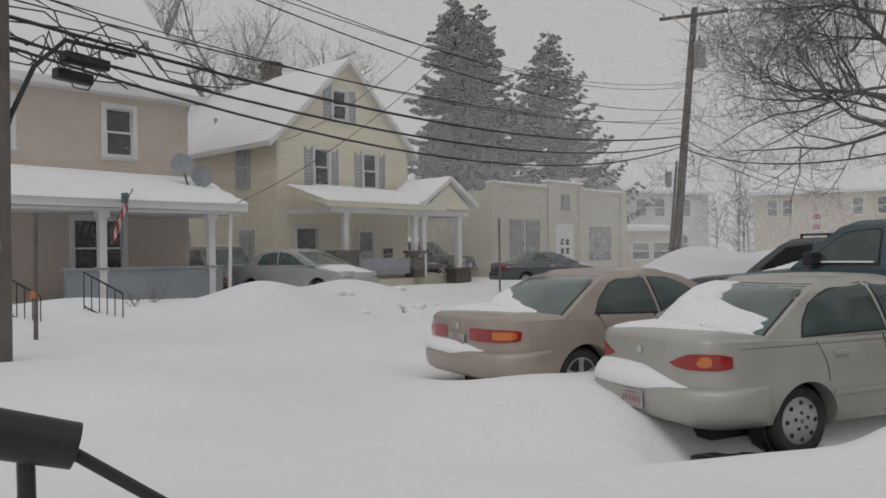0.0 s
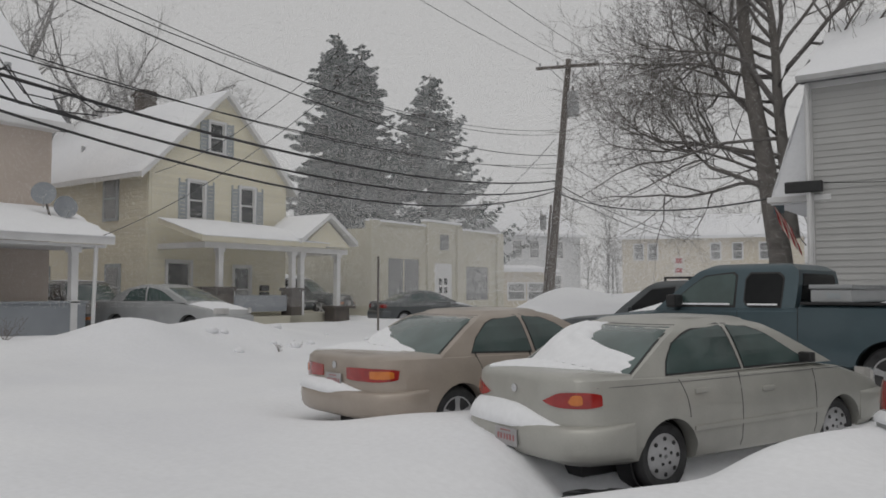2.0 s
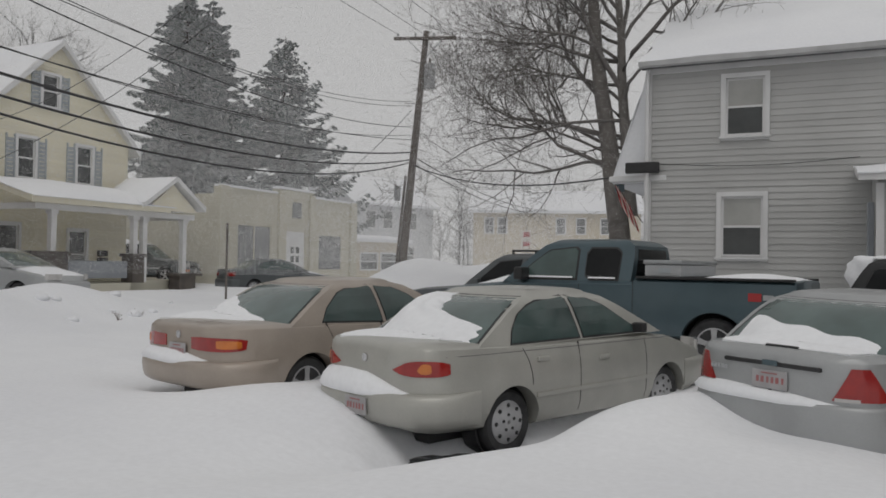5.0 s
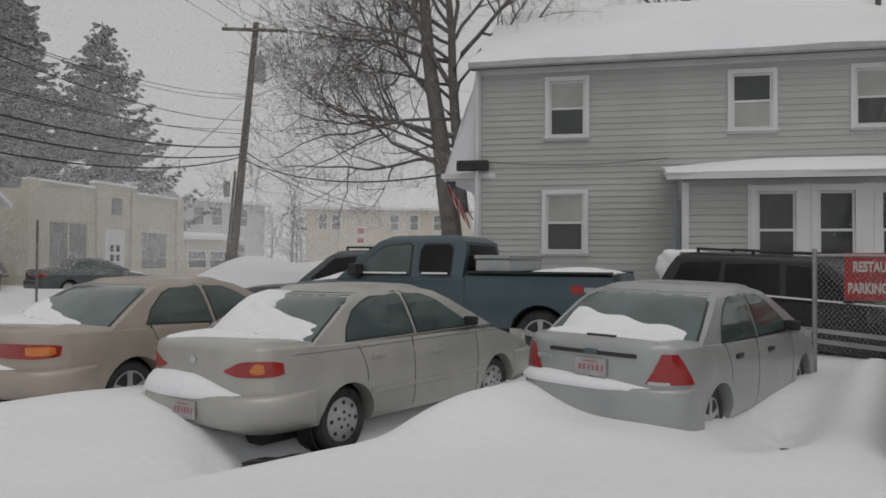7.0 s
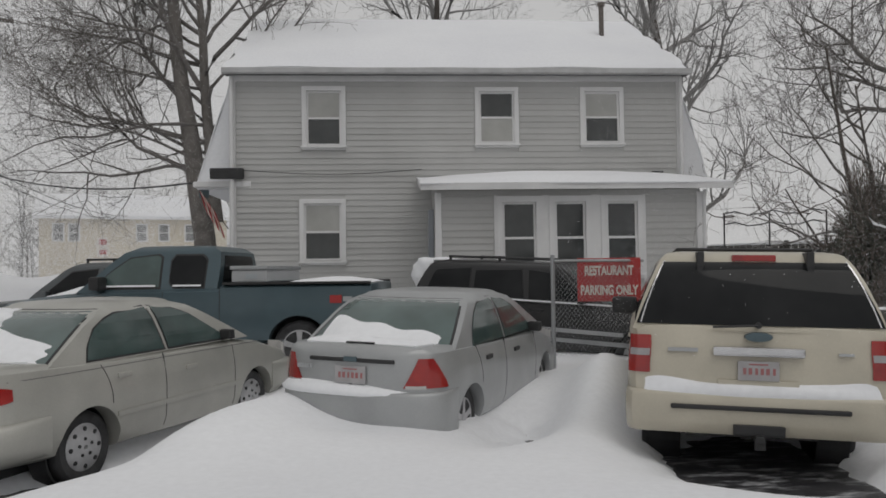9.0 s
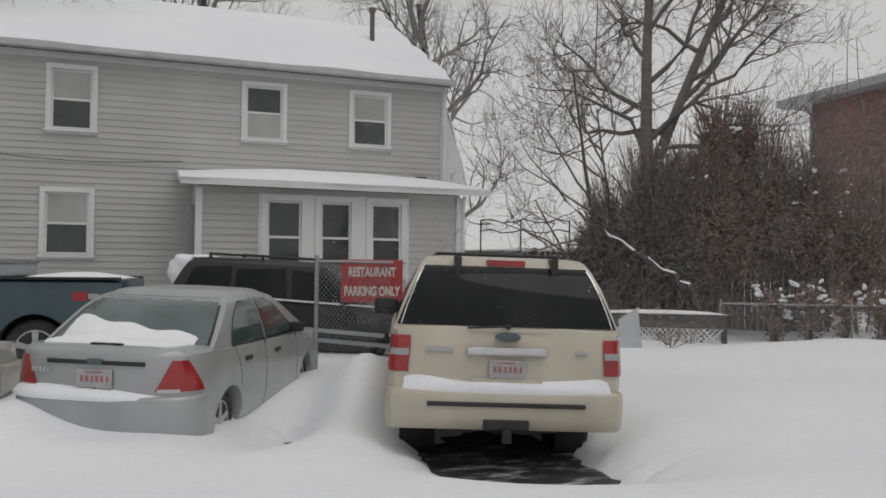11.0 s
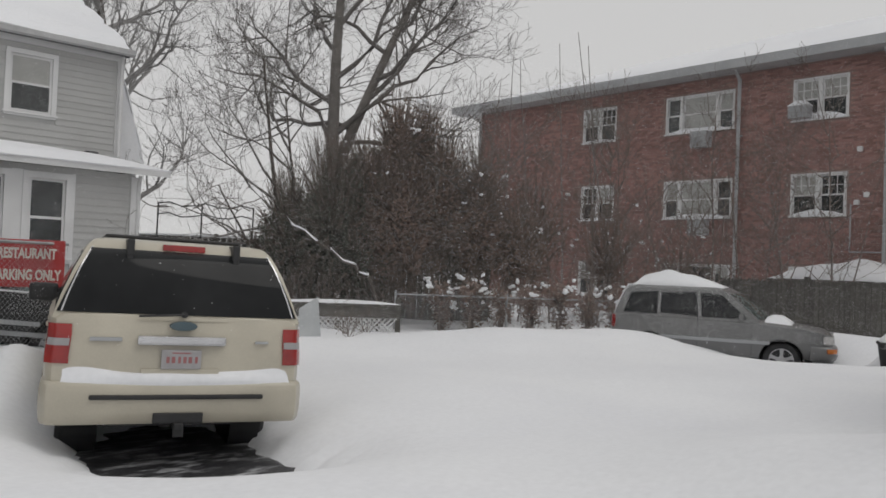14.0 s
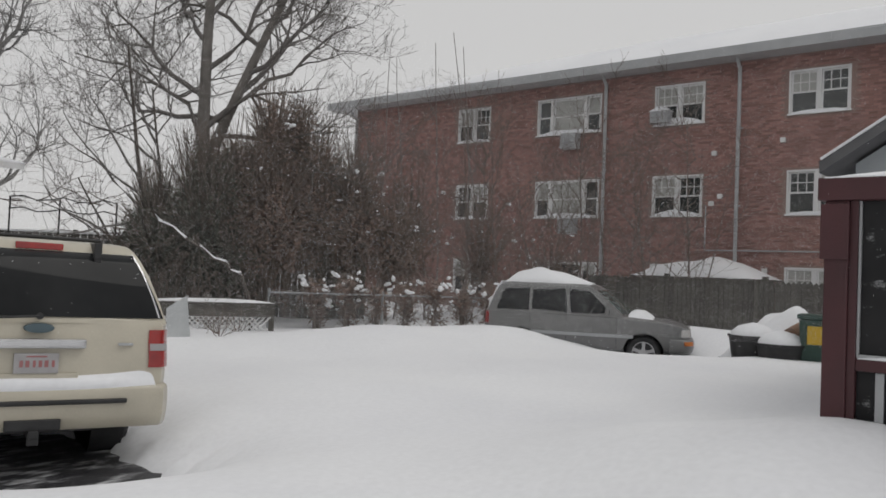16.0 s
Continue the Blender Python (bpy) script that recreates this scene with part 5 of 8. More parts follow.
# pale sage sedan
M_SAGE = pose(-2.75, 8.27, 0.02, 0, -1.0, 67.2)
car, sh = sedan(
    M_SAGE, "pale sage-beige four-door sedan with snow on its rear window", SAGE_PAINT,
    [(-2.25, 0.34, 0.36, 0.965), (-2.235, 0.50, 0.34, 0.99), (-2.20, 0.61, 0.32, 1.01), (-2.14, 0.70, 0.30, 1.023), (-2.06, 0.765, 0.29, 1.03), (-1.98, 0.80, 0.28, 1.03), (-1.6, 0.83, 0.26, 1.02), (-0.9, 0.845, 0.22, 0.99), (0.0, 0.85, 0.21, 0.975), (0.8, 0.845, 0.21, 0.96), (1.3, 0.83, 0.22, 0.91), (1.75, 0.80, 0.22, 0.79), (2.0, 0.74, 0.25, 0.73), (2.12, 0.64, 0.28, 0.66), (2.16, 0.55, 0.32, 0.60)],
    [(0.97, -1.66, 1.12, 0.785), (1.12, -1.42, 0.80, 0.745), (1.28, -1.15, 0.46, 0.69), (1.38, -0.93, 0.22, 0.635), (1.415, -0.76, 0.08, 0.56)],
    (-1.23, 1.23), 0.735, 0.295, "hub",
    [("rear_door_window", [(-1.22, 1.00), (-1.18, 1.12), (-1.06, 1.25), (-0.84, 1.345), (-0.36, 1.385), (-0.27, 1.00)]), ("front_door_window", [(-0.20, 1.00), (-0.28, 1.385), (-0.08, 1.375), (0.20, 1.29), (0.74, 1.00)])],
    (1.01, 1.385), (0.93, 0.90), (1.0, 1.375),
    [("tail_light", 0.38, 0.92, 0.775, 0.905, 0.10, 0.0, RED_LENS), ("indicator", 0.64, 0.76, 0.80, 0.885, 0.02, 0.0, AMBER_LENS)],
    (1.25, 0.34, 0.63, 0.10), BACK_GLASS, shape=lambda q: max(0.3, 1 - (abs(q - 0.55) / 0.62) ** 3.2))
for s in (-1, 1):
    seam(car, sh, -0.32, 0.30, 0.96, s)
    seam(car, sh, 0.78, 0.30, 0.92, s)
    seam(car, sh, -1.0, 0.62, 0.95, s, -0.1)
    handle(car, sh, -0.85, 0.84, s, SAGE_PAINT)
    handle(car, sh, 0.05, 0.79, s, SAGE_PAINT)
    mirror(car, sh, 0.66, 1.04, s, BLACK, 0.72)
    # thin darker strip paints the shade line of the body crease
    strip(car, sh, -2.0, 1.3, 0.935, s, 0.003, GREY_PAINT, "crease", 0.003, -0.03)
    strip(car, sh, -0.95, 0.9, 0.52, s, 0.02, SAGE_PAINT, "side_moulding", 0.014)
part("badge", tube(bmesh.new(), (-2.24, 0.0, 0.89), (-2.268, 0.0, 0.89), 0.036), CHROME, car)
plate(car, -2.355, 0.0, 0.485)
place_snow("car_snow", M_SAGE, deck_surface(sh, 0.66, lambda v: float(np.interp(v, (0, 0.2, 0.32, 0.42, 0.52, 0.62, 1), (0.22, 0.13, 0.10, -0.08, -0.42, -0.64, -0.66))) + 0.03 * math.sin(v * 40), lambda u: -2.17 + 0.50 * u ** 1.5, 1.40), 26, 30, lambda u, v: 0.10 * (1.2 - v * 0.75), "thick white snow on rear window and boot", 5)
place_snow("bumper_snow", M_SAGE, shelf(sh, 0.80, 0.625, 0.10, 0.60, 0.14), 26, 8, lambda u, v: 0.075 * (1.15 - 0.75 * u), "white snow on the rear bumper", 6)

# tan sedan
M_TAN = pose(-5.34, 8.72, 0.085, 0, -0.8, 74.2)
car, sh = sedan(
    M_TAN, "champagne tan four-door sedan with snow on its boot lid", TAN_PAINT,
    [(-2.37, 0.38, 0.38, 0.93), (-2.352, 0.54, 0.36, 0.955), (-2.31, 0.68, 0.34, 0.972), (-2.22, 0.78, 0.32, 0.985), (-2.05, 0.845, 0.30, 0.99), (-1.6, 0.87, 0.26, 0.98), (-0.9, 0.885, 0.21, 0.965), (0.0, 0.89, 0.21, 0.94), (0.85, 0.885, 0.21, 0.925), (1.4, 0.87, 0.22, 0.86), (1.9, 0.83, 0.22, 0.79), (2.2, 0.76, 0.25, 0.72), (2.33, 0.64, 0.28, 0.64), (2.37, 0.55, 0.32, 0.58)],
    [(0.92, -1.62, 1.20, 0.83), (1.08, -1.38, 0.82, 0.785), (1.24, -1.12, 0.48, 0.725), (1.345, -0.90, 0.24, 0.665), (1.385, -0.72, 0.08, 0.58)],
    (-1.33, 1.33), 0.775, 0.315, "five",
    [("rear_door_window", [(-1.16, 0.96), (-1.05, 1.13), (-0.86, 1.275), (-0.66, 1.335), (-0.34, 1.35), (-0.26, 0.95)]), ("front_door_window", [(-0.18, 0.95), (-0.26, 1.35), (-0.05, 1.34), (0.22, 1.25), (0.76, 0.95)])],
    (0.96, 1.35), (0.90, 0.87), (0.97, 1.345),
    [("tail_light", 0.24, 0.92, 0.74, 0.875, 0.0, 0.02, RED_LENS), ("indicator", 0.62, 0.88, 0.77, 0.85, 0.0, 0.0, AMBER_LENS)],
    (1.28, 0.36, 0.64, 0.10), BACK_GLASS, shape=lambda q: 1 - 0.35 * (abs(q - 0.45) / 0.55) ** 4)
for s in (-1, 1):
    seam(car, sh, -0.30, 0.30, 0.95, s)
    seam(car, sh, -1.02, 0.62, 0.97, s, -0.1)
    seam(car, sh, 0.85, 0.30, 0.93, s)
    handle(car, sh, -0.82, 0.80, s, TAN_PAINT)
    mirror(car, sh, 0.72, 1.0, s, TAN_PAINT)
    strip(car, sh, -0.95, 0.95, 0.5, s, 0.02, TAN_PAINT, "side_moulding", 0.014)
part("badge", tube(bmesh.new(), (-2.366, 0.0, 0.88), (-2.384, 0.0, 0.88), 0.04), CHROME, car)
plate(car, -2.388, 0.0, 0.72)
place_snow("car_snow", M_TAN, deck_surface(sh, 0.74, lambda v: float(np.interp(v, (0, 0.25, 0.5, 0.62, 1), (0.62, 0.34, -0.15, -0.42, -0.30))) + 0.03 * math.sin(v * 31), lambda u: -2.22 + 0.42 * u, 1.20), 24, 20, lambda u, v: 0.075 * (1.1 - 0.7 * u), "white snow on the lower rear window and boot lid", 15)
place_snow("bumper_snow", M_TAN, shelf(sh, 0.85, 0.635, 0.09, 0.55, 0.07), 26, 8, lambda u, v: 0.06 * (1.15 - 0.7 * u), "white snow on the rear bumper", 16)

# silver compact sedan
M_SILVER = pose(0.54, 9.22, 0.035, 1.5, -1.0, 64.3)
car, sh = sedan(
    M_SILVER, "silver compact sedan with large red tail lights, half buried in snow", SILVER_PAINT,
    [(-2.175, 0.34, 0.34, 0.97), (-2.158, 0.50, 0.32, 1.0), (-2.125, 0.61, 0.29, 1.017), (-2.06, 0.705, 0.27, 1.03), (-1.98, 0.77, 0.255, 1.034), (-1.92, 0.80, 0.25, 1.035), (-1.6, 0.83, 0.23, 1.03), (-0.9, 0.845, 0.22, 1.0), (0.0, 0.85, 0.22, 0.97), (0.8, 0.845, 0.22, 0.945), (1.35, 0.83, 0.22, 0.88), (1.8, 0.79, 0.23, 0.79), (2.05, 0.72, 0.25, 0.71), (2.17, 0.60, 0.29, 0.62), (2.2, 0.5, 0.33, 0.57)],
    [(0.97, -1.70, 1.25, 0.79), (1.12, -1.46, 0.88, 0.755), (1.28, -1.20, 0.52, 0.705), (1.39, -0.98, 0.26, 0.65), (1.43, -0.80, 0.10, 0.58)],
    (-1.31, 1.31), 0.735, 0.30, "five",
    [("rear_door_window", [(-1.20, 0.98), (-1.14, 1.12), (-0.98, 1.27), (-0.74, 1.37), (-0.36, 1.395), (-0.28, 0.98)]), ("front_door_window", [(-0.20, 0.98), (-0.28, 1.395), (-0.05, 1.38), (0.25, 1.29), (0.82, 0.98)])],
    (1.02, 1.395), (0.92, 0.89), (1.0, 1.385),
    [("tail_light", 0.50, 0.94, 0.70, 0.955, 0.15, -0.15, RED_LENS), ("reverse_light", 0.52, 0.70, 0.695, 0.722, 0.0, 0.0, CLEAR_LENS)],
    (1.15, 0.25, 0.66, 0.05), BACK_GLASS)
for s in (-1, 1):
    seam(car, sh, -0.32, 0.30, 0.98, s)
    seam(car, sh, -1.05, 0.62, 0.99, s, -0.12)
    seam(car, sh, 0.82, 0.30, 0.95, s)
    handle(car, sh, -0.86, 0.84, s, BLACK)
    handle(car, sh, 0.05, 0.82, s, BLACK)
    mirror(car, sh, 0.70, 1.01, s, BLACK, 0.8)
part("boot_trim", box(bmesh.new(), -2.192, -2.13, -0.42, 0.42, 0.905, 0.940, 0.012), BLACK, car, "black boot lid trim strip")
part("brake_light", box(bmesh.new(), -2.02, -1.98, -0.14, 0.14, 1.045, 1.065, 0.006), BLACK, car)
part("badge", box(bmesh.new(), -2.202, -2.19, -0.065, 0.065, 0.91, 0.955, 0.004), BLUE_PAINT, car, "small dark blue oval badge")
part("boot_lock", tube(bmesh.new(), (-2.16, 0.0, 0.70), (-2.19, 0.0, 0.70), 0.022), BLACK, car)
part("name_badge", boxes(*[(-2.176, -2.142, 0.40 + i * 0.032, 0.425 + i * 0.032, 0.83, 0.865) for i in range(5)]), GREY_METAL, car)
plate(car, -2.188, 0.0, 0.795)
place_snow("car_snow", M_SILVER, deck_surface(sh, 0.64, -0.62, -2.0, lambda u: 1.235 - 0.13 * u + 0.012 * math.sin(u * 17)), 30, 14, lambda u, v: 0.055 + 0.02 * math.sin(u * 7), "white snow on the lower rear window and boot", 25)
place_snow("bumper_snow", M_SILVER, shelf(sh, 0.84, 0.665, 0.055, 0.55, 0.05), 26, 8, lambda u, v: 0.04 * (1.1 - 0.7 * u), "white snow on the rear bumper", 26)


# ---- larger vehicles ----
def side_glass(car, sh, panes, glass):
    for s in (-1, 1):
        for name, pts in panes:
            cx, cz = sum(p[0] for p in pts) / len(pts), sum(p[1] for p in pts) / len(pts)
            big = [(cx + (x - cx) * 1.045, cz + (z - cz) * 1.10) for x, z in pts]
            part("window_seal", sh.side_pane(big, s, 0.003), BLACK, car)
            part(name, sh.side_pane(pts, s, 0.009), glass, car)


def roof_rack(car, x0, x1, y, z, cross=True):
    for s in (-1, 1):
        bm = bmesh.new()
        tube(bm, (x0, s * y, z + 0.07), (x1, s * y, z + 0.07), 0.018, n=8)
        for x in (x0 + 0.02, (x0 + x1) / 2, x1 - 0.02):
            tube(bm, (x, s * y, z - 0.03), (x, s * y, z + 0.07), 0.022, n=8)
        part("roof_rail", bm, BLACK, car)
    if cross:
        for x in (x0 + 0.25, x1 - 0.4):
            bm = bmesh.new()
            tube(bm, (x, -y, z + 0.085), (x, y, z + 0.085), 0.016, n=8)
            part("cross_bar", bm, BLACK, car)


# cream full-size utility vehicle
M_CREAM = pose(3.56, 8.68, -0.07, 1.4, 0.8, 73.0)
suv = thing("utility_vehicle", M_CREAM, "large cream utility vehicle with dark tinted glass and roof rack", "car", "cars parked in the lot")
sh = Shell(
    [(-2.58, 0.86, 0.44, 1.24), (-2.57, 0.93, 0.42, 1.25), (-2.50, 0.975, 0.42, 1.26), (-2.3, 0.99, 0.41, 1.27), (-1.5, 1.0, 0.40, 1.27), (0, 1.0, 0.40, 1.26), (1.2, 1.0, 0.40, 1.24), (1.7, 0.985, 0.40, 1.18), (2.3, 0.96, 0.40, 1.12), (2.5, 0.90, 0.42, 1.05), (2.6, 0.78, 0.45, 0.98)],
    [(1.22, -2.54, 1.55, 0.955), (1.40, -2.48, 1.25, 0.90), (1.60, -2.40, 0.95, 0.825), (1.76, -2.30, 0.70, 0.75), (1.83, -2.2, 0.55, 0.70)], tuck=0.965, bow=0.05)
chassis(suv, sh, CREAM_PAINT, (-1.51, 1.51), 0.86, 0.385, 0.26, "five", 1.13, 0.38)
part("cabin", sh.cabin(0.05), CREAM_PAINT, suv, smooth=38)
side_glass(suv, sh, [("quarter_window", [(-2.36, 1.30), (-2.26, 1.66), (-2.12, 1.72), (-1.5, 1.74), (-1.5, 1.30)]), ("rear_door_window", [(-1.40, 1.30), (-1.40, 1.74), (-0.55, 1.75), (-0.45, 1.30)]), ("front_door_window", [(-0.35, 1.30), (-0.42, 1.75), (0.35, 1.73), (1.0, 1.30)])], DARK_GLASS)
part("rear_window", sh.end_pane(sh.rear, -1, 1.265, 1.77, 0.985, 0.95, 0.010), DARK_GLASS, suv, smooth=60)
part("windscreen", sh.end_pane(sh.front, 1, 1.28, 1.75, 0.9, 0.88, 0.008), CAR_GLASS, suv, smooth=60)
for s in (-1, 1):
    t = part("tail_light", sh.wrap(-1, 0.82, 1.05, 0.875, 1.175, s, 0.014, 0.04), RED_LENS, suv, smooth=50)
    part("reverse_light", sh.wrap(-1, 0.83, 1.00, 1.01, 1.065, s, 0.018, 0.02), PLATE, t, smooth=50)
    seam(suv, sh, -0.42, 0.5, 1.24, s), seam(suv, sh, 0.95, 0.5, 1.22, s)
    handle(suv, sh, -1.15, 1.08, s, CREAM_PAINT), handle(suv, sh, -0.2, 1.08, s, CREAM_PAINT)
    mirror(suv, sh, 0.95, 1.30, s, BLACK, 1.5)
    strip(suv, sh, -1.1, 1.05, 0.62, s, 0.04, CREAM_PAINT, "side_moulding", 0.02)
    part("wiper_bracket", box(bmesh.new(), -2.385, -2.32, s * 0.42 - 0.025, s * 0.42 + 0.025, 1.68, 1.81, 0.01), BLACK, suv)
    bm = bmesh.new()
    rows = []
    for z in np.linspace(1.27, 1.78, 8):
        w = sh.cab(z)[2] * 0.95
        x = sh.rear(w, z)
        rows.append([(x - 0.014, s * (w - 0.006), z), (x - 0.014, s * (w + 0.006), z), (x + 0.02, s * (w + 0.006), z), (x + 0.02, s * (w - 0.006), z)])
    part("tailgate_edge", loft(bm, rows), CHROME, suv)
part("rear_bumper", sh.skirt(-1, 1.25, 0.41, 0.735, 0.06), CREAM_PAINT, suv, smooth=40)
part("front_bumper", sh.skirt(1, 1.2, 0.42, 0.72, 0.08), CREAM_PAINT, suv, smooth=40)
part("bumper_step", box(bmesh.new(), -2.662, -2.58, -0.66, 0.66, 0.605, 0.642, 0.012), BLACK, suv, "black bumper step pad")
part("tow_hitch", boxes((-2.66, -2.4, -0.19, 0.19, 0.42, 0.50), (-2.72, -2.5, -0.035, 0.035, 0.37, 0.43), (-2.71, -2.67, -0.04, 0.04, 0.32, 0.40), bevel=0.008), BLACK, suv)
part("tailgate_bar", box(bmesh.new(), -2.635, -2.58, -0.34, 0.34, 1.025, 1.10, 0.02), CHROME, suv, "chrome tailgate trim bar")
bm = lathe(bmesh.new(), [(0.001, -2.60), (0.075, -2.60), (0.07, -2.635), (0.001, -2.64)], "x", 24)
bmesh.ops.transform(bm, matrix=pose(0, 0, 1.18) @ Matrix.Diagonal((1, 1.45, 0.52, 1)), verts=bm.verts)
part("badge", bm, BLUE_PAINT, suv, "dark oval badge", smooth=40)
part("name_badge", boxes((-2.60, -2.585, 0.45, 0.68, 1.05, 1.08)), GREY_METAL, suv)
part("name_badge", boxes((-2.60, -2.585, -0.69, -0.58, 1.05, 1.07)), GREY_METAL, suv)
plate(suv, -2.60, 0.0, 0.915, bars=6)
part("plate_recess", box(bmesh.new(), -2.60, -2.58, -0.30, 0.30, 0.78, 0.84, 0.008), CREAM_PAINT, suv)
part("brake_light", box(bmesh.new(), -2.335, -2.23, -0.17, 0.17, 1.775, 1.83, 0.012), RED_LENS, suv, "high red brake light")
bm = bmesh.new()
tube(bm, (-2.63, 0.0, 1.27), (-2.61, 0.34, 1.25), 0.010, n=6), tube(bm, (-2.63, 0.0, 1.27), (-2.60, 0.0, 1.27), 0.026, n=10)
part("wiper", bm, BLACK, suv)
roof_rack(suv, -1.9, 0.6, 0.58, 1.81)
part("axle", boxes((-1.58, -1.44, -0.7, 0.7, 0.3, 0.42), (-2.3, -1.2, 0.35, 0.5, 0.38, 0.44)), BLACK, suv)
place_snow("bumper_snow", M_CREAM, shelf(sh, 0.86, 0.735, 0.035, None, lambda u: 0.03 + 0.22 * abs(2 * u - 1) ** 3), 30, 8, 0.06, "white snow on the rear bumper", 35)
for y in (-0.42, 0.42):
    part("glass_hinge", box(bmesh.new(), sh.rear(y, 1.72) - 0.03, sh.rear(y, 1.84) + 0.05, y - 0.03, y + 0.03, 1.72, 1.855, 0.012), BLACK, suv)

# slate blue pickup
M_BLUE = pose(-3.03, 12.83, 0.24, 0, 0, 172)
truck = thing("pickup_truck", M_BLUE, "slate blue extended-cab pickup truck with a toolbox in its bed", "pickup truck", "cars parked in the lot")
sh = Shell(
    [(-2.88, 0.93, 0.50, 1.28), (-2.86, 0.97, 0.48, 1.29), (-2.6, 0.985, 0.46, 1.29), (-1.0, 0.985, 0.44, 1.29), (-0.70, 0.985, 0.42, 1.29), (-0.66, 0.985, 0.40, 1.24), (1.2, 0.985, 0.40, 1.22), (1.45, 0.975, 0.40, 1.19), (2.2, 0.955, 0.42, 1.12), (2.55, 0.93, 0.44, 1.05), (2.72, 0.84, 0.46, 0.96), (2.76, 0.76, 0.48, 0.9)],
    [(1.19, -0.62, 1.48, 0.93), (1.40, -0.64, 1.24, 0.875), (1.62, -0.65, 1.0, 0.81), (1.78, -0.63, 0.80, 0.755), (1.83, -0.54, 0.66, 0.70)], tuck=0.97, bow=0.0)
chassis(truck, sh, BLUE_PAINT, (-1.82, 1.82), 0.90, 0.385, 0.26, "five", 1.2, 0.42)
part("cabin", sh.cabin(0.05), BLUE_PAINT, truck, smooth=38)
for s in (-1, 1):
    for name, pts in (("rear_cab_window", [(-0.42, 1.27), (-0.44, 1.66), (-0.36, 1.72), (0.02, 1.72), (0.08, 1.64), (0.08, 1.33), (0.0, 1.27)]), ("front_door_window", [(0.24, 1.27), (0.24, 1.70), (0.30, 1.73), (0.66, 1.72), (0.94, 1.52), (1.22, 1.27)])):
        cx, cz = sum(p[0] for p in pts) / len(pts), sum(p[1] for p in pts) / len(pts)
        part("window_seal", sh.side_pane([(cx + (x - cx) * 1.08, cz + (z - cz) * 1.12) for x, z in pts], s, 0.003), BLACK, truck)
        part(name, sh.side_pane(pts, s, 0.010), DARK_GLASS if name[0] == "r" else CAR_GLASS, truck)
        rows = [[(x, s * (sh.cab(z)[2] + l), z + dz) for l, dz in ((0.012, 0), (0.028, 0.0), (0.02, 0.025), (0.012, 0.025))] for x, z in ((min(p[0] for p in pts) + 0.05, 1.275), (max(p[0] for p in pts) - 0.05, 1.275))]
        part("sill_snow", loft(bmesh.new(), rows), SNOW, truck)
    seam(truck, sh, -0.68, 0.45, 1.26, s), seam(truck, sh, 0.16, 0.45, 1.2, s), seam(truck, sh, 1.3, 0.5, 1.18, s)
    mirror(truck, sh, 1.1, 1.33, s, BLACK, 1.4)
    handle(truck, sh, 0.28, 1.1, s, BLACK)
    yy = s * 0.988
    dec = part("decal", boxes((-2.45, -2.28, min(yy, yy + s * 0.006), max(yy, yy + s * 0.006), 1.02, 1.13)), SIGN_RED, truck, "red and grey sticker on the bed side")
    part("decal_bar", boxes((-2.60, -2.47, min(yy, yy + s * 0.006), max(yy, yy + s * 0.006), 1.04, 1.11)), GREY_METAL, dec)
part("windscreen", sh.end_pane(sh.front, 1, 1.25, 1.76, 0.92, 0.9, 0.008), CAR_GLASS, truck, smooth=60)
part("rear_window", sh.end_pane(sh.rear, -1, 1.32, 1.72, 0.8, 0.8, 0.008), DARK_GLASS, truck, smooth=60)
part("bed_rail", boxes((-2.86, -0.72, -0.99, -0.90, 1.29, 1.325), bevel=0.01), BLACK, truck)
part("bed_rail", boxes((-2.86, -0.72, 0.90, 0.99, 1.29, 1.325), bevel=0.01), BLACK, truck)
part("rear_bumper", box(bmesh.new(), -3.02, -2.86, -0.92, 0.92, 0.5, 0.68, 0.03), CHROME, truck)
part("front_bumper", sh.skirt(1, 1.1, 0.5, 0.75, 0.1), CHROME, truck, smooth=40)
surf = lambda u, v: (Vector((-2.84 + 1.35 * u, -0.88 + 1.76 * v, 1.29)), Vector((0, 0, 1)))
place_snow("truck_bed_snow", M_BLUE, surf, 20, 12, 0.09, "white snow filling the pickup bed", 45)
surf = lambda u, v: (Vector((1.28 + 0.75 * u, -0.75 + 1.5 * v, 1.215 - 0.07 * u)), Vector((0.1, 0, 1)))
place_snow("bonnet_snow", M_BLUE, surf, 12, 12, 0.10, "white snow at the foot of the windscreen", 46)
box_ob = thing("toolbox", M_BLUE @ pose(-1.10, 0, 1.325), "dull silver truck toolbox across the bed", "toolbox")
part("box", box(bmesh.new(), -0.26, 0.26, -0.93, 0.93, 0.0, 0.17, 0.02), GREY_METAL, box_ob)
part("lid", box(bmesh.new(), -0.28, 0.28, -0.95, 0.95, 0.175, 0.235, 0.02), GALV, box_ob)
part("label", boxes((-0.12, 0.05, 0.931, 0.938, 0.05, 0.12)), SLATE_SHUTTER, box_ob, "pale blue sticker")


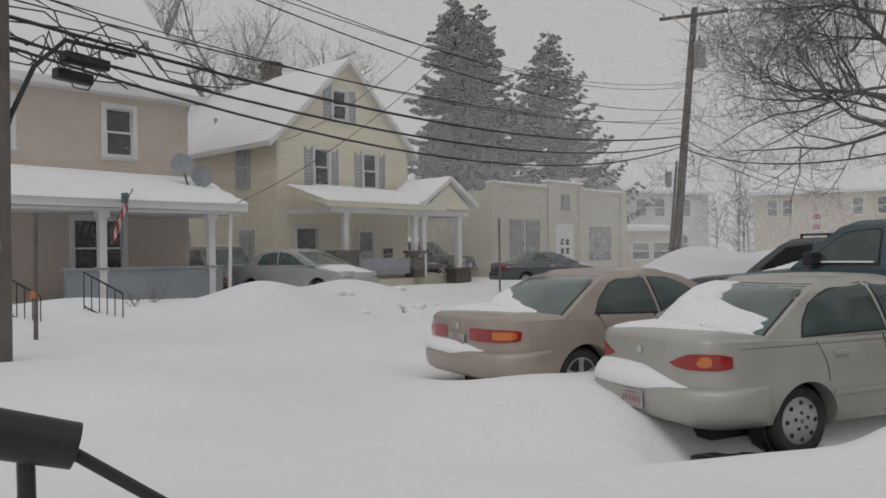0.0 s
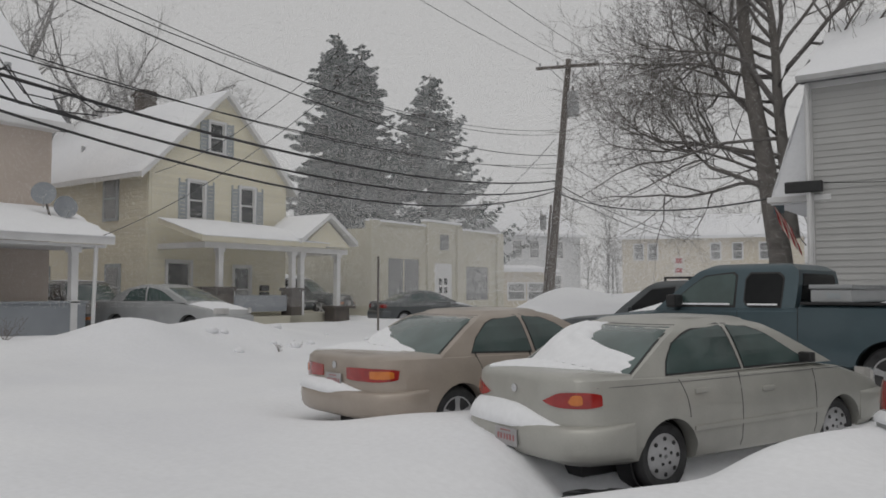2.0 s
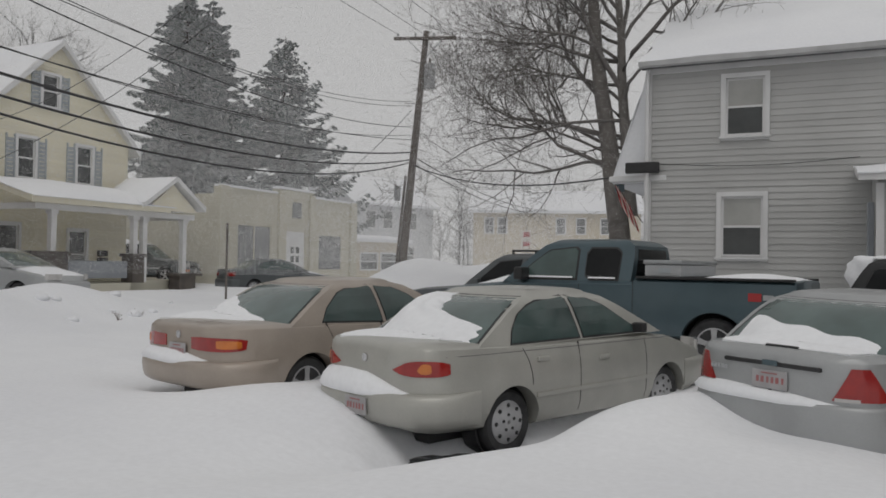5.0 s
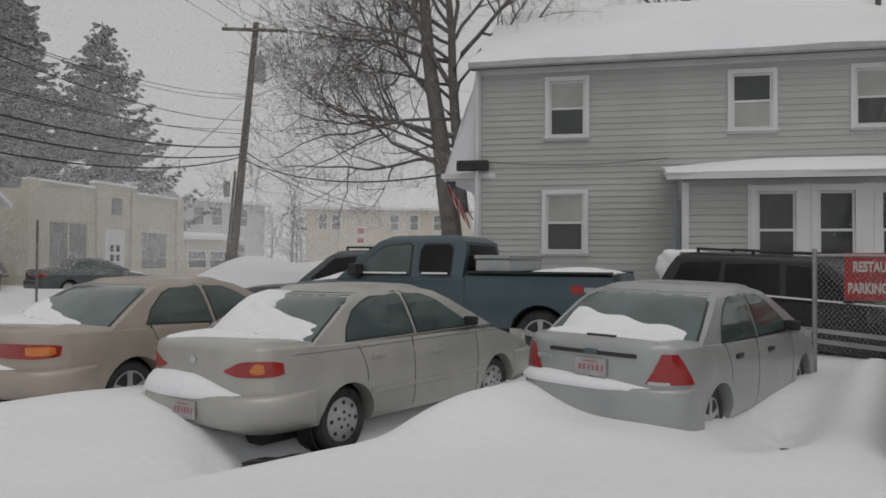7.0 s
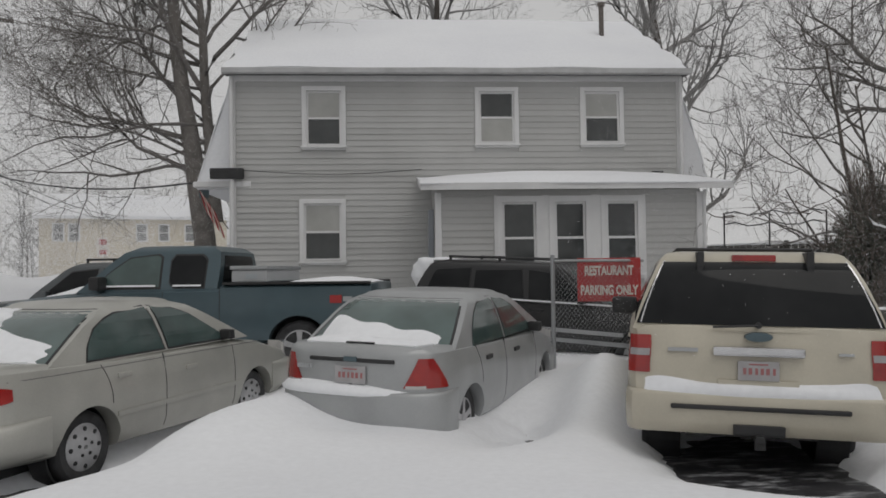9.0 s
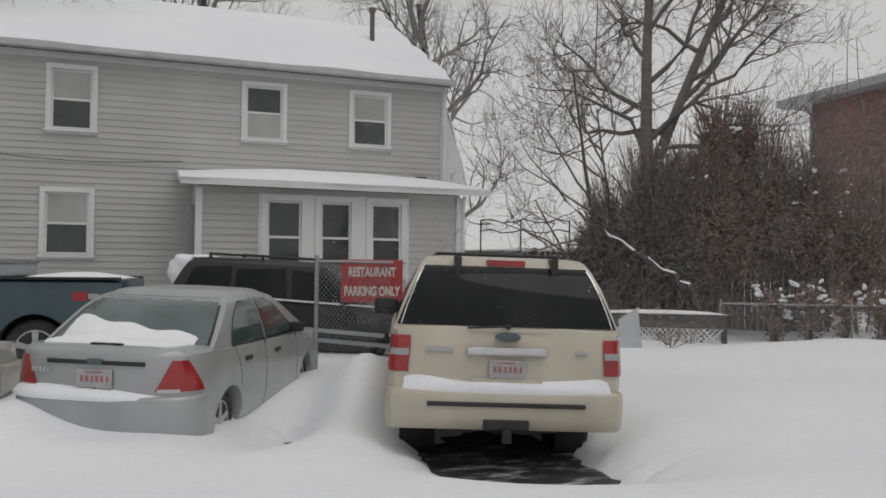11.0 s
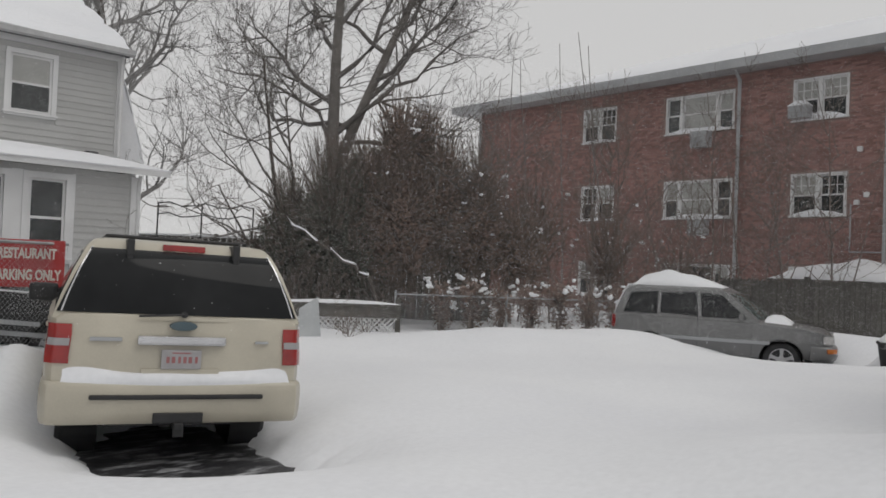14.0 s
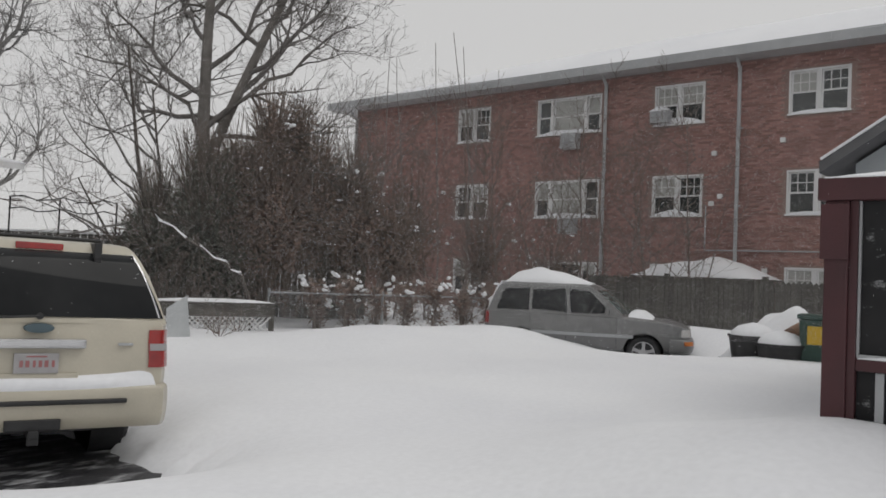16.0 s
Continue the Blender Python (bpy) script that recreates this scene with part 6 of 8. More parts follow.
def wagon(name, m, label, paint_, glass, snow_roof_=0.0, scale_h=1.0, rack=False, tail=True, group="cars parked in the lot"):
    """A five-door utility wagon."""
    w = thing(name, m, label, "car", group)
    k = scale_h
    sh = Shell(
        [(-1.98, 0.66, 0.36, 1.0 * k), (-1.96, 0.76, 0.34, 1.01 * k), (-1.88, 0.82, 0.33, 1.02 * k), (-1.5, 0.845, 0.32, 1.02 * k), (0, 0.85, 0.31, 1.0 * k), (0.75, 0.845, 0.31, 0.985 * k), (1.1, 0.84, 0.32, 0.965 * k), (1.6, 0.81, 0.33, 0.925 * k), (1.9, 0.76, 0.35, 0.87 * k), (2.0, 0.70, 0.36, 0.82 * k), (2.06, 0.62, 0.38, 0.74 * k)],
        [(0.97 * k, -1.92, 0.82, 0.80), (1.15 * k, -1.86, 0.62, 0.77), (1.35 * k, -1.78, 0.38, 0.73), (1.50 * k, -1.70, 0.20, 0.69), (1.55 * k, -1.62, 0.10, 0.64)], tuck=0.955, bow=0.05)
    chassis(w, sh, paint_, (-1.2, 1.2), 0.755, 0.33, 0.2, "five", 1.17, 0.3)
    part("cabin", sh.cabin(0.05), paint_, w, smooth=38)
    side_glass(w, sh, [("quarter_window", [(-1.72, 1.05 * k), (-1.60, 1.42 * k), (-1.08, 1.46 * k), (-1.08, 1.05 * k)]), ("rear_door_window", [(-1.0, 1.05 * k), (-1.0, 1.46 * k), (-0.36, 1.47 * k), (-0.30, 1.04 * k)]), ("front_door_window", [(-0.22, 1.04 * k), (-0.26, 1.47 * k), (0.10, 1.46 * k), (0.58, 1.04 * k)])], glass)
    part("rear_window", sh.end_pane(sh.rear, -1, 1.05 * k, 1.48 * k, 0.86, 0.84, 0.010), glass, w, smooth=60)
    part("windscreen", sh.end_pane(sh.front, 1, 1.03 * k, 1.48 * k, 0.9, 0.88, 0.008), CAR_GLASS, w, smooth=60)
    for s in (-1, 1):
        part("tail_light", sh.wrap(-1, 0.62, 0.86, 0.75 * k, 0.98 * k, s, 0.012), RED_LENS, w, smooth=50)
        part("headlight", sh.wrap(1, 0.40, 0.84, 0.66 * k, 0.80 * k, s, 0.014), CLEAR_LENS, w, smooth=50)
        part("indicator", sh.wrap(1, 0.50, 0.80, 0.50 * k, 0.58 * k, s, 0.075, 0.03), AMBER_LENS, w, smooth=50)
        seam(w, sh, -0.30, 0.4, 1.0 * k, s), seam(w, sh, 0.68, 0.4, 0.97 * k, s), seam(w, sh, -1.04, 0.6, 1.0 * k, s)
        mirror(w, sh, 0.50, 1.07 * k, s, paint_, 0.8)
        handle(w, sh, -0.88, 0.88 * k, s, paint_), handle(w, sh, -0.08, 0.88 * k, s, paint_)
        strip(w, sh, -1.0, 1.0, 0.62 * k, s, 0.03, GREY_METAL, "side_moulding", 0.016)
    part("grille", box(bmesh.new(), 2.03, 2.085, -0.36, 0.36, 0.64 * k, 0.74 * k, 0.01), BLACK, w)
    part("front_bumper", sh.skirt(1, 1.05, 0.36, 0.62, 0.085), paint_, w, smooth=40)
    part("rear_bumper", sh.skirt(-1, 1.05, 0.36, 0.64, 0.085), paint_, w, smooth=40)
    part("front_plate", box(bmesh.new(), 2.135, 2.15, -0.15, 0.15, 0.44, 0.57, 0.004), PLATE, w)
    for y in (-0.3, 0.3):
        part("bumper_intake", boxes((2.12, 2.14, y - 0.1, y + 0.1, 0.45, 0.53)), BLACK, w)
    if rack:
        roof_rack(w, -1.5, 0.0, 0.52, 1.57 * k, False)
    if snow_roof_:
        surf = lambda u, v: (Vector((-1.62 + 1.75 * u, -0.56 + 1.12 * v, 1.585 * k)), Vector((0, 0, 1)))
        place_snow(name + "_roof_snow", m, surf, 22, 14, lambda u, v: snow_roof_ * (1.25 - u * 0.9), "deep white snow on the car roof", 55)
    return w, sh


M_RAV = pose(15.0, 8.35, -0.10, 0, 0, -67)
w, sh = wagon("small_wagon", M_RAV, "grey compact sport wagon with deep snow on its roof", GREY_PAINT, DARK_GLASS, 0.32, 1.02)
surf = lambda u, v: (Vector((sh.rear(0, 1.64) - 0.02 + (sh.rear(0, 1.05) - sh.rear(0, 1.64)) * u, -0.62 + 1.24 * v, 1.62 - 0.75 * u)), Vector((-1, 0, 0.4)))
place_snow("rear_window_snow", M_RAV, surf, 12, 12, 0.14, "snow packed on the rear window", 57)
surf = lambda u, v: (Vector((0.82 + 0.55 * u, -0.6 + 1.2 * v, 1.0 - 0.03 * u)), Vector((0, 0, 1)))
place_snow("bonnet_snow", M_RAV, surf, 10, 12, 0.13, "snow on the bonnet", 58)

M_BLACK = pose(2.75, 13.15, 0.14, 0, 3.0, -35) @ Matrix.Diagonal((1.28, 1.05, 1.0, 1))
w, sh = wagon("black_wagon", M_BLACK, "black utility wagon with snow on its rear window", BLACK_PAINT, DARK_GLASS, 0.0, 1.04, True)
for s in (-1, 1):
    strip(w, sh, -1.5, 0.9, 1.06, s, 0.012, SNOW, "belt_snow", 0.012)
    strip(w, sh, -0.9, 1.1, 0.50, s, 0.03, GALV, "running_board", 0.05)
surf = lambda u, v: (Vector((sh.rear(0, 1.62) - 0.02 + (sh.rear(0, 1.05) - sh.rear(0, 1.62)) * u, -0.62 + 1.24 * v, 1.64 - 0.55 * u)), Vector((-1, 0, 0.4)))
place_snow("rear_window_snow", M_BLACK, surf, 12, 12, 0.42, "snow packed on the rear window", 61)

# dark wagon behind the pickup's nose
wagon("dark_wagon", pose(-5.5, 15.6, 0.2, 0, 0, 176) @ Matrix.Diagonal((1.15, 1.1, 1.08, 1)), "dark grey wagon parked behind the pickup, lightly snowed", DARK_PAINT, DARK_GLASS, 0.0, 1.0, True)


def street_sedan(m, label, paint_):
    c, s_ = sedan(
        m, label, paint_,
        [(-2.2, 0.60, 0.30, 0.955), (-2.1, 0.755, 0.25, 0.975), (-1.6, 0.83, 0.22, 0.985), (0.0, 0.85, 0.21, 0.945), (0.8, 0.845, 0.21, 0.93), (1.75, 0.80, 0.22, 0.79), (2.0, 0.74, 0.25, 0.73), (2.16, 0.55, 0.32, 0.60)],
        [(0.93, -1.58, 1.12, 0.775), (1.10, -1.33, 0.76, 0.725), (1.25, -1.08, 0.42, 0.66), (1.335, -0.88, 0.20, 0.60), (1.365, -0.74, 0.08, 0.53)],
        (-1.23, 1.23), 0.735, 0.295, "hub",
        [("rear_door_window", [(-1.02, 0.98), (-0.84, 1.25), (-0.36, 1.325), (-0.28, 0.98)]), ("front_door_window", [(-0.20, 0.98), (-0.28, 1.325), (0.18, 1.24), (0.72, 0.98)])],
        (0.99, 1.325), (0.86, 0.82), (0.98, 1.32), [("tail_light", 0.40, 0.86, 0.72, 0.86, 0.0, 0.05, RED_LENS)], (1.05, 0.24, 0.60, 0.085), BACK_GLASS, "cars along the street")
    surf = lambda u, v: (Vector((1.0 + 1.0 * u, -0.7 + 1.4 * v, 0.93 - 0.19 * u)), Vector((0.15, 0, 1)))
    place_snow("bonnet_snow", m, surf, 10, 12, 0.08, "snow on the bonnet", 63)
    return c


street_sedan(pose(-18.7, 13.7, 0.50, 0, 0, 12), "silver-grey sedan with a snowy bonnet beside the yellow house", SILVER_PAINT)
wagon("grey_wagon", pose(-22.6, 13.4, 0.45, 0, 0, -10), "dark grey wagon in the drive between two houses", GREY_PAINT, DARK_GLASS, 0.05, 1.0, group="cars along the street")
street_sedan(pose(-20.1, 26.9, 0.36, 0, 0, 62), "dark sedan parked before the garage, partly buried", DARK_PAINT)
w, sh = wagon("snowed_in_wagon", pose(-25.2, 25.0, 0.7, 0, 0, 20), "dark wagon under a flat cap of snow by the garage", DARK_PAINT, DARK_GLASS, 0.22, 1.0, group="cars along the street")


# ---- far houses ----
far_house("white_house", "white two-storey house far down the street under snow", pose(-31, 51, 0, 0, 0, 62), 7.0, 9.0, 6.0, 8.6, FAR_WHITE, [(0.9, 1.7, 4.3, 5.5), (2.4, 3.2, 4.3, 5.5), (4.6, 5.4, 4.3, 5.5), (1.0, 1.8, 1.6, 2.9), (4.4, 5.2, 1.6, 2.9)])
far_house("small_shop", "small grey flat shop front with two wide windows", pose(-24.9, 41.0, 0, 0, 0, 62), 3.4, 5.0, 3.0, 3.4, FAR_TAN, [(0.4, 1.5, 1.3, 2.2), (1.8, 2.9, 1.3, 2.2)])
far_house("tan_house", "tan two-storey house far off behind the bank", pose(-24.2, 57.0, 0.5, 0, 0, 19), 12.5, 8.0, 5.2, 7.2, FAR_TAN, [(0.9, 1.5, 3.6, 4.7), (1.9, 2.5, 3.6, 4.7), (6.3, 6.9, 3.6, 4.7), (7.8, 8.4, 3.6, 4.7), (9.6, 10.4, 3.6, 4.7)])
far_house("low_house", "low pale house far off with a snowy roof", pose(-14, 62, 0.5, 0, 0, 10), 9.0, 7.0, 3.4, 5.4, FAR_WHITE, [(1.5, 2.5, 1.4, 2.5), (5, 6, 1.4, 2.5)])


# ---- trees ----
# Twigs of distant trees: haze painted in as a light grey
HAZED_TWIG = mat("hazed_twigs", (0.30, 0.295, 0.29), (0.22, 0.215, 0.21), 0.6, 0.9, 0.1)
DARK_TWIG = mat("dark_wet_twigs", (0.135, 0.125, 0.117), (0.19, 0.178, 0.17), 0.8, 0.9, 0.2)
GREY_BARK = mat("grey_bark", (0.20, 0.185, 0.17), (0.13, 0.12, 0.11), 5.0, 0.9, 0.7)
# Twig brown lightened part way for haze
MID_TWIG = mat("half_hazed_twigs", (0.185, 0.17, 0.16), (0.25, 0.235, 0.225), 0.8, 0.9, 0.2)


def bare_tree(label, base, stems, limbs, counts, seed, bark=None, twigs=None, top=4, droop=0.0, group="bare winter trees"):
    """stems: (start, direction, length, radius); limbs: (start, direction, length, radius), grown from there with all their twigs."""
    t = thing("tree", pose(*base), label, "tree", group)
    a = Limbs(seed)
    wood = []
    for p, d, n, r in stems:
        pts, radii = [Vector(p)], [r * 1.15]
        dd = Vector(d).normalized()
        for i in range(9):
            dd = (dd + Vector((a.rnd.gauss(0, 0.035), a.rnd.gauss(0, 0.035), 0.01))).normalized()
            pts.append(pts[-1] + dd * n / 9), radii.append(r * (1 - 0.7 * (i + 1) / 9))
        a.path(pts, radii, 12)
        wood += [pts[i].lerp(pts[i + 1], k / 6) for i in range(9) for k in range(6)]
    raw("trunk", a.v, a.f, bark or BARK, t, smooth=60)
    b = Limbs(seed + 1)
    for p, d, n, r in limbs:
        q = min(wood, key=lambda w: (w - Vector(p)).length_squared)
        b.grow(q, Vector(d).normalized(), n, r, 1, top, (0,) + tuple(counts), droop)
    raw("crown", b.v, b.f, twigs or TWIG, t, "fine bare branches and twigs", smooth=70)
    return t


rt = random.Random(4)
# street tree by the grey house
limbs = [((-0.35, 0, 5.0), (-1, -0.1, 0.25), 6.8, 0.16), ((-0.4, 0, 5.6), (-1, 0.3, 0.55), 6.6, 0.15), ((-0.3, 0, 4.2), (-1, -0.3, 0.05), 5.6, 0.12), ((-0.4, 0, 6.4), (-0.8, -0.4, 0.8), 6.0, 0.15), ((-0.5, 0, 6.8), (0.6, -0.3, 0.9), 5.5, 0.14),
         ((-0.3, 0, 5.4), (0.9, 0.5, 0.55), 4.6, 0.11), ((-0.6, 0, 7.6), (-0.5, 0.3, 1.1), 6.0, 0.14), ((-0.7, 0, 8.4), (0.4, 0.4, 1.0), 5.0, 0.12), ((-0.7, 0, 9.0), (-0.6, -0.2, 1.0), 5.0, 0.12), ((-0.3, 0, 4.8), (-0.5, 0.9, 0.3), 5.0, 0.11), ((-0.8, 0, 9.8), (0.0, -0.2, 1), 4.0, 0.1), ((-0.3, 0, 4.6), (-0.85, -0.5, -0.05), 4.8, 0.09),
         ((-0.5, 0, 7.2), (-1, 0.2, 0.35), 5.6, 0.13), ((-0.6, 0, 8.0), (-0.9, -0.3, 0.6), 5.2, 0.12), ((-0.4, 0, 6.0), (0.7, -0.6, 0.7), 4.6, 0.11), ((-0.6, 0, 7.8), (0.8, 0.3, 0.8), 4.6, 0.11)]
bare_tree("tall bare street tree with wide dark branches", (-4.85, 22.4, 0.2), [((0, 0, 0), (-0.09, 0, 1), 11.5, 0.34), ((0.0, 0.1, 2.9), (-0.05, 0.05, 1), 9.0, 0.18)], [(a, b, c, d * 0.55) for a, b, c, d in limbs] + [((-0.4, 0, 4.4 + 0.55 * i), (-1.0 + 0.5 * (i % 4 == 3), 0.7 * math.sin(i * 2.2), 0.12 + 0.09 * i), 5.6 - 0.2 * i, 0.055) for i in range(10)], (10, 8, 5), 11, GREY_BARK, DARK_TWIG, 4, 0.12)
# twin-stemmed tree behind the thicket: forks well above a man's height, wide twiggy crown
def across(r, d, z):
    """Metres to the right and away, as seen from the lot towards the fence, and up."""
    return (0.835 * r + 0.55 * d, -0.55 * r + 0.835 * d, z)


limbs = []
for i in range(9):
    z = 4.7 + 0.62 * i
    side = -1 if i % 2 else 1
    limbs.append((across(-0.12 - 0.02 * i, 0, z), across(side * (1.0 - 0.05 * i), 0.5 * math.sin(i * 2.3), 0.55 + 0.07 * i), 4.6 - 0.22 * i, 0.075 - 0.004 * i))
for i in range(9):
    z = 4.9 + 0.6 * i
    side = 1 if i % 3 else -1
    limbs.append((across(0.3 + 0.22 * i, 0, z), across(side * 1.0, 0.6 * math.sin(i * 1.9 + 1), 0.35 + 0.06 * i), 4.4 - 0.2 * i, 0.072 - 0.004 * i))
limbs += [(across(-0.1, 0, 4.3), across(-1, 0.1, 0.75), 4.6, 0.07), (across(0.2, 0, 4.5), across(1, -0.3, 0.3), 4.2, 0.06)]
bare_tree("twin-stemmed bare tree with a wide twiggy crown behind the thicket", (10.7, 15.7, 0.0),
          [((0, 0, 0), across(-0.02, 0, 1), 4.6, 0.21), (across(-0.08, 0, 3.9), across(-0.02, 0.03, 1), 8.0, 0.15), (across(-0.05, 0, 3.8), across(0.40, 0.05, 1), 7.6, 0.135)],
          limbs, (10, 8, 5), 23, GREY_BARK, DARK_TWIG, 4, 0.04)
# slighter tree beside it, its low branches sweeping out over the lattice
limbs = [(across(-0.1, 0, 1.6 + 0.34 * i), across(-1.0 + 0.12 * (i % 3), 0.35 * math.sin(i * 2.1), 0.06 + 0.10 * i), 3.3 - 0.15 * i, 0.030) for i in range(9)]
limbs += [(across(0.1, 0, 2.8 + 0.7 * i), across(0.6 - 1.2 * (i % 2), 0.3 * math.cos(i * 1.7), 0.9), 1.7, 0.020) for i in range(5)]
bare_tree("slight bare tree with low dark branches sweeping sideways", (9.1, 15.1, 0.0),
          [((0, 0, 0), across(-0.04, 0, 1), 6.0, 0.07), (across(0.18, 0.1, 0), across(0.05, 0, 1), 5.2, 0.055), (across(-0.12, 0.1, 0.6), across(-0.5, 0, 1), 3.0, 0.045)],
          limbs, (6, 5, 2), 29, None, DARK_TWIG, 4, 0.16)
# tree behind the grey house
limbs = [((0, 0, 3 + i * 0.9), (math.cos(i * 2.4), math.sin(i * 2.4), 1.0 + 0.06 * i), 6.5 - 0.2 * i, 0.13) for i in range(11)]
bare_tree("bare tree rising behind the grey house", (10.6, 31.0, 0), [((0, 0, 0), (0.02, 0, 1), 13, 0.34)], limbs, (9, 6, 4), 31, None, HAZED_TWIG, 4)
bare_tree("bare tree behind the grey roof", (2.5, 36.0, 0), [((0, 0, 0), (0.02, 0, 1), 14, 0.34)], [((0, 0, 6 + i * 0.8), (math.cos(i * 2.4 + 1), math.sin(i * 2.4 + 1), 0.9), 5.5, 0.13) for i in range(9)], (8, 6, 4), 37, None, HAZED_TWIG, 4)
for i, (x, y, hh) in enumerate(((-34, 15.5, 15), (-37, 22, 14), (-41, 31, 15), (-38, 27, 13))):
    bare_tree("bare tree far behind the houses, paled in colour for haze", (x, y, 0), [((0, 0, 0), (0, 0.03, 1), hh * 0.75, 0.3)], [((0, 0, 4 + j * 0.8), (math.cos(j * 2.4 + i), math.sin(j * 2.4 + i), 0.9), hh * 0.42, 0.12) for j in range(9)], (7, 5, 4), 51 + i, HAZED_TWIG, HAZED_TWIG, 4)
# belt of pale bare woods added as grey haze at the end of the street
def haze_woods(count, seed):
    rnd = random.Random(seed)
    lim = Limbs(seed)
    for _ in range(count):
        az, d = radians(rnd.uniform(3, 62)), rnd.uniform(78, 100)
        base, h = Vector((-d * math.sin(az), d * math.cos(az), 0)), rnd.uniform(7, 12)
        lim.path([base, base + Vector((rnd.gauss(0, 0.3), 0, h * 0.6)), base + Vector((rnd.gauss(0, 0.6), 0, h))], [0.10, 0.06, 0.015], 4)
        for i in range(44):
            z = h * rnd.uniform(0.12, 0.9)
            p, a = base + Vector((0, 0, z)), rnd.uniform(0, 6.283)
            q = p + Vector((math.cos(a), math.sin(a), rnd.uniform(0.2, 1.2))) * rnd.uniform(1.0, 2.8)
            lim.path([p, p.lerp(q, 0.5) + Vector((0, 0, 0.2)), q], [0.030, 0.022, 0.012], 3)
    return tagged(raw("haze_woods", lim.v, lim.f, HAZED_TWIG, None), "pale grey bare woods added for the haze at the street's end", "woods", kind="stuff")


haze_woods(170, 91)
# saplings along the brick block's eave
for i, y in enumerate((21.8, 20.6, 19.2, 17.8, 16.4, 15.6)):
    bare_tree("thin bare sapling before the brick block", (21.5, y, 0), [((0, 0, 0), (0.02 * (i % 3 - 1), 0.03, 1), 9.2 + 0.5 * (i % 2), 0.035)], [((0, 0, 7.0), (0.5 - i % 2, 0.5, 1), 1.6, 0.014), ((0, 0, 5.0), (i % 2 - 0.5, -0.4, 1), 2.0, 0.014)], (4, 3, 2), 71 + i, MID_TWIG, MID_TWIG, 3, group="thin saplings")


def spruce(base, height, radius, seed, label, lift=0.16, bare=0.0):
    """Limbs all round the stem, each hung with drooping sprays; lift turns the tips up, bare thins the crown."""
    rnd = random.Random(seed)
    t = thing("spruce", pose(*base), label, "tree", "spruces behind the garage")
    bm = bmesh.new()
    tube(bm, (0, 0, 0), (0.1, 0, height), 0.35, 0.03, 10)
    part("trunk", bm, BARK, t)
    v, f, limb = [], [], Limbs(seed)
    z = 2.0
    while z < height - 0.15:
        k = 1 - z / height
        for i in range(2 if k > 0.06 else 1):
            a = rnd.uniform(0, 2 * math.pi)
            rr = (radius * k ** 0.85 * (1 - 0.22 * k) + 0.22) * rnd.choice((0.55, 0.75, 0.9, 1.0, 1.1, 1.25)) * rnd.uniform(0.9, 1.1)
            up, sag = rnd.uniform(0.05, 0.22), rnd.uniform(0.22, 0.42)
            rise = lambda q: (up * q - sag * q * q + (lift + 0.06) * q ** 4) * rr
            out = Vector((math.cos(a), math.sin(a), 0))
            p0 = Vector((0, 0, z + rnd.uniform(-0.15, 0.15)))
            pts = [p0 + out * (rr * q) + Vector((0, 0, rise(q))) for q in (0, 0.3, 0.6, 0.85, 1.0)]
            limb.path(pts, [0.05, 0.04, 0.025, 0.015, 0.006], 4)
            m = max(5, int(rr * 9 * (1 - bare)))
            for j in range(m):
                q = (j + rnd.random()) / m * 0.95 + 0.07
                c = p0 + out * (rr * q) + Vector((0, 0, rise(q)))
                for side in (-1, 1, -0.25):
                    w = Vector((-out.y, out.x, 0)) * side
                    ln = rnd.uniform(0.3, 0.7) * (1.15 - q * 0.6) * (0.6 + 0.22 * min(rr, 3))
                    tip = c + (w * rnd.uniform(0.4, 1.0) + out * rnd.uniform(0.2, 0.9)).normalized() * ln + Vector((0, 0, -ln * rnd.uniform(0.1, 0.8)))
                    b = len(v)
                    u = (tip - c).cross(Vector((0, 0, 1))).normalized() * 0.075
                    v += [c, c.lerp(tip, 0.45) + u + Vector((0, 0, 0.04)), tip, c.lerp(tip, 0.45) - u, c.lerp(tip, 0.5) + Vector((0, 0, -0.17))]
                    f += [(b, b + 1, b + 2), (b, b + 2, b + 3), (b, b + 4, b + 2)]
        z += 0.105 + 0.05 * k
    tagged(raw("bough_wood", limb.v, limb.f, BARK, t), kind="stuff")
    raw("crown", v, f, SPRUCE, t, "drooping grey-green needles, paled in colour for haze")


spruce((-39.4, 42.3, 0), 20.2, 7.0, 3, "tall spruce behind falling snow, its colour paled for haze")
spruce((-38.4, 43.7, 0), 19.6, 6.4, 5, "tall spruce behind falling snow, its colour paled for haze", 0.22)
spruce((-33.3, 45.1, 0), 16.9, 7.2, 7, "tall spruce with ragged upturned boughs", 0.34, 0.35)


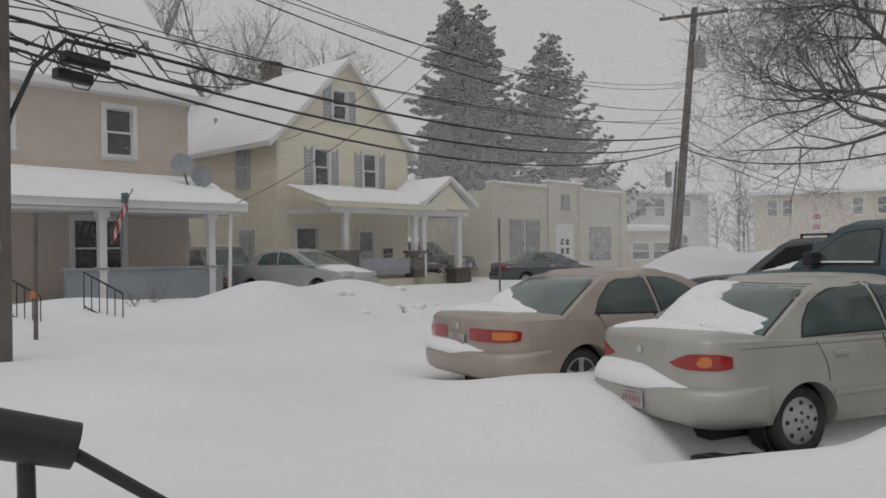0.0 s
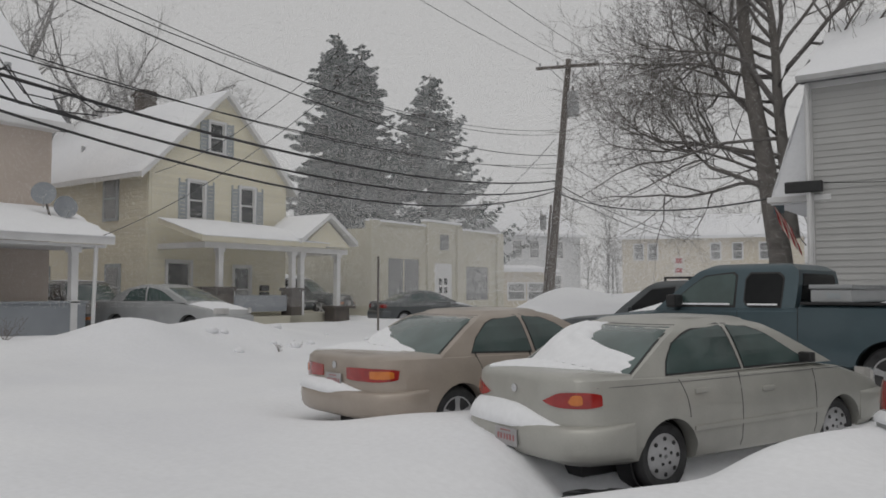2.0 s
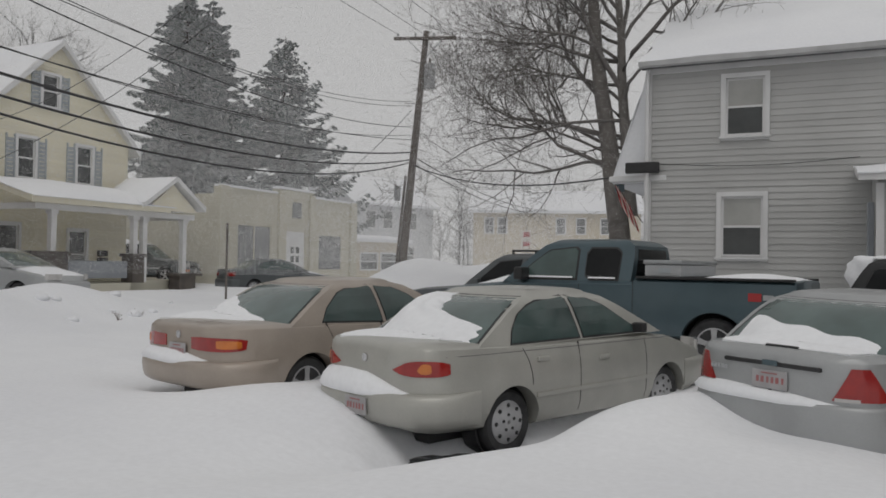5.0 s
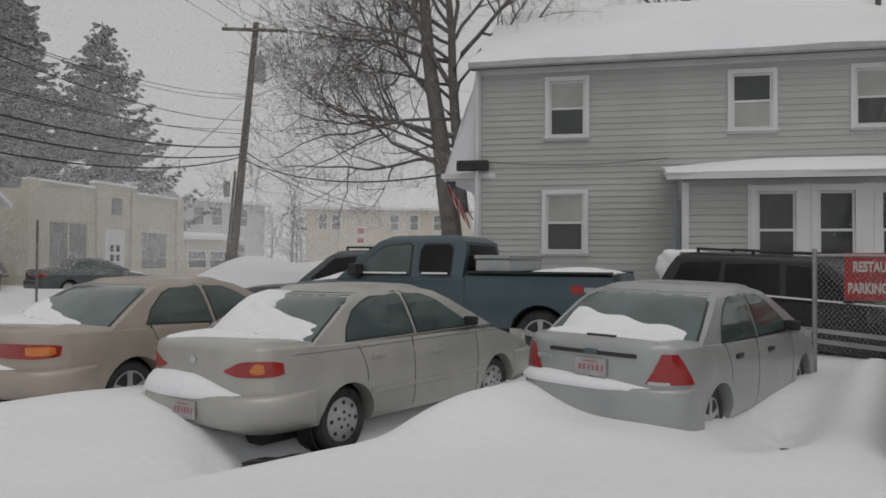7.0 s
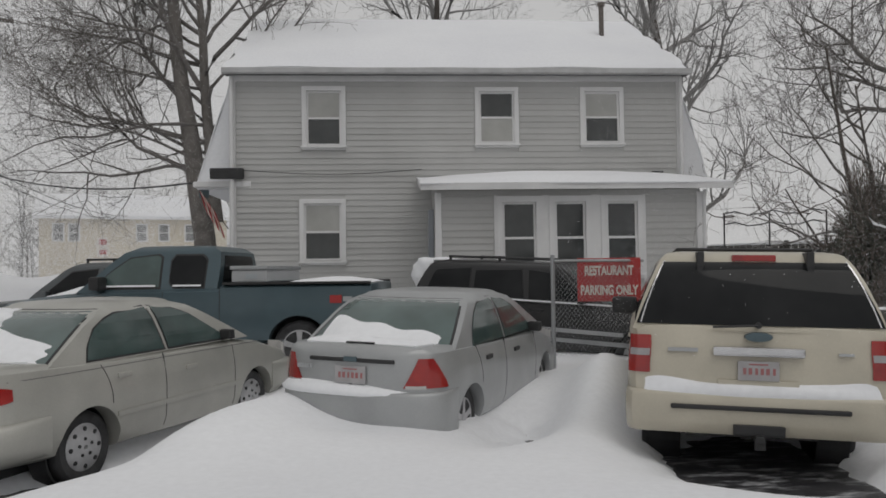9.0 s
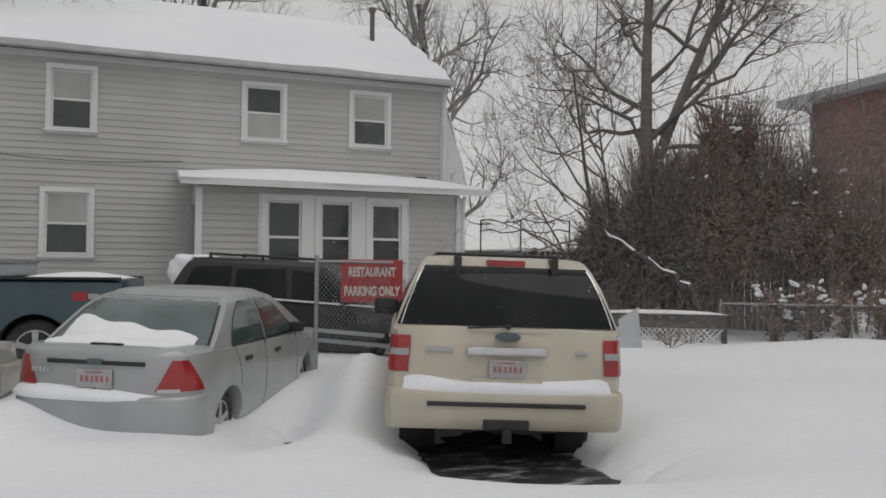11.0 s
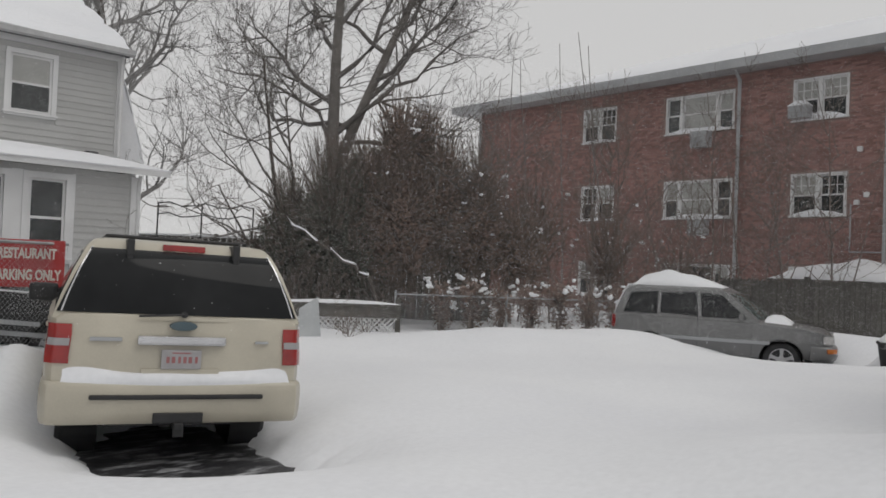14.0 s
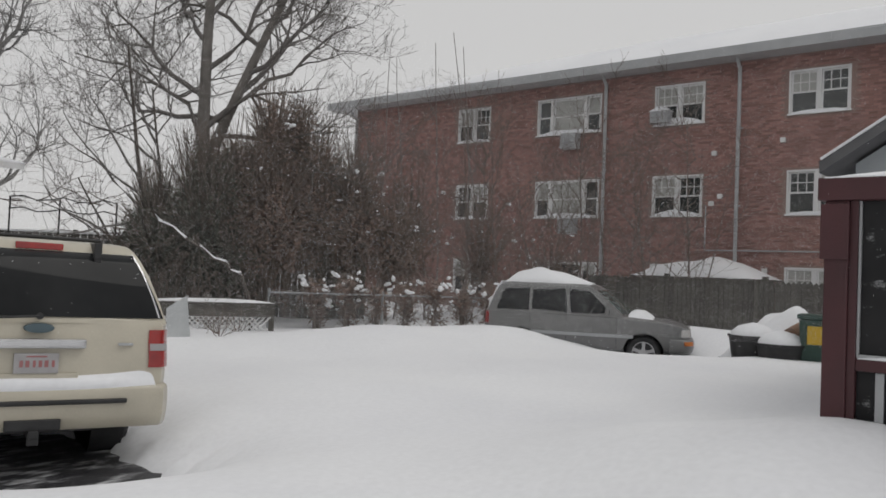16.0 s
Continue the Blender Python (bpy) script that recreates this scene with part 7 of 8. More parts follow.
def shrub(label, base, blobs, leaf, count, seed, material, twig=None, snow=0, group=""):
    """Foliage in uneven blobs (centre, radii), on thin stems, with lumps of snow caught in it."""
    rnd = random.Random(seed)
    t = thing("shrub", pose(*base), label, "shrub", group)
    st = Limbs(seed)
    v, f = [], []
    tot = sum(b[1][0] * b[1][1] * b[1][2] for b in blobs)
    for c, r in blobs:
        c = Vector(c)
        st.path([Vector((c.x * 0.6, c.y * 0.6, 0)), Vector((c.x * 0.9, c.y, c.z * 0.5)), c, c + Vector((0, 0, r[2] * 0.8))], [0.05, 0.04, 0.025, 0.008], 5)
        for _ in range(max(8, int(count * r[0] * r[1] * r[2] / tot / 20))):
            d = Vector((rnd.gauss(0, 1), rnd.gauss(0, 1), rnd.gauss(0.3, 1))).normalized()
            e = c + Vector((d.x * r[0], d.y * r[1], d.z * r[2])) * rnd.uniform(0.9, 1.25)
            st.path([c + Vector((0, 0, -0.3 * r[2])), c.lerp(e, 0.55) + Vector((rnd.gauss(0, 0.08), rnd.gauss(0, 0.08), 0.05)), e], [0.014, 0.009, 0.004], 3)
        for _ in range(int(count * r[0] * r[1] * r[2] / tot)):
            d = Vector((rnd.gauss(0, 1), rnd.gauss(0, 1), rnd.gauss(0, 1))).normalized() * rnd.random() ** 0.4
            bumpy = 0.75 + 0.5 * noise.noise(Vector((d.x * 2.2, d.y * 2.2, d.z * 2.2 + seed)))
            p = c + Vector((d.x * r[0], d.y * r[1], d.z * r[2])) * bumpy
            a = Vector((rnd.gauss(0, 1), rnd.gauss(0, 1), rnd.gauss(0, 1))).normalized() * leaf * rnd.uniform(0.6, 1.4)
            b = a.orthogonal().normalized() * leaf * rnd.uniform(0.3, 0.6)
            k = len(v)
            v += [p - a, p + b, p + a, p - b]
            f += [(k, k + 1, k + 2, k + 3)]
    tagged(raw("twig_tangle", st.v, st.f, twig or TWIG, t), kind="stuff")
    tagged(raw("foliage", v, f, material, t), kind="stuff")
    if snow:
        bm = bmesh.new()
        for _ in range(snow):
            c, r = rnd.choice(blobs)
            a = rnd.uniform(0, 2 * math.pi)
            q = Vector((c[0] + r[0] * 0.8 * math.cos(a), c[1] + r[1] * 0.8 * math.sin(a), c[2] + r[2] * rnd.uniform(0.1, 0.85)))
            s = rnd.uniform(0.015, 0.06)
            turn = Matrix.Rotation(rnd.uniform(0, 6.28), 4, "Z") @ Matrix.Rotation(rnd.gauss(0, 0.35), 4, "Y")
            lump = bmesh.ops.create_icosphere(bm, subdivisions=2, radius=1.0, matrix=Matrix.Translation(q) @ turn @ Matrix.Diagonal((s * rnd.uniform(0.9, 1.9), s * rnd.uniform(0.7, 1.2), s * 0.8, 1)))
            for w in lump["verts"]:
                w.co += (w.co - q) * 0.9 * noise.noise(w.co * (0.9 / s))
        tagged(part("caught_snow", bm, SNOW, t, "lumps of snow caught in the twigs", smooth=60), kind="stuff")
    return t


shrub("dark evergreen thicket behind the fence", (9.9, 14.6, 0.2), [((0, 0, 2.2), (0.95, 0.8, 2.0)), ((-0.75, 0.5, 1.9), (0.8, 0.7, 1.7)), ((0.5, -0.1, 1.4), (1.0, 0.8, 1.3)), ((0.35, -0.2, 2.9), (0.7, 0.6, 1.2)), ((-1.2, 0.8, 1.2), (0.8, 0.7, 1.1))], 0.042, 42000, 61, DARK_GREEN)
shrub("tall rusty brown thicket with dead leaves", (11.5, 14.2, 0.5), [((0, 0, 2.0), (1.2, 1.0, 1.9)), ((-0.1, 0.1, 3.7), (0.75, 0.7, 1.5)), ((-0.75, 0.2, 2.6), (0.8, 0.7, 1.6)), ((0.85, -0.3, 2.6), (0.9, 0.8, 1.8)), ((1.7, -0.7, 2.2), (0.9, 0.8, 1.8)), ((2.5, -1.2, 1.6), (0.8, 0.7, 1.3)), ((0.5, -0.1, 3.9), (0.6, 0.6, 1.2))], 0.040, 52000, 62, DRY_LEAF, None, 40)
shrub("tangle of rusty twigs before the brick block", (16.2, 14.4, 0), [((0, 0, 2.3), (1.3, 1.1, 2.1)), ((1.5, -1.3, 2.1), (1.3, 1.1, 1.9)), ((3.0, -2.6, 1.6), (1.2, 1.1, 1.4)), ((-1.3, 0.8, 2.5), (1.1, 1.0, 2.2))], 0.042, 12000, 63, DRY_LEAF, None, 40)
for i in range(11):
    x, y = 13.6 + 0.62 * i, 15.3 - 0.72 * i
    hh = 3.8 + 0.9 * (i * 5 % 3)
    bare_tree("thin twiggy bush of rusty stems before the brick wall", (x, y, 0.1), [((0, 0, 0), (0.1 * math.sin(i * 2), 0.05, 1), hh, 0.03), ((0.2, 0, 0), (0.12, -0.1, 1), hh * 0.8, 0.022)],
              [((0.1, 0, 0.7 + (hh - 1.2) * j / 13), (math.cos(j * 2.4 + i), math.sin(j * 2.4 + i), 0.9), 1.9, 0.015) for j in range(14)], (6, 4, 0), 300 + i, TWIG, TWIG, 3, group="twiggy bushes before the brick wall")
for i in range(9):
    f = i / 8
    x, y = 11.6 + 4.2 * f, 12.9 - 3.0 * f
    shrub("reddish vine-grown hedge with lumps of snow", (x, y, 0.1), [((0, 0, 0.95 + 0.12 * math.sin(i * 2.1)), (0.42, 0.35, 0.48)), ((0.2, 0.1, 0.55), (0.36, 0.3, 0.4))], 0.04, 900, 80 + i, DRY_LEAF, None, 20, "hedge along the chain-link fence")


# ---- poles and cables ----
def crossarm(p, q, parent, pins=4):
    p, q = Vector(p), Vector(q)
    bm = box(bmesh.new(), -0.06, 0.06, -(q - p).length / 2, (q - p).length / 2, -0.06, 0.06, 0.01)
    bmesh.ops.transform(bm, matrix=Matrix.Translation((p + q) / 2) @ (q - p).to_track_quat("Y", "Z").to_matrix().to_4x4(), verts=bm.verts)
    arm = part("crossarm", bm, POLE_WOOD, parent)
    for i in range(pins):
        c = p.lerp(q, 0.06 + 0.88 * i / (pins - 1))
        part("insulator", lathe(bmesh.new(), [(0.02, 0.05), (0.03, 0.13), (0.055, 0.14), (0.05, 0.2), (0.02, 0.22)], "z", 10, c), GREY_METAL, arm)


pole = thing("utility_pole", pose(-15.61, 29.07, 0), "leaning weathered wooden utility pole with crossarm and transformer", "utility pole", "utility poles")
bm = bmesh.new()
tube(bm, (0, 0, 0), (0.87, 0.44, 11.15), 0.19, 0.12, 14)
part("shaft", bm, POLE_WOOD, pole, smooth=40)
crossarm((-0.58, 0.37, 10.98), (2.29, 0.24, 10.68), pole)
bm = bmesh.new()
lathe(bm, [(0.05, 0), (0.22, 0.02), (0.23, 0.1), (0.23, 0.95), (0.19, 1.02), (0.05, 1.05)], "z", 18, (1.12, 0.3, 8.75))
tr = part("transformer", bm, GREY_METAL, pole, "grey transformer can", smooth=40)
part("bushing", tube(bmesh.new(), (1.12, 0.3, 9.8), (1.12, 0.3, 10.0), 0.04, 0.03, 8), POLE_WOOD, tr)
for k, (a, b) in enumerate((((0.1, 0.2, 10.85), (0.85, 0.4, 10.1)), ((1.65, 0.3, 10.7), (0.9, 0.4, 10.1)))):
    part("arm_brace", tube(bmesh.new(), a, b, 0.02, n=6), GALV, pole)
part("meter_box", box(bmesh.new(), -0.10, 0.12, -0.30, -0.16, 4.2, 4.8, 0.02), GREY_METAL, pole)
part("conduit", tube(bmesh.new(), (-0.1, -0.2, 0.5), (0.28, -0.05, 5.2), 0.05, n=8), POLE_WOOD, pole)

pole2 = thing("utility_pole", pose(-11.46, 3.56, 0), "grey wooden utility pole with cable guard and boxes", "utility pole", "utility poles")
part("shaft", tube(bmesh.new(), (0, 0, 0), (0.02, 0.03, 11), 0.17, 0.12, 14), POLE_WOOD, pole2, smooth=40)
part("cable_guard", box(bmesh.new(), -0.10, 0.02, -0.24, -0.15, 0, 2.9, 0.02), GREY_METAL, pole2)
part("pole_box", box(bmesh.new(), 0.05, 0.22, -0.26, -0.12, 3.55, 4.1, 0.02), GREY_METAL, pole2)
part("tag", box(bmesh.new(), 0.145, 0.175, -0.08, -0.02, 1.8, 1.95), SIGN_WHITE, pole2)
crossarm((-1.2, 0, 10.6), (1.2, 0.1, 10.6), pole2)


def cable(name, label, p, q, sag, r, n=20, material=None):
    p, q = Vector(p), Vector(q)
    lim = Limbs(1)
    pts = [p.lerp(q, i / n) - Vector((0, 0, sag * 4 * (i / n) * (1 - i / n))) for i in range(n + 1)]
    lim.path(pts, [r] * (n + 1), 6)
    ob = raw(name, lim.v, lim.f, material or CABLE, None, smooth=80)
    return tagged(ob, label, "cable", "overhead cables")


A, B = Vector((-11.46, 3.6, 0)), Vector((-15.25, 29.27, 0))
for z1, z2, sag, r in ((4.91, 6.2, 0.73, 0.030), (4.63, 5.89, 0.85, 0.026), (4.51, 5.79, 1.13, 0.024), (5.14, 6.71, 0.52, 0.013), (5.3, 6.9, 0.75, 0.010), (6.55, 7.23, 0.88, 0.014), (6.54, 8.27, 0.89, 0.010), (6.8, 8.1, 1.0, 0.010)):
    cable("overhead_cable", "black sagging cable between the utility poles", A + Vector((0, 0, z1)), B + Vector((0, 0, z2)), sag, r)
for dx, e in ((-1.1, (-16.1, 29.43, 11.2)), (0.2, (-14.9, 29.4, 11.1)), (1.1, (-13.4, 29.3, 10.95))):
    cable("overhead_wire", "thin power wire between the pole crossarms", (A.x + dx, A.y, 10.85), e, 0.45, 0.010)
# the line goes on beyond both poles
for z2, r in ((6.1, 0.022), (5.8, 0.02), (7.2, 0.010)):
    cable("overhead_cable", "black cable going on down the street", B + Vector((0, 0, z2)), (-19.0, 60, z2 - 0.2), 0.6, r)
    cable("overhead_cable", "black cable going on along the street", A + Vector((0, 0, z2 - 1.1)), (-7.5, -22, z2 - 0.6), 0.5, r)
for p, q, sag, r in (((-13.1, 14.8, 7.2), (-19.55, 11.55, 2.95), 0.5, 0.008), ((-15.2, 29.2, 7.9), (-22.9, 33.5, 4.9), 0.3, 0.012), ((-15.2, 29.3, 5.7), (-3.9, 19.0, 3.9), 0.55, 0.022), ((-15.2, 29.3, 7.0), (-4.3, 26.6, 6.3), 0.4, 0.008), ((-12.6, 5.2, 5.0), (-21.4, 11.2, 6.3), 0.2, 0.008), ((-13.0, 14.0, 7.4), (-22.9, 16.0, 5.6), 0.4, 0.008)):
    cable("service_drop", "thin service line running to a house", p, q, sag, r)
for x, y, z, l in ((-11.9, 4.9, 4.57, 0.70), (-11.9, 4.72, 4.32, 0.55)):
    s = thing("splice_case", pose(x, y, z, 0, 3, 98), "black cable splice case hung from the line", "cable box", "cable splice cases")
    part("case", box(bmesh.new(), -l / 2, l / 2, -0.09, 0.09, -0.08, 0.08, 0.03), BLACK, s)
    for k in (-1, 1):
        part("strap", tube(bmesh.new(), (k * l * 0.3, 0, 0.06), (k * l * 0.3, 0, 0.2), 0.015, n=6), CABLE, s)
bm = bmesh.new()
lim = Limbs(2)
rr = random.Random(8)
for i in range(9):
    p = Vector((-11.5, 3.75, rr.uniform(4.2, 5.4)))
    q = Vector((-11.46 - rr.uniform(0.1, 0.9), 3.6 + rr.uniform(1.0, 4.5), rr.uniform(4.3, 5.2)))
    lim.path([p.lerp(q, k / 8) + Vector((0, 0, 0.22 * math.sin(k / 8 * math.pi) * rr.choice((-1, 1)))) for k in range(9)], [0.012] * 9, 5)
p0 = [Vector((-11.8, 5.6, 4.75)), Vector((-11.6, 4.5, 4.75)), Vector((-11.5, 4.05, 4.3)), Vector((-11.5, 3.75, 3.6)), Vector((-11.55, 3.5, 2.6)), Vector((-11.55, 3.4, 2.0))]
lim.path(p0, [0.035] * 6, 8)
tagged(raw("cable_tangle", lim.v, lim.f, CABLE, None, smooth=80), "tangle of looped black cables at the pole", "cable", kind="stuff")


# ---- fences and small structures ----
def board_fence(name, label, p, q, h, z0, board_w=0.14, picket=False, group=""):
    p, q = Vector((*p, 0)), Vector((*q, 0))
    L = (q - p).length
    ang = math.degrees(math.atan2(q.y - p.y, q.x - p.x))
    t = thing(name, pose(p.x, p.y, z0, 0, 0, ang), label, "fence")
    n = int(L / board_w)
    mesh = None
    for i in range(n):
        x = i * board_w
        if mesh is None:
            bm = bmesh.new()
            prof = [(0.004, 0), (board_w - 0.006, 0), (board_w - 0.006, h - 0.06), (board_w / 2, h), (0.004, h - 0.06)] if picket else [(0.004, 0), (board_w - 0.006, 0), (board_w - 0.006, h), (0.004, h)]
            prism(bm, prof, "y", -0.012, 0.012)
            ob = part("board", bm, FENCE_WOOD, t)
            mesh = ob.data
        else:
            ob = new("board", mesh)
            ob.parent = t
        ob.location = (x, rt.uniform(-0.006, 0.006), rt.uniform(-0.015, 0.015))
    for z in (0.3 * h, 0.85 * h):
        part("fence_rail", boxes((0, L, 0.013, 0.05, z - 0.04, z + 0.04)), FENCE_WOOD, t)
    for i in range(int(L / 2.4) + 1):
        part("fence_post", boxes((i * 2.4 - 0.05, i * 2.4 + 0.05, 0.052, 0.15, -0.3, h + 0.08)), FENCE_WOOD, t)
    return t, L


t, L = board_fence("board_fence", "tall dark weathered board fence with a line of snow on top", (6.9, 19.3), (14.6, 14.3), 2.2, 0.0)
surf = lambda u, v: (Vector((L * u, -0.05 + 0.1 * v, 2.2)), Vector((0, 0, 1)))
heap("fence_snow", surf, 60, 3, 0.05, t, "thin line of snow on the fence top", seed=90, base=0.01)
board_fence("picket_fence", "weathered grey picket fence with snowy points", (18.45, 10.4), (17.25, 2.6), 1.45, 0.28, 0.115, True)

lat = thing("lattice_panel", pose(8.15, 13.85, 0.15, 0, 0, -35), "weathered lattice fence panel with a snowy top rail", "fence")
bm = bmesh.new()
for i in range(-4, 26):
    for s in (1, -1):
        a = Vector((i * 0.1, 0.012 * s, 0.12)) if s > 0 else Vector((i * 0.1, 0.012 * s, 0.50))
        b = a + Vector((0.38, 0, 0.38 * s))
        if a.x >= 0 and b.x <= 2.4:
            d = Vector((0, 0.004, 0))
            w = Vector((-0.010 * s, 0, 0.010))
            vs = [bm.verts.new(c) for c in (a - w - d, a + w - d, b + w - d, b - w - d, a - w + d, a + w + d, b + w + d, b - w + d)]
            for q in ((0, 1, 2, 3), (7, 6, 5, 4), (0, 4, 5, 1), (1, 5, 6, 2), (2, 6, 7, 3), (3, 7, 4, 0)):
                bm.faces.new([vs[k] for k in q])
tagged(part("lattice_web", bm, WHITE_TRIM, lat), kind="stuff")
part("top_board", boxes((0, 2.4, -0.02, 0.02, 0.50, 0.72)), FENCE_WOOD, lat)
part("top_rail", boxes((-0.05, 2.45, -0.06, 0.06, 0.72, 0.77)), FENCE_WOOD, lat)
for x in (0, 1.2, 2.4):
    part("fence_post", boxes((x - 0.05, x + 0.05, 0.022, 0.12, -0.3, 0.9)), FENCE_WOOD, lat)
surf = lambda u, v: (Vector((-0.05 + 2.5 * u, -0.06 + 0.12 * v, 0.77)), Vector((0, 0, 1)))
heap("rail_snow", surf, 20, 4, 0.06, lat, "snow on the rail", seed=92, base=0.01)


def chain_link(label, p, q, h, z0, pitch=0.075, posts=2.4):
    p, q = Vector((*p, 0)), Vector((*q, 0))
    L = (q - p).length
    t = thing("chain_link_fence", pose(p.x, p.y, z0, 0, 0, math.degrees(math.atan2(q.y - p.y, q.x - p.x))), label, "fence", "chain-link fences")
    lim = Limbs(5)
    n = int(L / pitch)
    for i in range(-int(h / pitch), n):
        for s in (1, -1):
            x0, x1 = i * pitch, i * pitch + h
            za, zb = 0.0, h
            if x0 < 0:
                za, x0 = -i * pitch, 0.0
            if x1 > L:
                zb, x1 = zb - (x1 - L), L
            if zb - za > 0.05:
                a, b = (Vector((x0, 0.004 * s, za)), Vector((x1, 0.004 * s, zb)))
                if s < 0:
                    a.z, b.z = h - a.z, h - b.z
                lim.path([a, b], [0.0018, 0.0018], 3)
    tagged(raw("wire_mesh", lim.v, lim.f, GALV, t), kind="stuff")
    part("top_rail", tube(bmesh.new(), (0, 0, h), (L, 0, h), 0.02, n=8), GALV, t)
    for i in range(int(L / posts) + 1):
        bm = tube(bmesh.new(), (i * posts, 0.03, -0.4), (i * posts, 0.03, h + 0.08), 0.028, n=10)
        part("fence_post", bm, GALV, t)
    return t


chain_link("rusty chain-link fence overgrown with vines", (10.7, 13.3), (16.0, 9.9), 0.95, 0.15)
chain_link("galvanised chain-link fence with a thick end post", (2.08, 10.5), (3.45, 11.1), 1.25, 0.55, 0.07, 1.8)

sign = thing("parking_sign", pose(2.96, 11.08, 1.24, 0, 0, -15), "red sign with white serif letters hung on the fence", "sign")
part("board", box(bmesh.new(), -0.43, 0.43, -0.012, 0.012, 0.0, 0.60, 0.01), SIGN_RED, sign)


def letters(text, x, z, size, parent, width):
    cu = bpy.data.curves.new("words", "FONT")
    cu.body, cu.size, cu.align_x, cu.align_y, cu.extrude, cu.offset = text, size, "CENTER", "CENTER", 0.003, 0.006
    tmp = new("words", cu)
    bpy.context.view_layer.update()
    me = bpy.data.meshes.new_from_object(tmp.evaluated_get(bpy.context.evaluated_depsgraph_get()))
    bpy.data.objects.remove(tmp)
    wid = max(v.co.x for v in me.vertices) - min(v.co.x for v in me.vertices)
    me.transform(pose(x, -0.016, z, 90) @ Matrix.Diagonal((width / wid, 1.15, 1, 1)))
    me.materials.clear()
    me.materials.append(SIGN_WHITE)
    ob = new("lettering", me)
    ob.parent = parent
    return ob


letters("RESTAURANT", 0.0, 0.42, 0.155, sign, 0.66)
letters("PARKING ONLY", 0.0, 0.15, 0.155, sign, 0.78)

# thin metal arbour above the board fence, hung with bare vines
arbour = thing("arbour", pose(7.27, 17.55, 0, 0, 0, -25.5), "thin dark metal arbour frame overgrown with bare vines", "arbour")
for x in (0.0, 0.93, 2.05):
    part("post", tube(bmesh.new(), (x, 0, 0), (x + 0.03, 0, 2.88), 0.018, n=8), BLACK, arbour)
for z in (2.86, 2.62):
    bar = Limbs(2)
    bar.path([Vector((i * 0.26, 0, z + 0.05 * math.sin(i * 2.0))) for i in range(9)], [0.014] * 9, 6)
    raw("rail", bar.v, bar.f, BLACK, arbour)
vine = Limbs(77)
for i in range(9):
    vine.grow(Vector((0.25 * i, 0, 2.8)), Vector((vine.rnd.gauss(0, 1), 0.3, vine.rnd.uniform(-0.1, 0.5))).normalized(), 1.3, 0.016, 2, 4, (0, 0, 4, 3), 0.35)
tagged(raw("vine", vine.v, vine.f, TWIG, arbour, "bare hanging vines"), kind="stuff")

# broken limb caught in the thicket, snow lying along it
limb = thing("fallen_branch", pose(8.26, 13.55, 2.30, 0, 0, -33), "broken dark branch with snow lying along it", "branch")
bend = [Vector((-0.25 + 0.16 * i + 0.05 * math.sin(i * 2.3), 0.05 * math.cos(i * 1.7), 0.30 - 0.105 * i + 0.06 * math.sin(i * 3.1))) for i in range(12)] + [Vector((1.7, 0.2, -1.3)), Vector((1.8, 0.3, -2.2))]
lim = Limbs(5)
lim.path(bend, [0.012 + 0.0022 * i for i in range(14)], 7)
for i in (2, 4, 6, 8):
    lim.grow(bend[i], Vector((0.7, 0.1, 0.5 - 0.3 * (i % 4))).normalized(), 0.8, 0.012, 3, 4, (0, 0, 0, 3))
raw("wood", lim.v, lim.f, BARK, limb, smooth=60)
lim = Limbs(6)
for a, b in ((1, 5), (6, 9), (9, 11)):
    lim.path([q + Vector((0, -0.008, 0.022)) for q in bend[a:b + 1]], [0.006 + 0.022 * abs(math.sin(i * 1.9 + a)) for i in range(a, b + 1)], 6)
tagged(raw("branch_snow", lim.v, lim.f, SNOW, limb, "broken line of white snow", smooth=60), kind="stuff")

# leaning sheet of metal by the lattice
sheet = thing("metal_sheet", pose(7.0, 10.95, 0.1, -8, 0, -30), "bent grey sheet of metal leaning in the snow", "metal sheet")
bm = prism(bmesh.new(), [(-0.05, 0), (0.30, 0), (0.20, 1.06), (-0.10, 0.86)], "y", -0.008, 0.008)
part("sheet", bm, mat("pale_sheet_metal", (0.52, 0.54, 0.55), (0.42, 0.44, 0.45), 3.0, 0.5, 0.2), sheet)
part("fold", boxes((-0.05, 0.28, -0.02, -0.009, 0.35, 0.37)), GALV, sheet)

# dark red entry shelter close by
shelter = thing("entry_shelter", pose(5.30, 1.185, 0), "dark red timber entry shelter with snow-streaked plastic glazing", "porch")
part("post", box(bmesh.new(), -0.08, 0.08, -0.005, 0.13, 0.0, 2.2, 0.01), DARK_RED, shelter)
part("jamb", boxes((-0.06, 0.06, -0.05, -0.007, 0.0, 2.2)), DARK_RED, shelter)
part("bracket", box(bmesh.new(), -0.10, -0.082, -0.01, 0.15, 1.85, 2.18, 0.006), DARK_RED, shelter)
part("beam", box(bmesh.new(), -0.10, 0.10, -2.6, 0.17, 2.202, 2.34, 0.01), DARK_RED, shelter)
part("rail", boxes((-0.05, 0.05, -1.5, -0.052, 1.20, 1.27)), DARK_RED, shelter)
# Near-black opaque panes; noise scatters white snow flecks over them
FLECKED = mat("dark_flecked_plastic", (0.016, 0.016, 0.017), (0.035, 0.035, 0.036), 1.6, 0.3, 0.1, fine=14, spec=0.15)
sn, sl_ = FLECKED.node_tree.nodes, FLECKED.node_tree.links
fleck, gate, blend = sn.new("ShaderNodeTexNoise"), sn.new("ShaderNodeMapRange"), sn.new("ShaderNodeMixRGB")
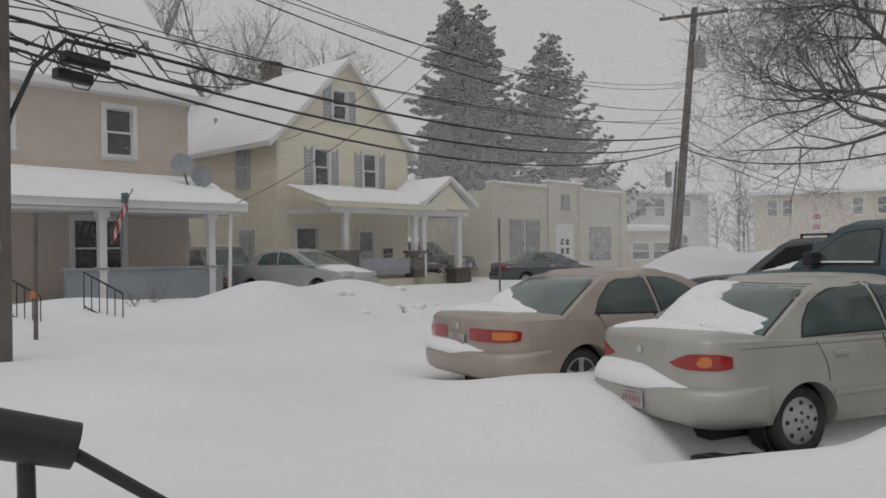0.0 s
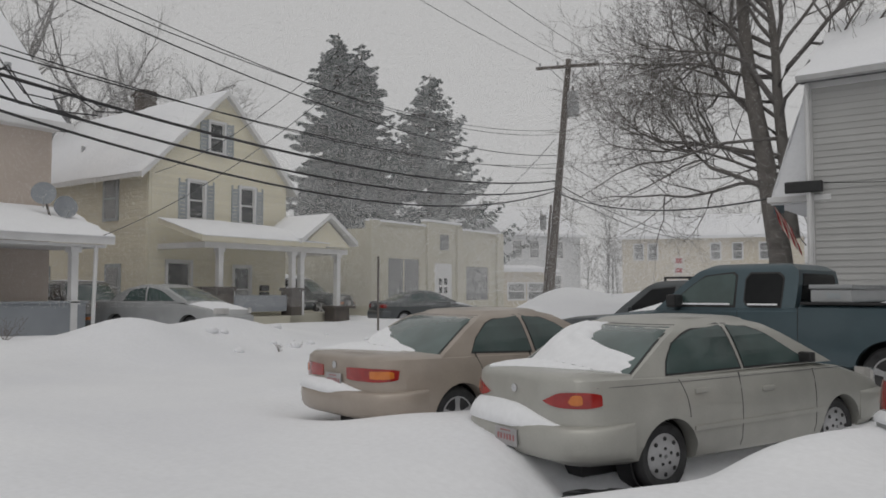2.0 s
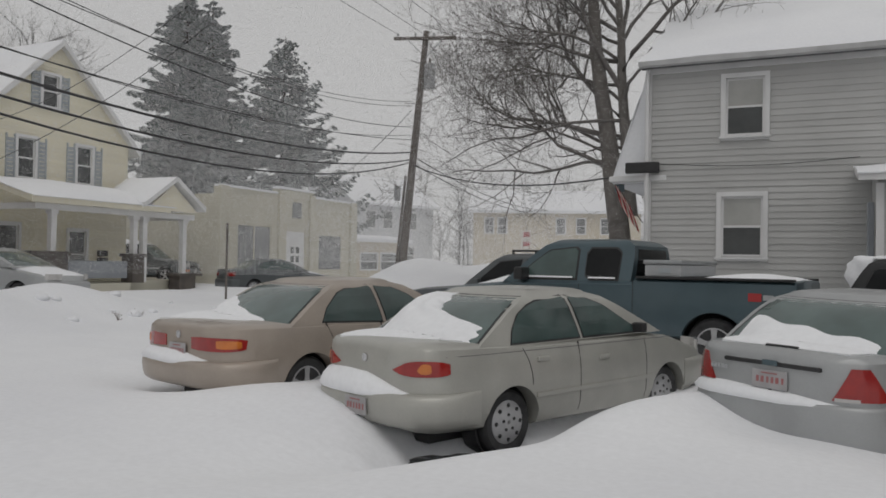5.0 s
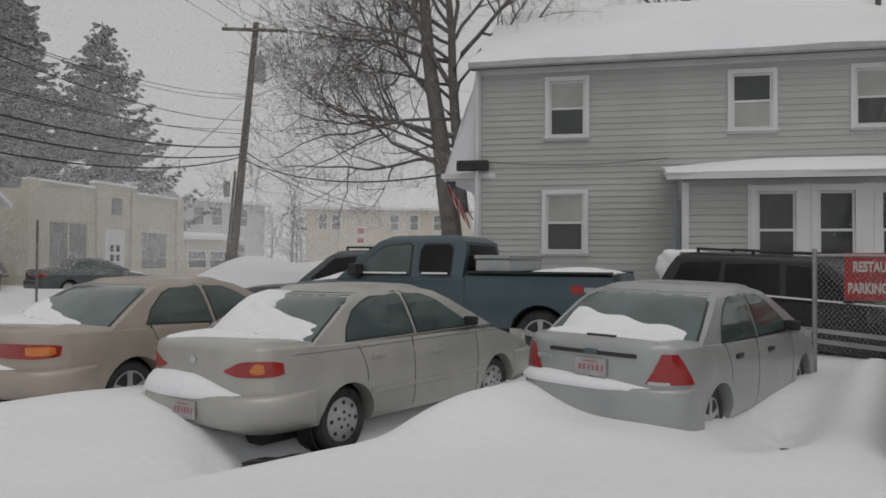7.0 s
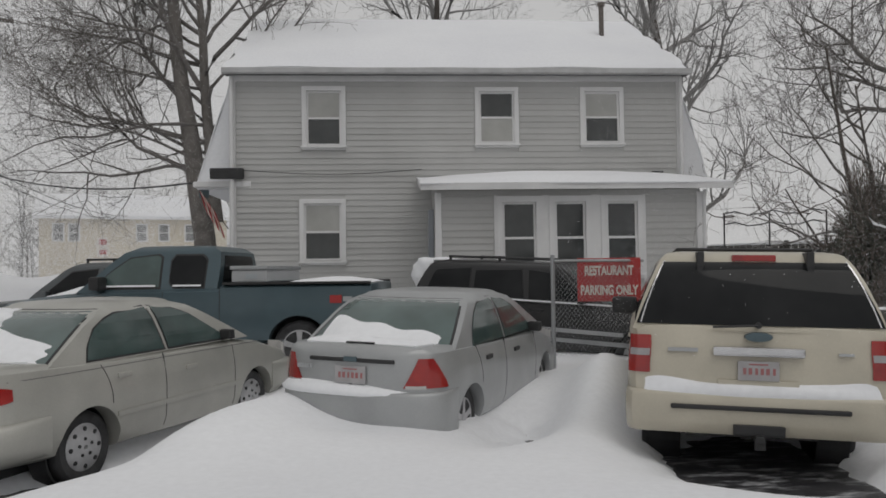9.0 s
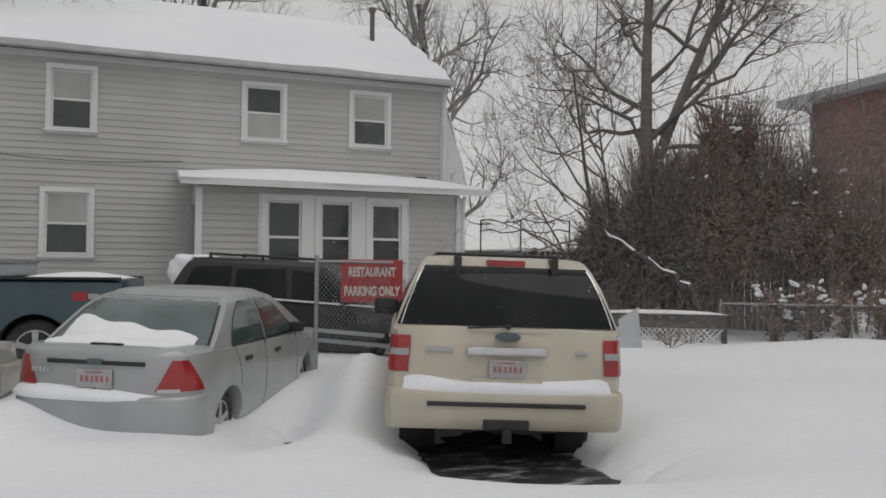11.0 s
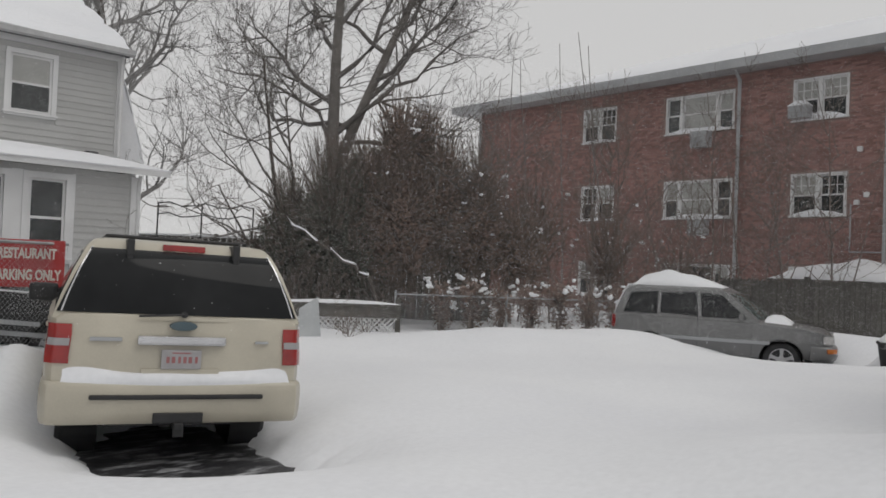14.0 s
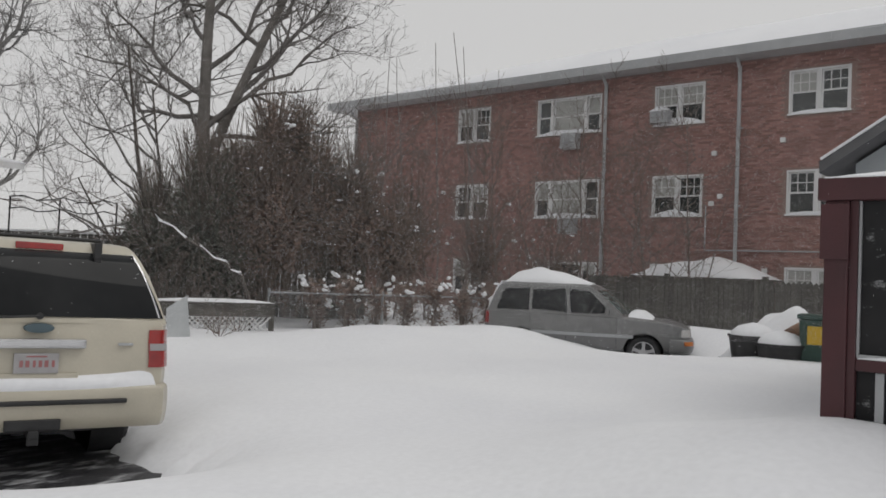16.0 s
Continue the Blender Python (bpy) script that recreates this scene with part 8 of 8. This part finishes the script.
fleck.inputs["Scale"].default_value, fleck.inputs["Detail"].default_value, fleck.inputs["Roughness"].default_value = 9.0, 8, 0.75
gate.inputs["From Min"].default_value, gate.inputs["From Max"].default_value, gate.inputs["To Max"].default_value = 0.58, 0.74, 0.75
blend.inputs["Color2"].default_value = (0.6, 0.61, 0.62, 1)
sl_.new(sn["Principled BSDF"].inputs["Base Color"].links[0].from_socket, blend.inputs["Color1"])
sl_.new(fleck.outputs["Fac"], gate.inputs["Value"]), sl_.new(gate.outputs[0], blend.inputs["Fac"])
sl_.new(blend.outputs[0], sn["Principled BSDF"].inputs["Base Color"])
part("pane", boxes((-0.012, 0.012, -1.5, -0.052, 1.275, 2.2)), FLECKED, shelter, "near-black plastic flecked with snow")
part("pane", boxes((-0.012, 0.012, -1.5, -0.052, 0.4, 1.195)), FLECKED, shelter, "near-black plastic flecked with snow")
part("stile", boxes((-0.03, 0.03, -0.20, -0.155, 0.4, 1.195)), GREY_METAL, shelter)
part("frame_strip", boxes((-0.04, -0.015, -0.065, -0.052, 1.275, 2.2), (-0.04, -0.015, -1.5, -0.065, 1.275, 1.295)), GREY_METAL, shelter)
part("far_wall", boxes((1.6, 1.75, -3.0, 0.13, 0, 2.2)), DARK_RED, shelter)
surf = lambda u, v: (Vector((-0.10 + 0.2 * u, -2.6 + 2.75 * v, 2.34)), Vector((0, 0, 1)))
heap("beam_snow", surf, 4, 20, 0.05, shelter, "snow on the beam", seed=95, base=0.005)
surf = lambda u, v: (Vector((-0.05 + 0.035 * u, -1.5 + 1.44 * v, 1.27)), Vector((0, 0, 1)))
heap("rail_snow", surf, 4, 24, 0.035, shelter, "thin line of snow on the rail", seed=96, base=0.003)

shed = thing("grey_outbuilding", pose(8.75, 1.93, 0, 0, 0, -90), "small grey-blue gabled outbuilding with a snowy roof", "building")
part("wall", boxes((0, 7, 0, 0.2, 0, 2.9), (0, 0.2, 0.2, 5, 0, 2.9), (6.8, 7, 0.2, 5, 0, 2.9), (0.2, 6.8, 4.8, 5, 0, 2.9)), SLATE_SHUTTER, shed)
part("gable", prism(bmesh.new(), [(0, 2.9), (7, 2.9), (3.5, 5.2)], "y", 0.0, 0.2), SLATE_SHUTTER, shed)
part("roof", prism(prism(bmesh.new(), [(-0.25, 2.78), (3.5, 5.24), (3.5, 5.36), (-0.25, 2.9)], "y", -0.35, 5.3), [(7.25, 2.78), (3.5, 5.24), (3.5, 5.36), (7.25, 2.9)], "y", -0.35, 5.3), GREY_SHINGLE, shed)
for s, xe in ((1, -0.27), (-1, 7.27)):
    surf = lambda u, v, xe=xe: (Vector((xe + (3.5 - xe) * v, -0.37 + 5.6 * u, 2.9 + 2.46 * v)), Vector((-0.55 if xe < 0 else 0.55, 0, 0.83)))
    heap("roof_snow", surf, 14, 10, 0.16, shed, "snow on the roof", seed=97 + s)
lamp = part("wall_lamp", lathe(bmesh.new(), [(0.02, 0), (0.09, 0.03), (0.07, 0.12), (0.02, 0.14)], "y", 12, (0.35, -0.16, 2.62)), BLACK, shed)

hut = thing("garden_shed", pose(20.6, 9.85, 0, 0, 0, -90), "low garden shed rounded over with deep snow", "shed")
part("wall", boxes((0, 2.9, 0, 2, 0, 1.7)), FENCE_WOOD, hut)
part("roof", boxes((-0.2, 3.1, -0.2, 2.2, 1.7, 1.76)), FENCE_WOOD, hut)
surf = lambda u, v: (Vector((-0.2 + 3.3 * u, -0.2 + 2.4 * v, 1.76)), Vector((0, 0, 1)))
heap("roof_snow", surf, 20, 14, 0.47, hut, "deep rounded snow on the shed", seed=99)

# bins and tubs
bin_ = thing("wheeled_bin", pose(14.55, 3.72, 0.15, 0, 0, 100), "dark green wheeled bin with a yellow label", "bin")
BIN_GREEN = mat("bin_green", (0.03, 0.07, 0.055), (0.025, 0.055, 0.045), 3, 0.5, 0.1)
YELLOW = mat("yellow_label", (0.65, 0.42, 0.03), (0.58, 0.37, 0.03), 5, 0.5, 0.05)
loft_b = [[(x * k, y * k, z) for x, y in ((-0.27, -0.3), (0.27, -0.3), (0.27, 0.3), (-0.27, 0.3))] for z, k in ((0.0, 0.82), (0.95, 1.0))]
part("tub", loft(bmesh.new(), loft_b), BIN_GREEN, bin_)
part("lid", box(bmesh.new(), -0.3, 0.3, -0.33, 0.33, 0.96, 1.04, 0.02), BIN_GREEN, bin_)
part("label", boxes((-0.14, 0.14, 0.285, 0.305, 0.55, 0.85)), YELLOW, bin_)
for i, (x, y, r, h) in enumerate(((14.75, 4.85, 0.42, 0.5), (14.35, 4.25, 0.40, 0.42))):
    tub = thing("planter_tub", pose(x, y, 0.25), "dark round tub heaped with snow", "tub", "tubs beside the bins")
    part("tub", lathe(bmesh.new(), [(r * 0.82, 0), (r, h), (r * 1.04, h), (r * 1.04, h - 0.04), (r * 0.9, h - 0.05)], "z", 24), BLACK, tub, smooth=40)
    surf = lambda u, v, r=r, h=h: (Vector((r * (0.02 + 0.95 * v) * math.cos(u * 6.2832), r * (0.02 + 0.95 * v) * math.sin(u * 6.2832), h - 0.04)), Vector((0, 0, 1)))
    bm = lathe(bmesh.new(), [(r * 0.96, h - 0.05), (r * 0.9, h + 0.05), (r * 0.6, h + 0.16), (0.02, h + 0.22)], "z", 24)
    part("snow", bm, SNOW, tub, smooth=70)
barrel = thing("brown_barrel", pose(15.1, 4.0, 0.75, 80, 0, 60), "brown tipped barrel with a dark hoop", "barrel")
BROWN = mat("brown_plastic", (0.22, 0.11, 0.05), (0.16, 0.08, 0.04), 3, 0.5, 0.1)
part("body", lathe(bmesh.new(), [(0.24, -0.4), (0.3, -0.15), (0.3, 0.15), (0.24, 0.4)], "z", 20), BROWN, barrel, smooth=40)
part("hoop", lathe(bmesh.new(), [(0.305, 0.10), (0.31, 0.11), (0.31, 0.15), (0.3, 0.16)], "z", 20), BLACK, barrel)
for i, (x, y, rx, ry, h) in enumerate(((15.8, 4.5, 1.0, 1.0, 0.78), (15.8, 3.3, 1.1, 1.6, 0.85))):
    surf = lambda u, v, x=x, y=y, rx=rx, ry=ry: (Vector((x - rx + 2 * rx * u, y - ry + 2 * ry * v, 0.3)), Vector((0, 0, 1)))
    heap("snow_heap", surf, 18, 18, h, None, "rounded heap of snow behind the bins", "snow", 101 + i)

# house details on the street
def dish(m):
    d = thing("satellite_dish", m, "grey satellite dish on the porch roof", "satellite dish", "satellite dishes on the porch")
    part("reflector", lathe(bmesh.new(), [(0.02, -0.05), (0.15, -0.04), (0.25, 0.0), (0.30, 0.03), (0.30, 0.04), (0.24, 0.01), (0.02, -0.035)], "y", 24), GREY_PORCH, d, smooth=50)
    part("mast", tube(bmesh.new(), (0, -0.06, 0), (-0.22, -0.15, -0.8), 0.03, n=8), POLE_WOOD, d)
    part("arm", tube(bmesh.new(), (0, -0.05, -0.35), (0, 0.35, -0.2), 0.015, n=6), GALV, d)


dish(pose(-20.3, 10.91, 4.22, 12, 0, -118))
dish(pose(-20.3, 11.50, 3.92, 12, 0, -105))


def flag(m, label, w=0.9, h=0.55):
    fl = thing("flag", m, label, "flag", "flags on houses")
    part("staff", tube(bmesh.new(), (0, 0, 0), (0.75, 0, 1.05), 0.014, n=6), POLE_WOOD, fl)
    for i in range(7):
        bm = bmesh.new()
        rows = []
        for k in range(9):
            s = k / 8
            x0 = 0.28 + 0.40 * i / 7 - s * 0.22
            z0 = 0.38 + 0.58 * i / 7 - s * 0.62
            y = 0.05 * math.sin(s * 7 + i * 0.5)
            dx, dz = 0.40 / 7, 0.58 / 7
            rows.append([(x0, y, z0), (x0 + dx, y, z0 + dz), (x0 + dx, y + 0.006, z0 + dz), (x0, y + 0.006, z0)])
        part("stripe", loft(bm, rows), SIGN_RED if i % 2 == 0 else SIGN_WHITE, fl)
    part("canton", boxes((0.44, 0.66, -0.06, -0.045, 0.72, 0.96)), BLUE_PAINT, fl)


flag(pose(-19.35, 8.5, 2.3, 0, 0, 20), "small striped flag on a porch post staff")
flag(pose(-3.75, 18.7, 2.7, 0, 0, 180), "striped red and white flag on a house staff")
for x, y in ((-15.9, 5.0), (-15.6, 6.35)):
    rail = thing("stair_rail", pose(x, y, 0.5, 0, 0, 25), "black iron stair railing at the porch steps", "railing", "porch stair rails")
    part("handrail", tube(bmesh.new(), (0, 0, 0.95), (0.9, 0, 0.55), 0.02, n=6), BLACK, rail)
    part("lower_rail", tube(bmesh.new(), (0, 0, 0.3), (0.9, 0, -0.05), 0.015, n=6), BLACK, rail)
    for i in range(6):
        part("baluster", tube(bmesh.new(), (i * 0.18, 0, -0.1 if i else -0.4), (i * 0.18, 0, 0.95 - 0.08 * i), 0.011, n=5), BLACK, rail)
stake = thing("steel_post", pose(-13.21, 4.64, 0.3), "thin dark steel post with an orange tag", "post")
part("shaft", tube(bmesh.new(), (0, 0, 0), (-0.02, 0.02, 2.1), 0.035, n=8), POLE_WOOD, stake)
part("tag", box(bmesh.new(), -0.1, 0.12, -0.05, -0.03, 0.8, 0.92), mat("orange_tag", (0.5, 0.16, 0.05)), stake)
sp = thing("street_sign", pose(-15.43, 18.38, 0.4, 0, 0, 30), "small dark street sign seen from behind on its post", "sign")
part("shaft", tube(bmesh.new(), (0, 0, 0), (0, 0, 2.35), 0.03, n=8), POLE_WOOD, sp)
part("plate", box(bmesh.new(), -0.012, 0.012, -0.13, 0.13, 1.75, 2.2, 0.01), POLE_WOOD, sp)
sp = thing("warning_sign", pose(-16.5, 47.2, 0.5, 0, 0, 20), "small faded red and white sign far down the street", "sign")
part("shaft", tube(bmesh.new(), (0, 0, 0), (0, 0, 3.4), 0.03, n=8), GREY_METAL, sp)
part("plate", box(bmesh.new(), -0.3, 0.3, -0.03, -0.01, 2.2, 3.3, 0.01), SIGN_WHITE, sp)
for z0, z1 in ((2.9, 3.2), (2.35, 2.6)):
    part("mark", boxes((-0.2, 0.2, -0.04, -0.031, z0, z1)), SIGN_RED, sp)

# black tool handle standing beside the eye
hd = thing("tool_handle", pose(-0.90, 0.30, 0.35), "black foam-gripped tool handle standing in the snow", "tool")
part("grip", tube(bmesh.new(), (-0.03, -0.12, 1.205), (0.02, 0.048, 1.152), 0.027, 0.025, 16), BLACK, hd, smooth=40)
part("stem", tube(bmesh.new(), (0.0, 0.005, 1.15), (0.01, 0.02, 0.0), 0.009, n=10), BLACK, hd)
part("brace", tube(bmesh.new(), (0.01, 0.04, 1.15), (0.20, 0.42, 0.85), 0.007, n=8), BLACK, hd)


# ---- falling snow: flakes in the air, thick down the street, sparse over the lot ----
def flakes(name, label, count, az, el, near, far, size, seed):
    """Small three-cornered flakes in a wedge of air (degrees about the standing point, metres)."""
    rng = np.random.default_rng(seed)
    a = np.radians(rng.uniform(az[0], az[1], count))
    e = np.radians(el[0] + (el[1] - el[0]) * rng.beta(1.0, 1.9, count))
    d = rng.uniform(near, far, count)
    c = np.stack([d * np.sin(a), d * np.cos(a), 1.7 + d * np.tan(e)], 1)
    u = rng.normal(size=(count, 3))
    u /= np.linalg.norm(u, axis=1)[:, None]
    w = np.cross(u, rng.normal(size=(count, 3)))
    w /= np.linalg.norm(w, axis=1)[:, None]
    s = (size * d * rng.uniform(0.6, 1.3, count))[:, None]
    v = np.stack([c - u * s * 0.5 - w * s * 0.3, c + u * s * 0.5 - w * s * 0.3, c + w * s * 0.6], 1).reshape(-1, 3)
    me = bpy.data.meshes.new(name)
    me.vertices.add(count * 3)
    me.vertices.foreach_set("co", v.astype(np.float32).ravel())
    me.loops.add(count * 3)
    me.loops.foreach_set("vertex_index", np.arange(count * 3, dtype=np.int32))
    me.polygons.add(count)
    me.polygons.foreach_set("loop_start", np.arange(0, count * 3, 3, dtype=np.int32))
    me.update()
    me.materials.append(FLAKE)
    return tagged(new(name, me), label, "snow", kind="stuff")


FLAKE = mat("snow_flake", (0.92, 0.92, 0.93), (0.88, 0.88, 0.89), 1.0, 0.9, 0.0)
flakes("falling_snow", "haze of fine falling snow blowing down the street", 900000, (-80, -5), (-1.0, 30), 18.5, 40, 0.00062, 5)
flakes("falling_snow", "dense far haze of snow beyond the houses", 520000, (-72, -16), (0.0, 24), 36, 46, 0.00072, 8)
flakes("falling_snow", "sparse white snowflakes in the air over the lot", 5000, (12, 82), (-6, 17), 5, 20, 0.0011, 6)
flakes("falling_snow", "thin veil of fine snow before the thicket", 260000, (14, 78), (-4, 19), 9.5, 13, 0.00044, 7)


# ---- small clods of snow and dead weeds on the street and banks ----
def clod(x, y, s, seed):
    bm = bmesh.new()
    bmesh.ops.create_icosphere(bm, subdivisions=2, radius=s)
    off = Vector((seed * 3.1, 0, 0))
    for v in bm.verts:
        v.co *= 1 + 0.35 * noise.noise(v.co * (2.2 / s) + off)
        v.co.z *= 0.7
    ob = part("snow_clod", bm, SNOW, None, smooth=60)
    ob.matrix_basis = pose(x, y, snow_height(x, y) + 0.15 * s, 0, 0, seed * 40)
    tagged(ob, "rough white clod of ploughed snow", "snow clod", "clods on the street")


rc = random.Random(12)
for i in range(16):
    clod(-13.2 + rc.gauss(0, 0.9), 13.0 + rc.gauss(0, 2.2), rc.uniform(0.06, 0.17), i)


def weed(x, y, h, seed):
    t = thing("dead_weed", pose(x, y, snow_height(x, y) - 0.05), "dry brown weed poking out of the snow", "weed", "dead weeds")
    lim = Limbs(seed)
    for i in range(7):
        d = Vector((lim.rnd.gauss(0, 0.45), lim.rnd.gauss(0, 0.45), 1)).normalized()
        lim.grow(Vector((0, 0, 0)), d, h * lim.rnd.uniform(0.6, 1.1), 0.008, 3, 4, (0, 0, 0, 3), 0.1)
    raw("stalk", lim.v, lim.f, TWIG, t)


for i, (x, y, h) in enumerate(((-16.2, 8.0, 0.5), (-15.7, 7.4, 0.35), (-12.7, 11.9, 0.2), (-12.9, 12.6, 0.2), (7.6, 10.6, 0.5), (8.3, 11.6, 0.6), (9.2, 12.3, 0.5))):
    weed(x, y, h, 200 + i)
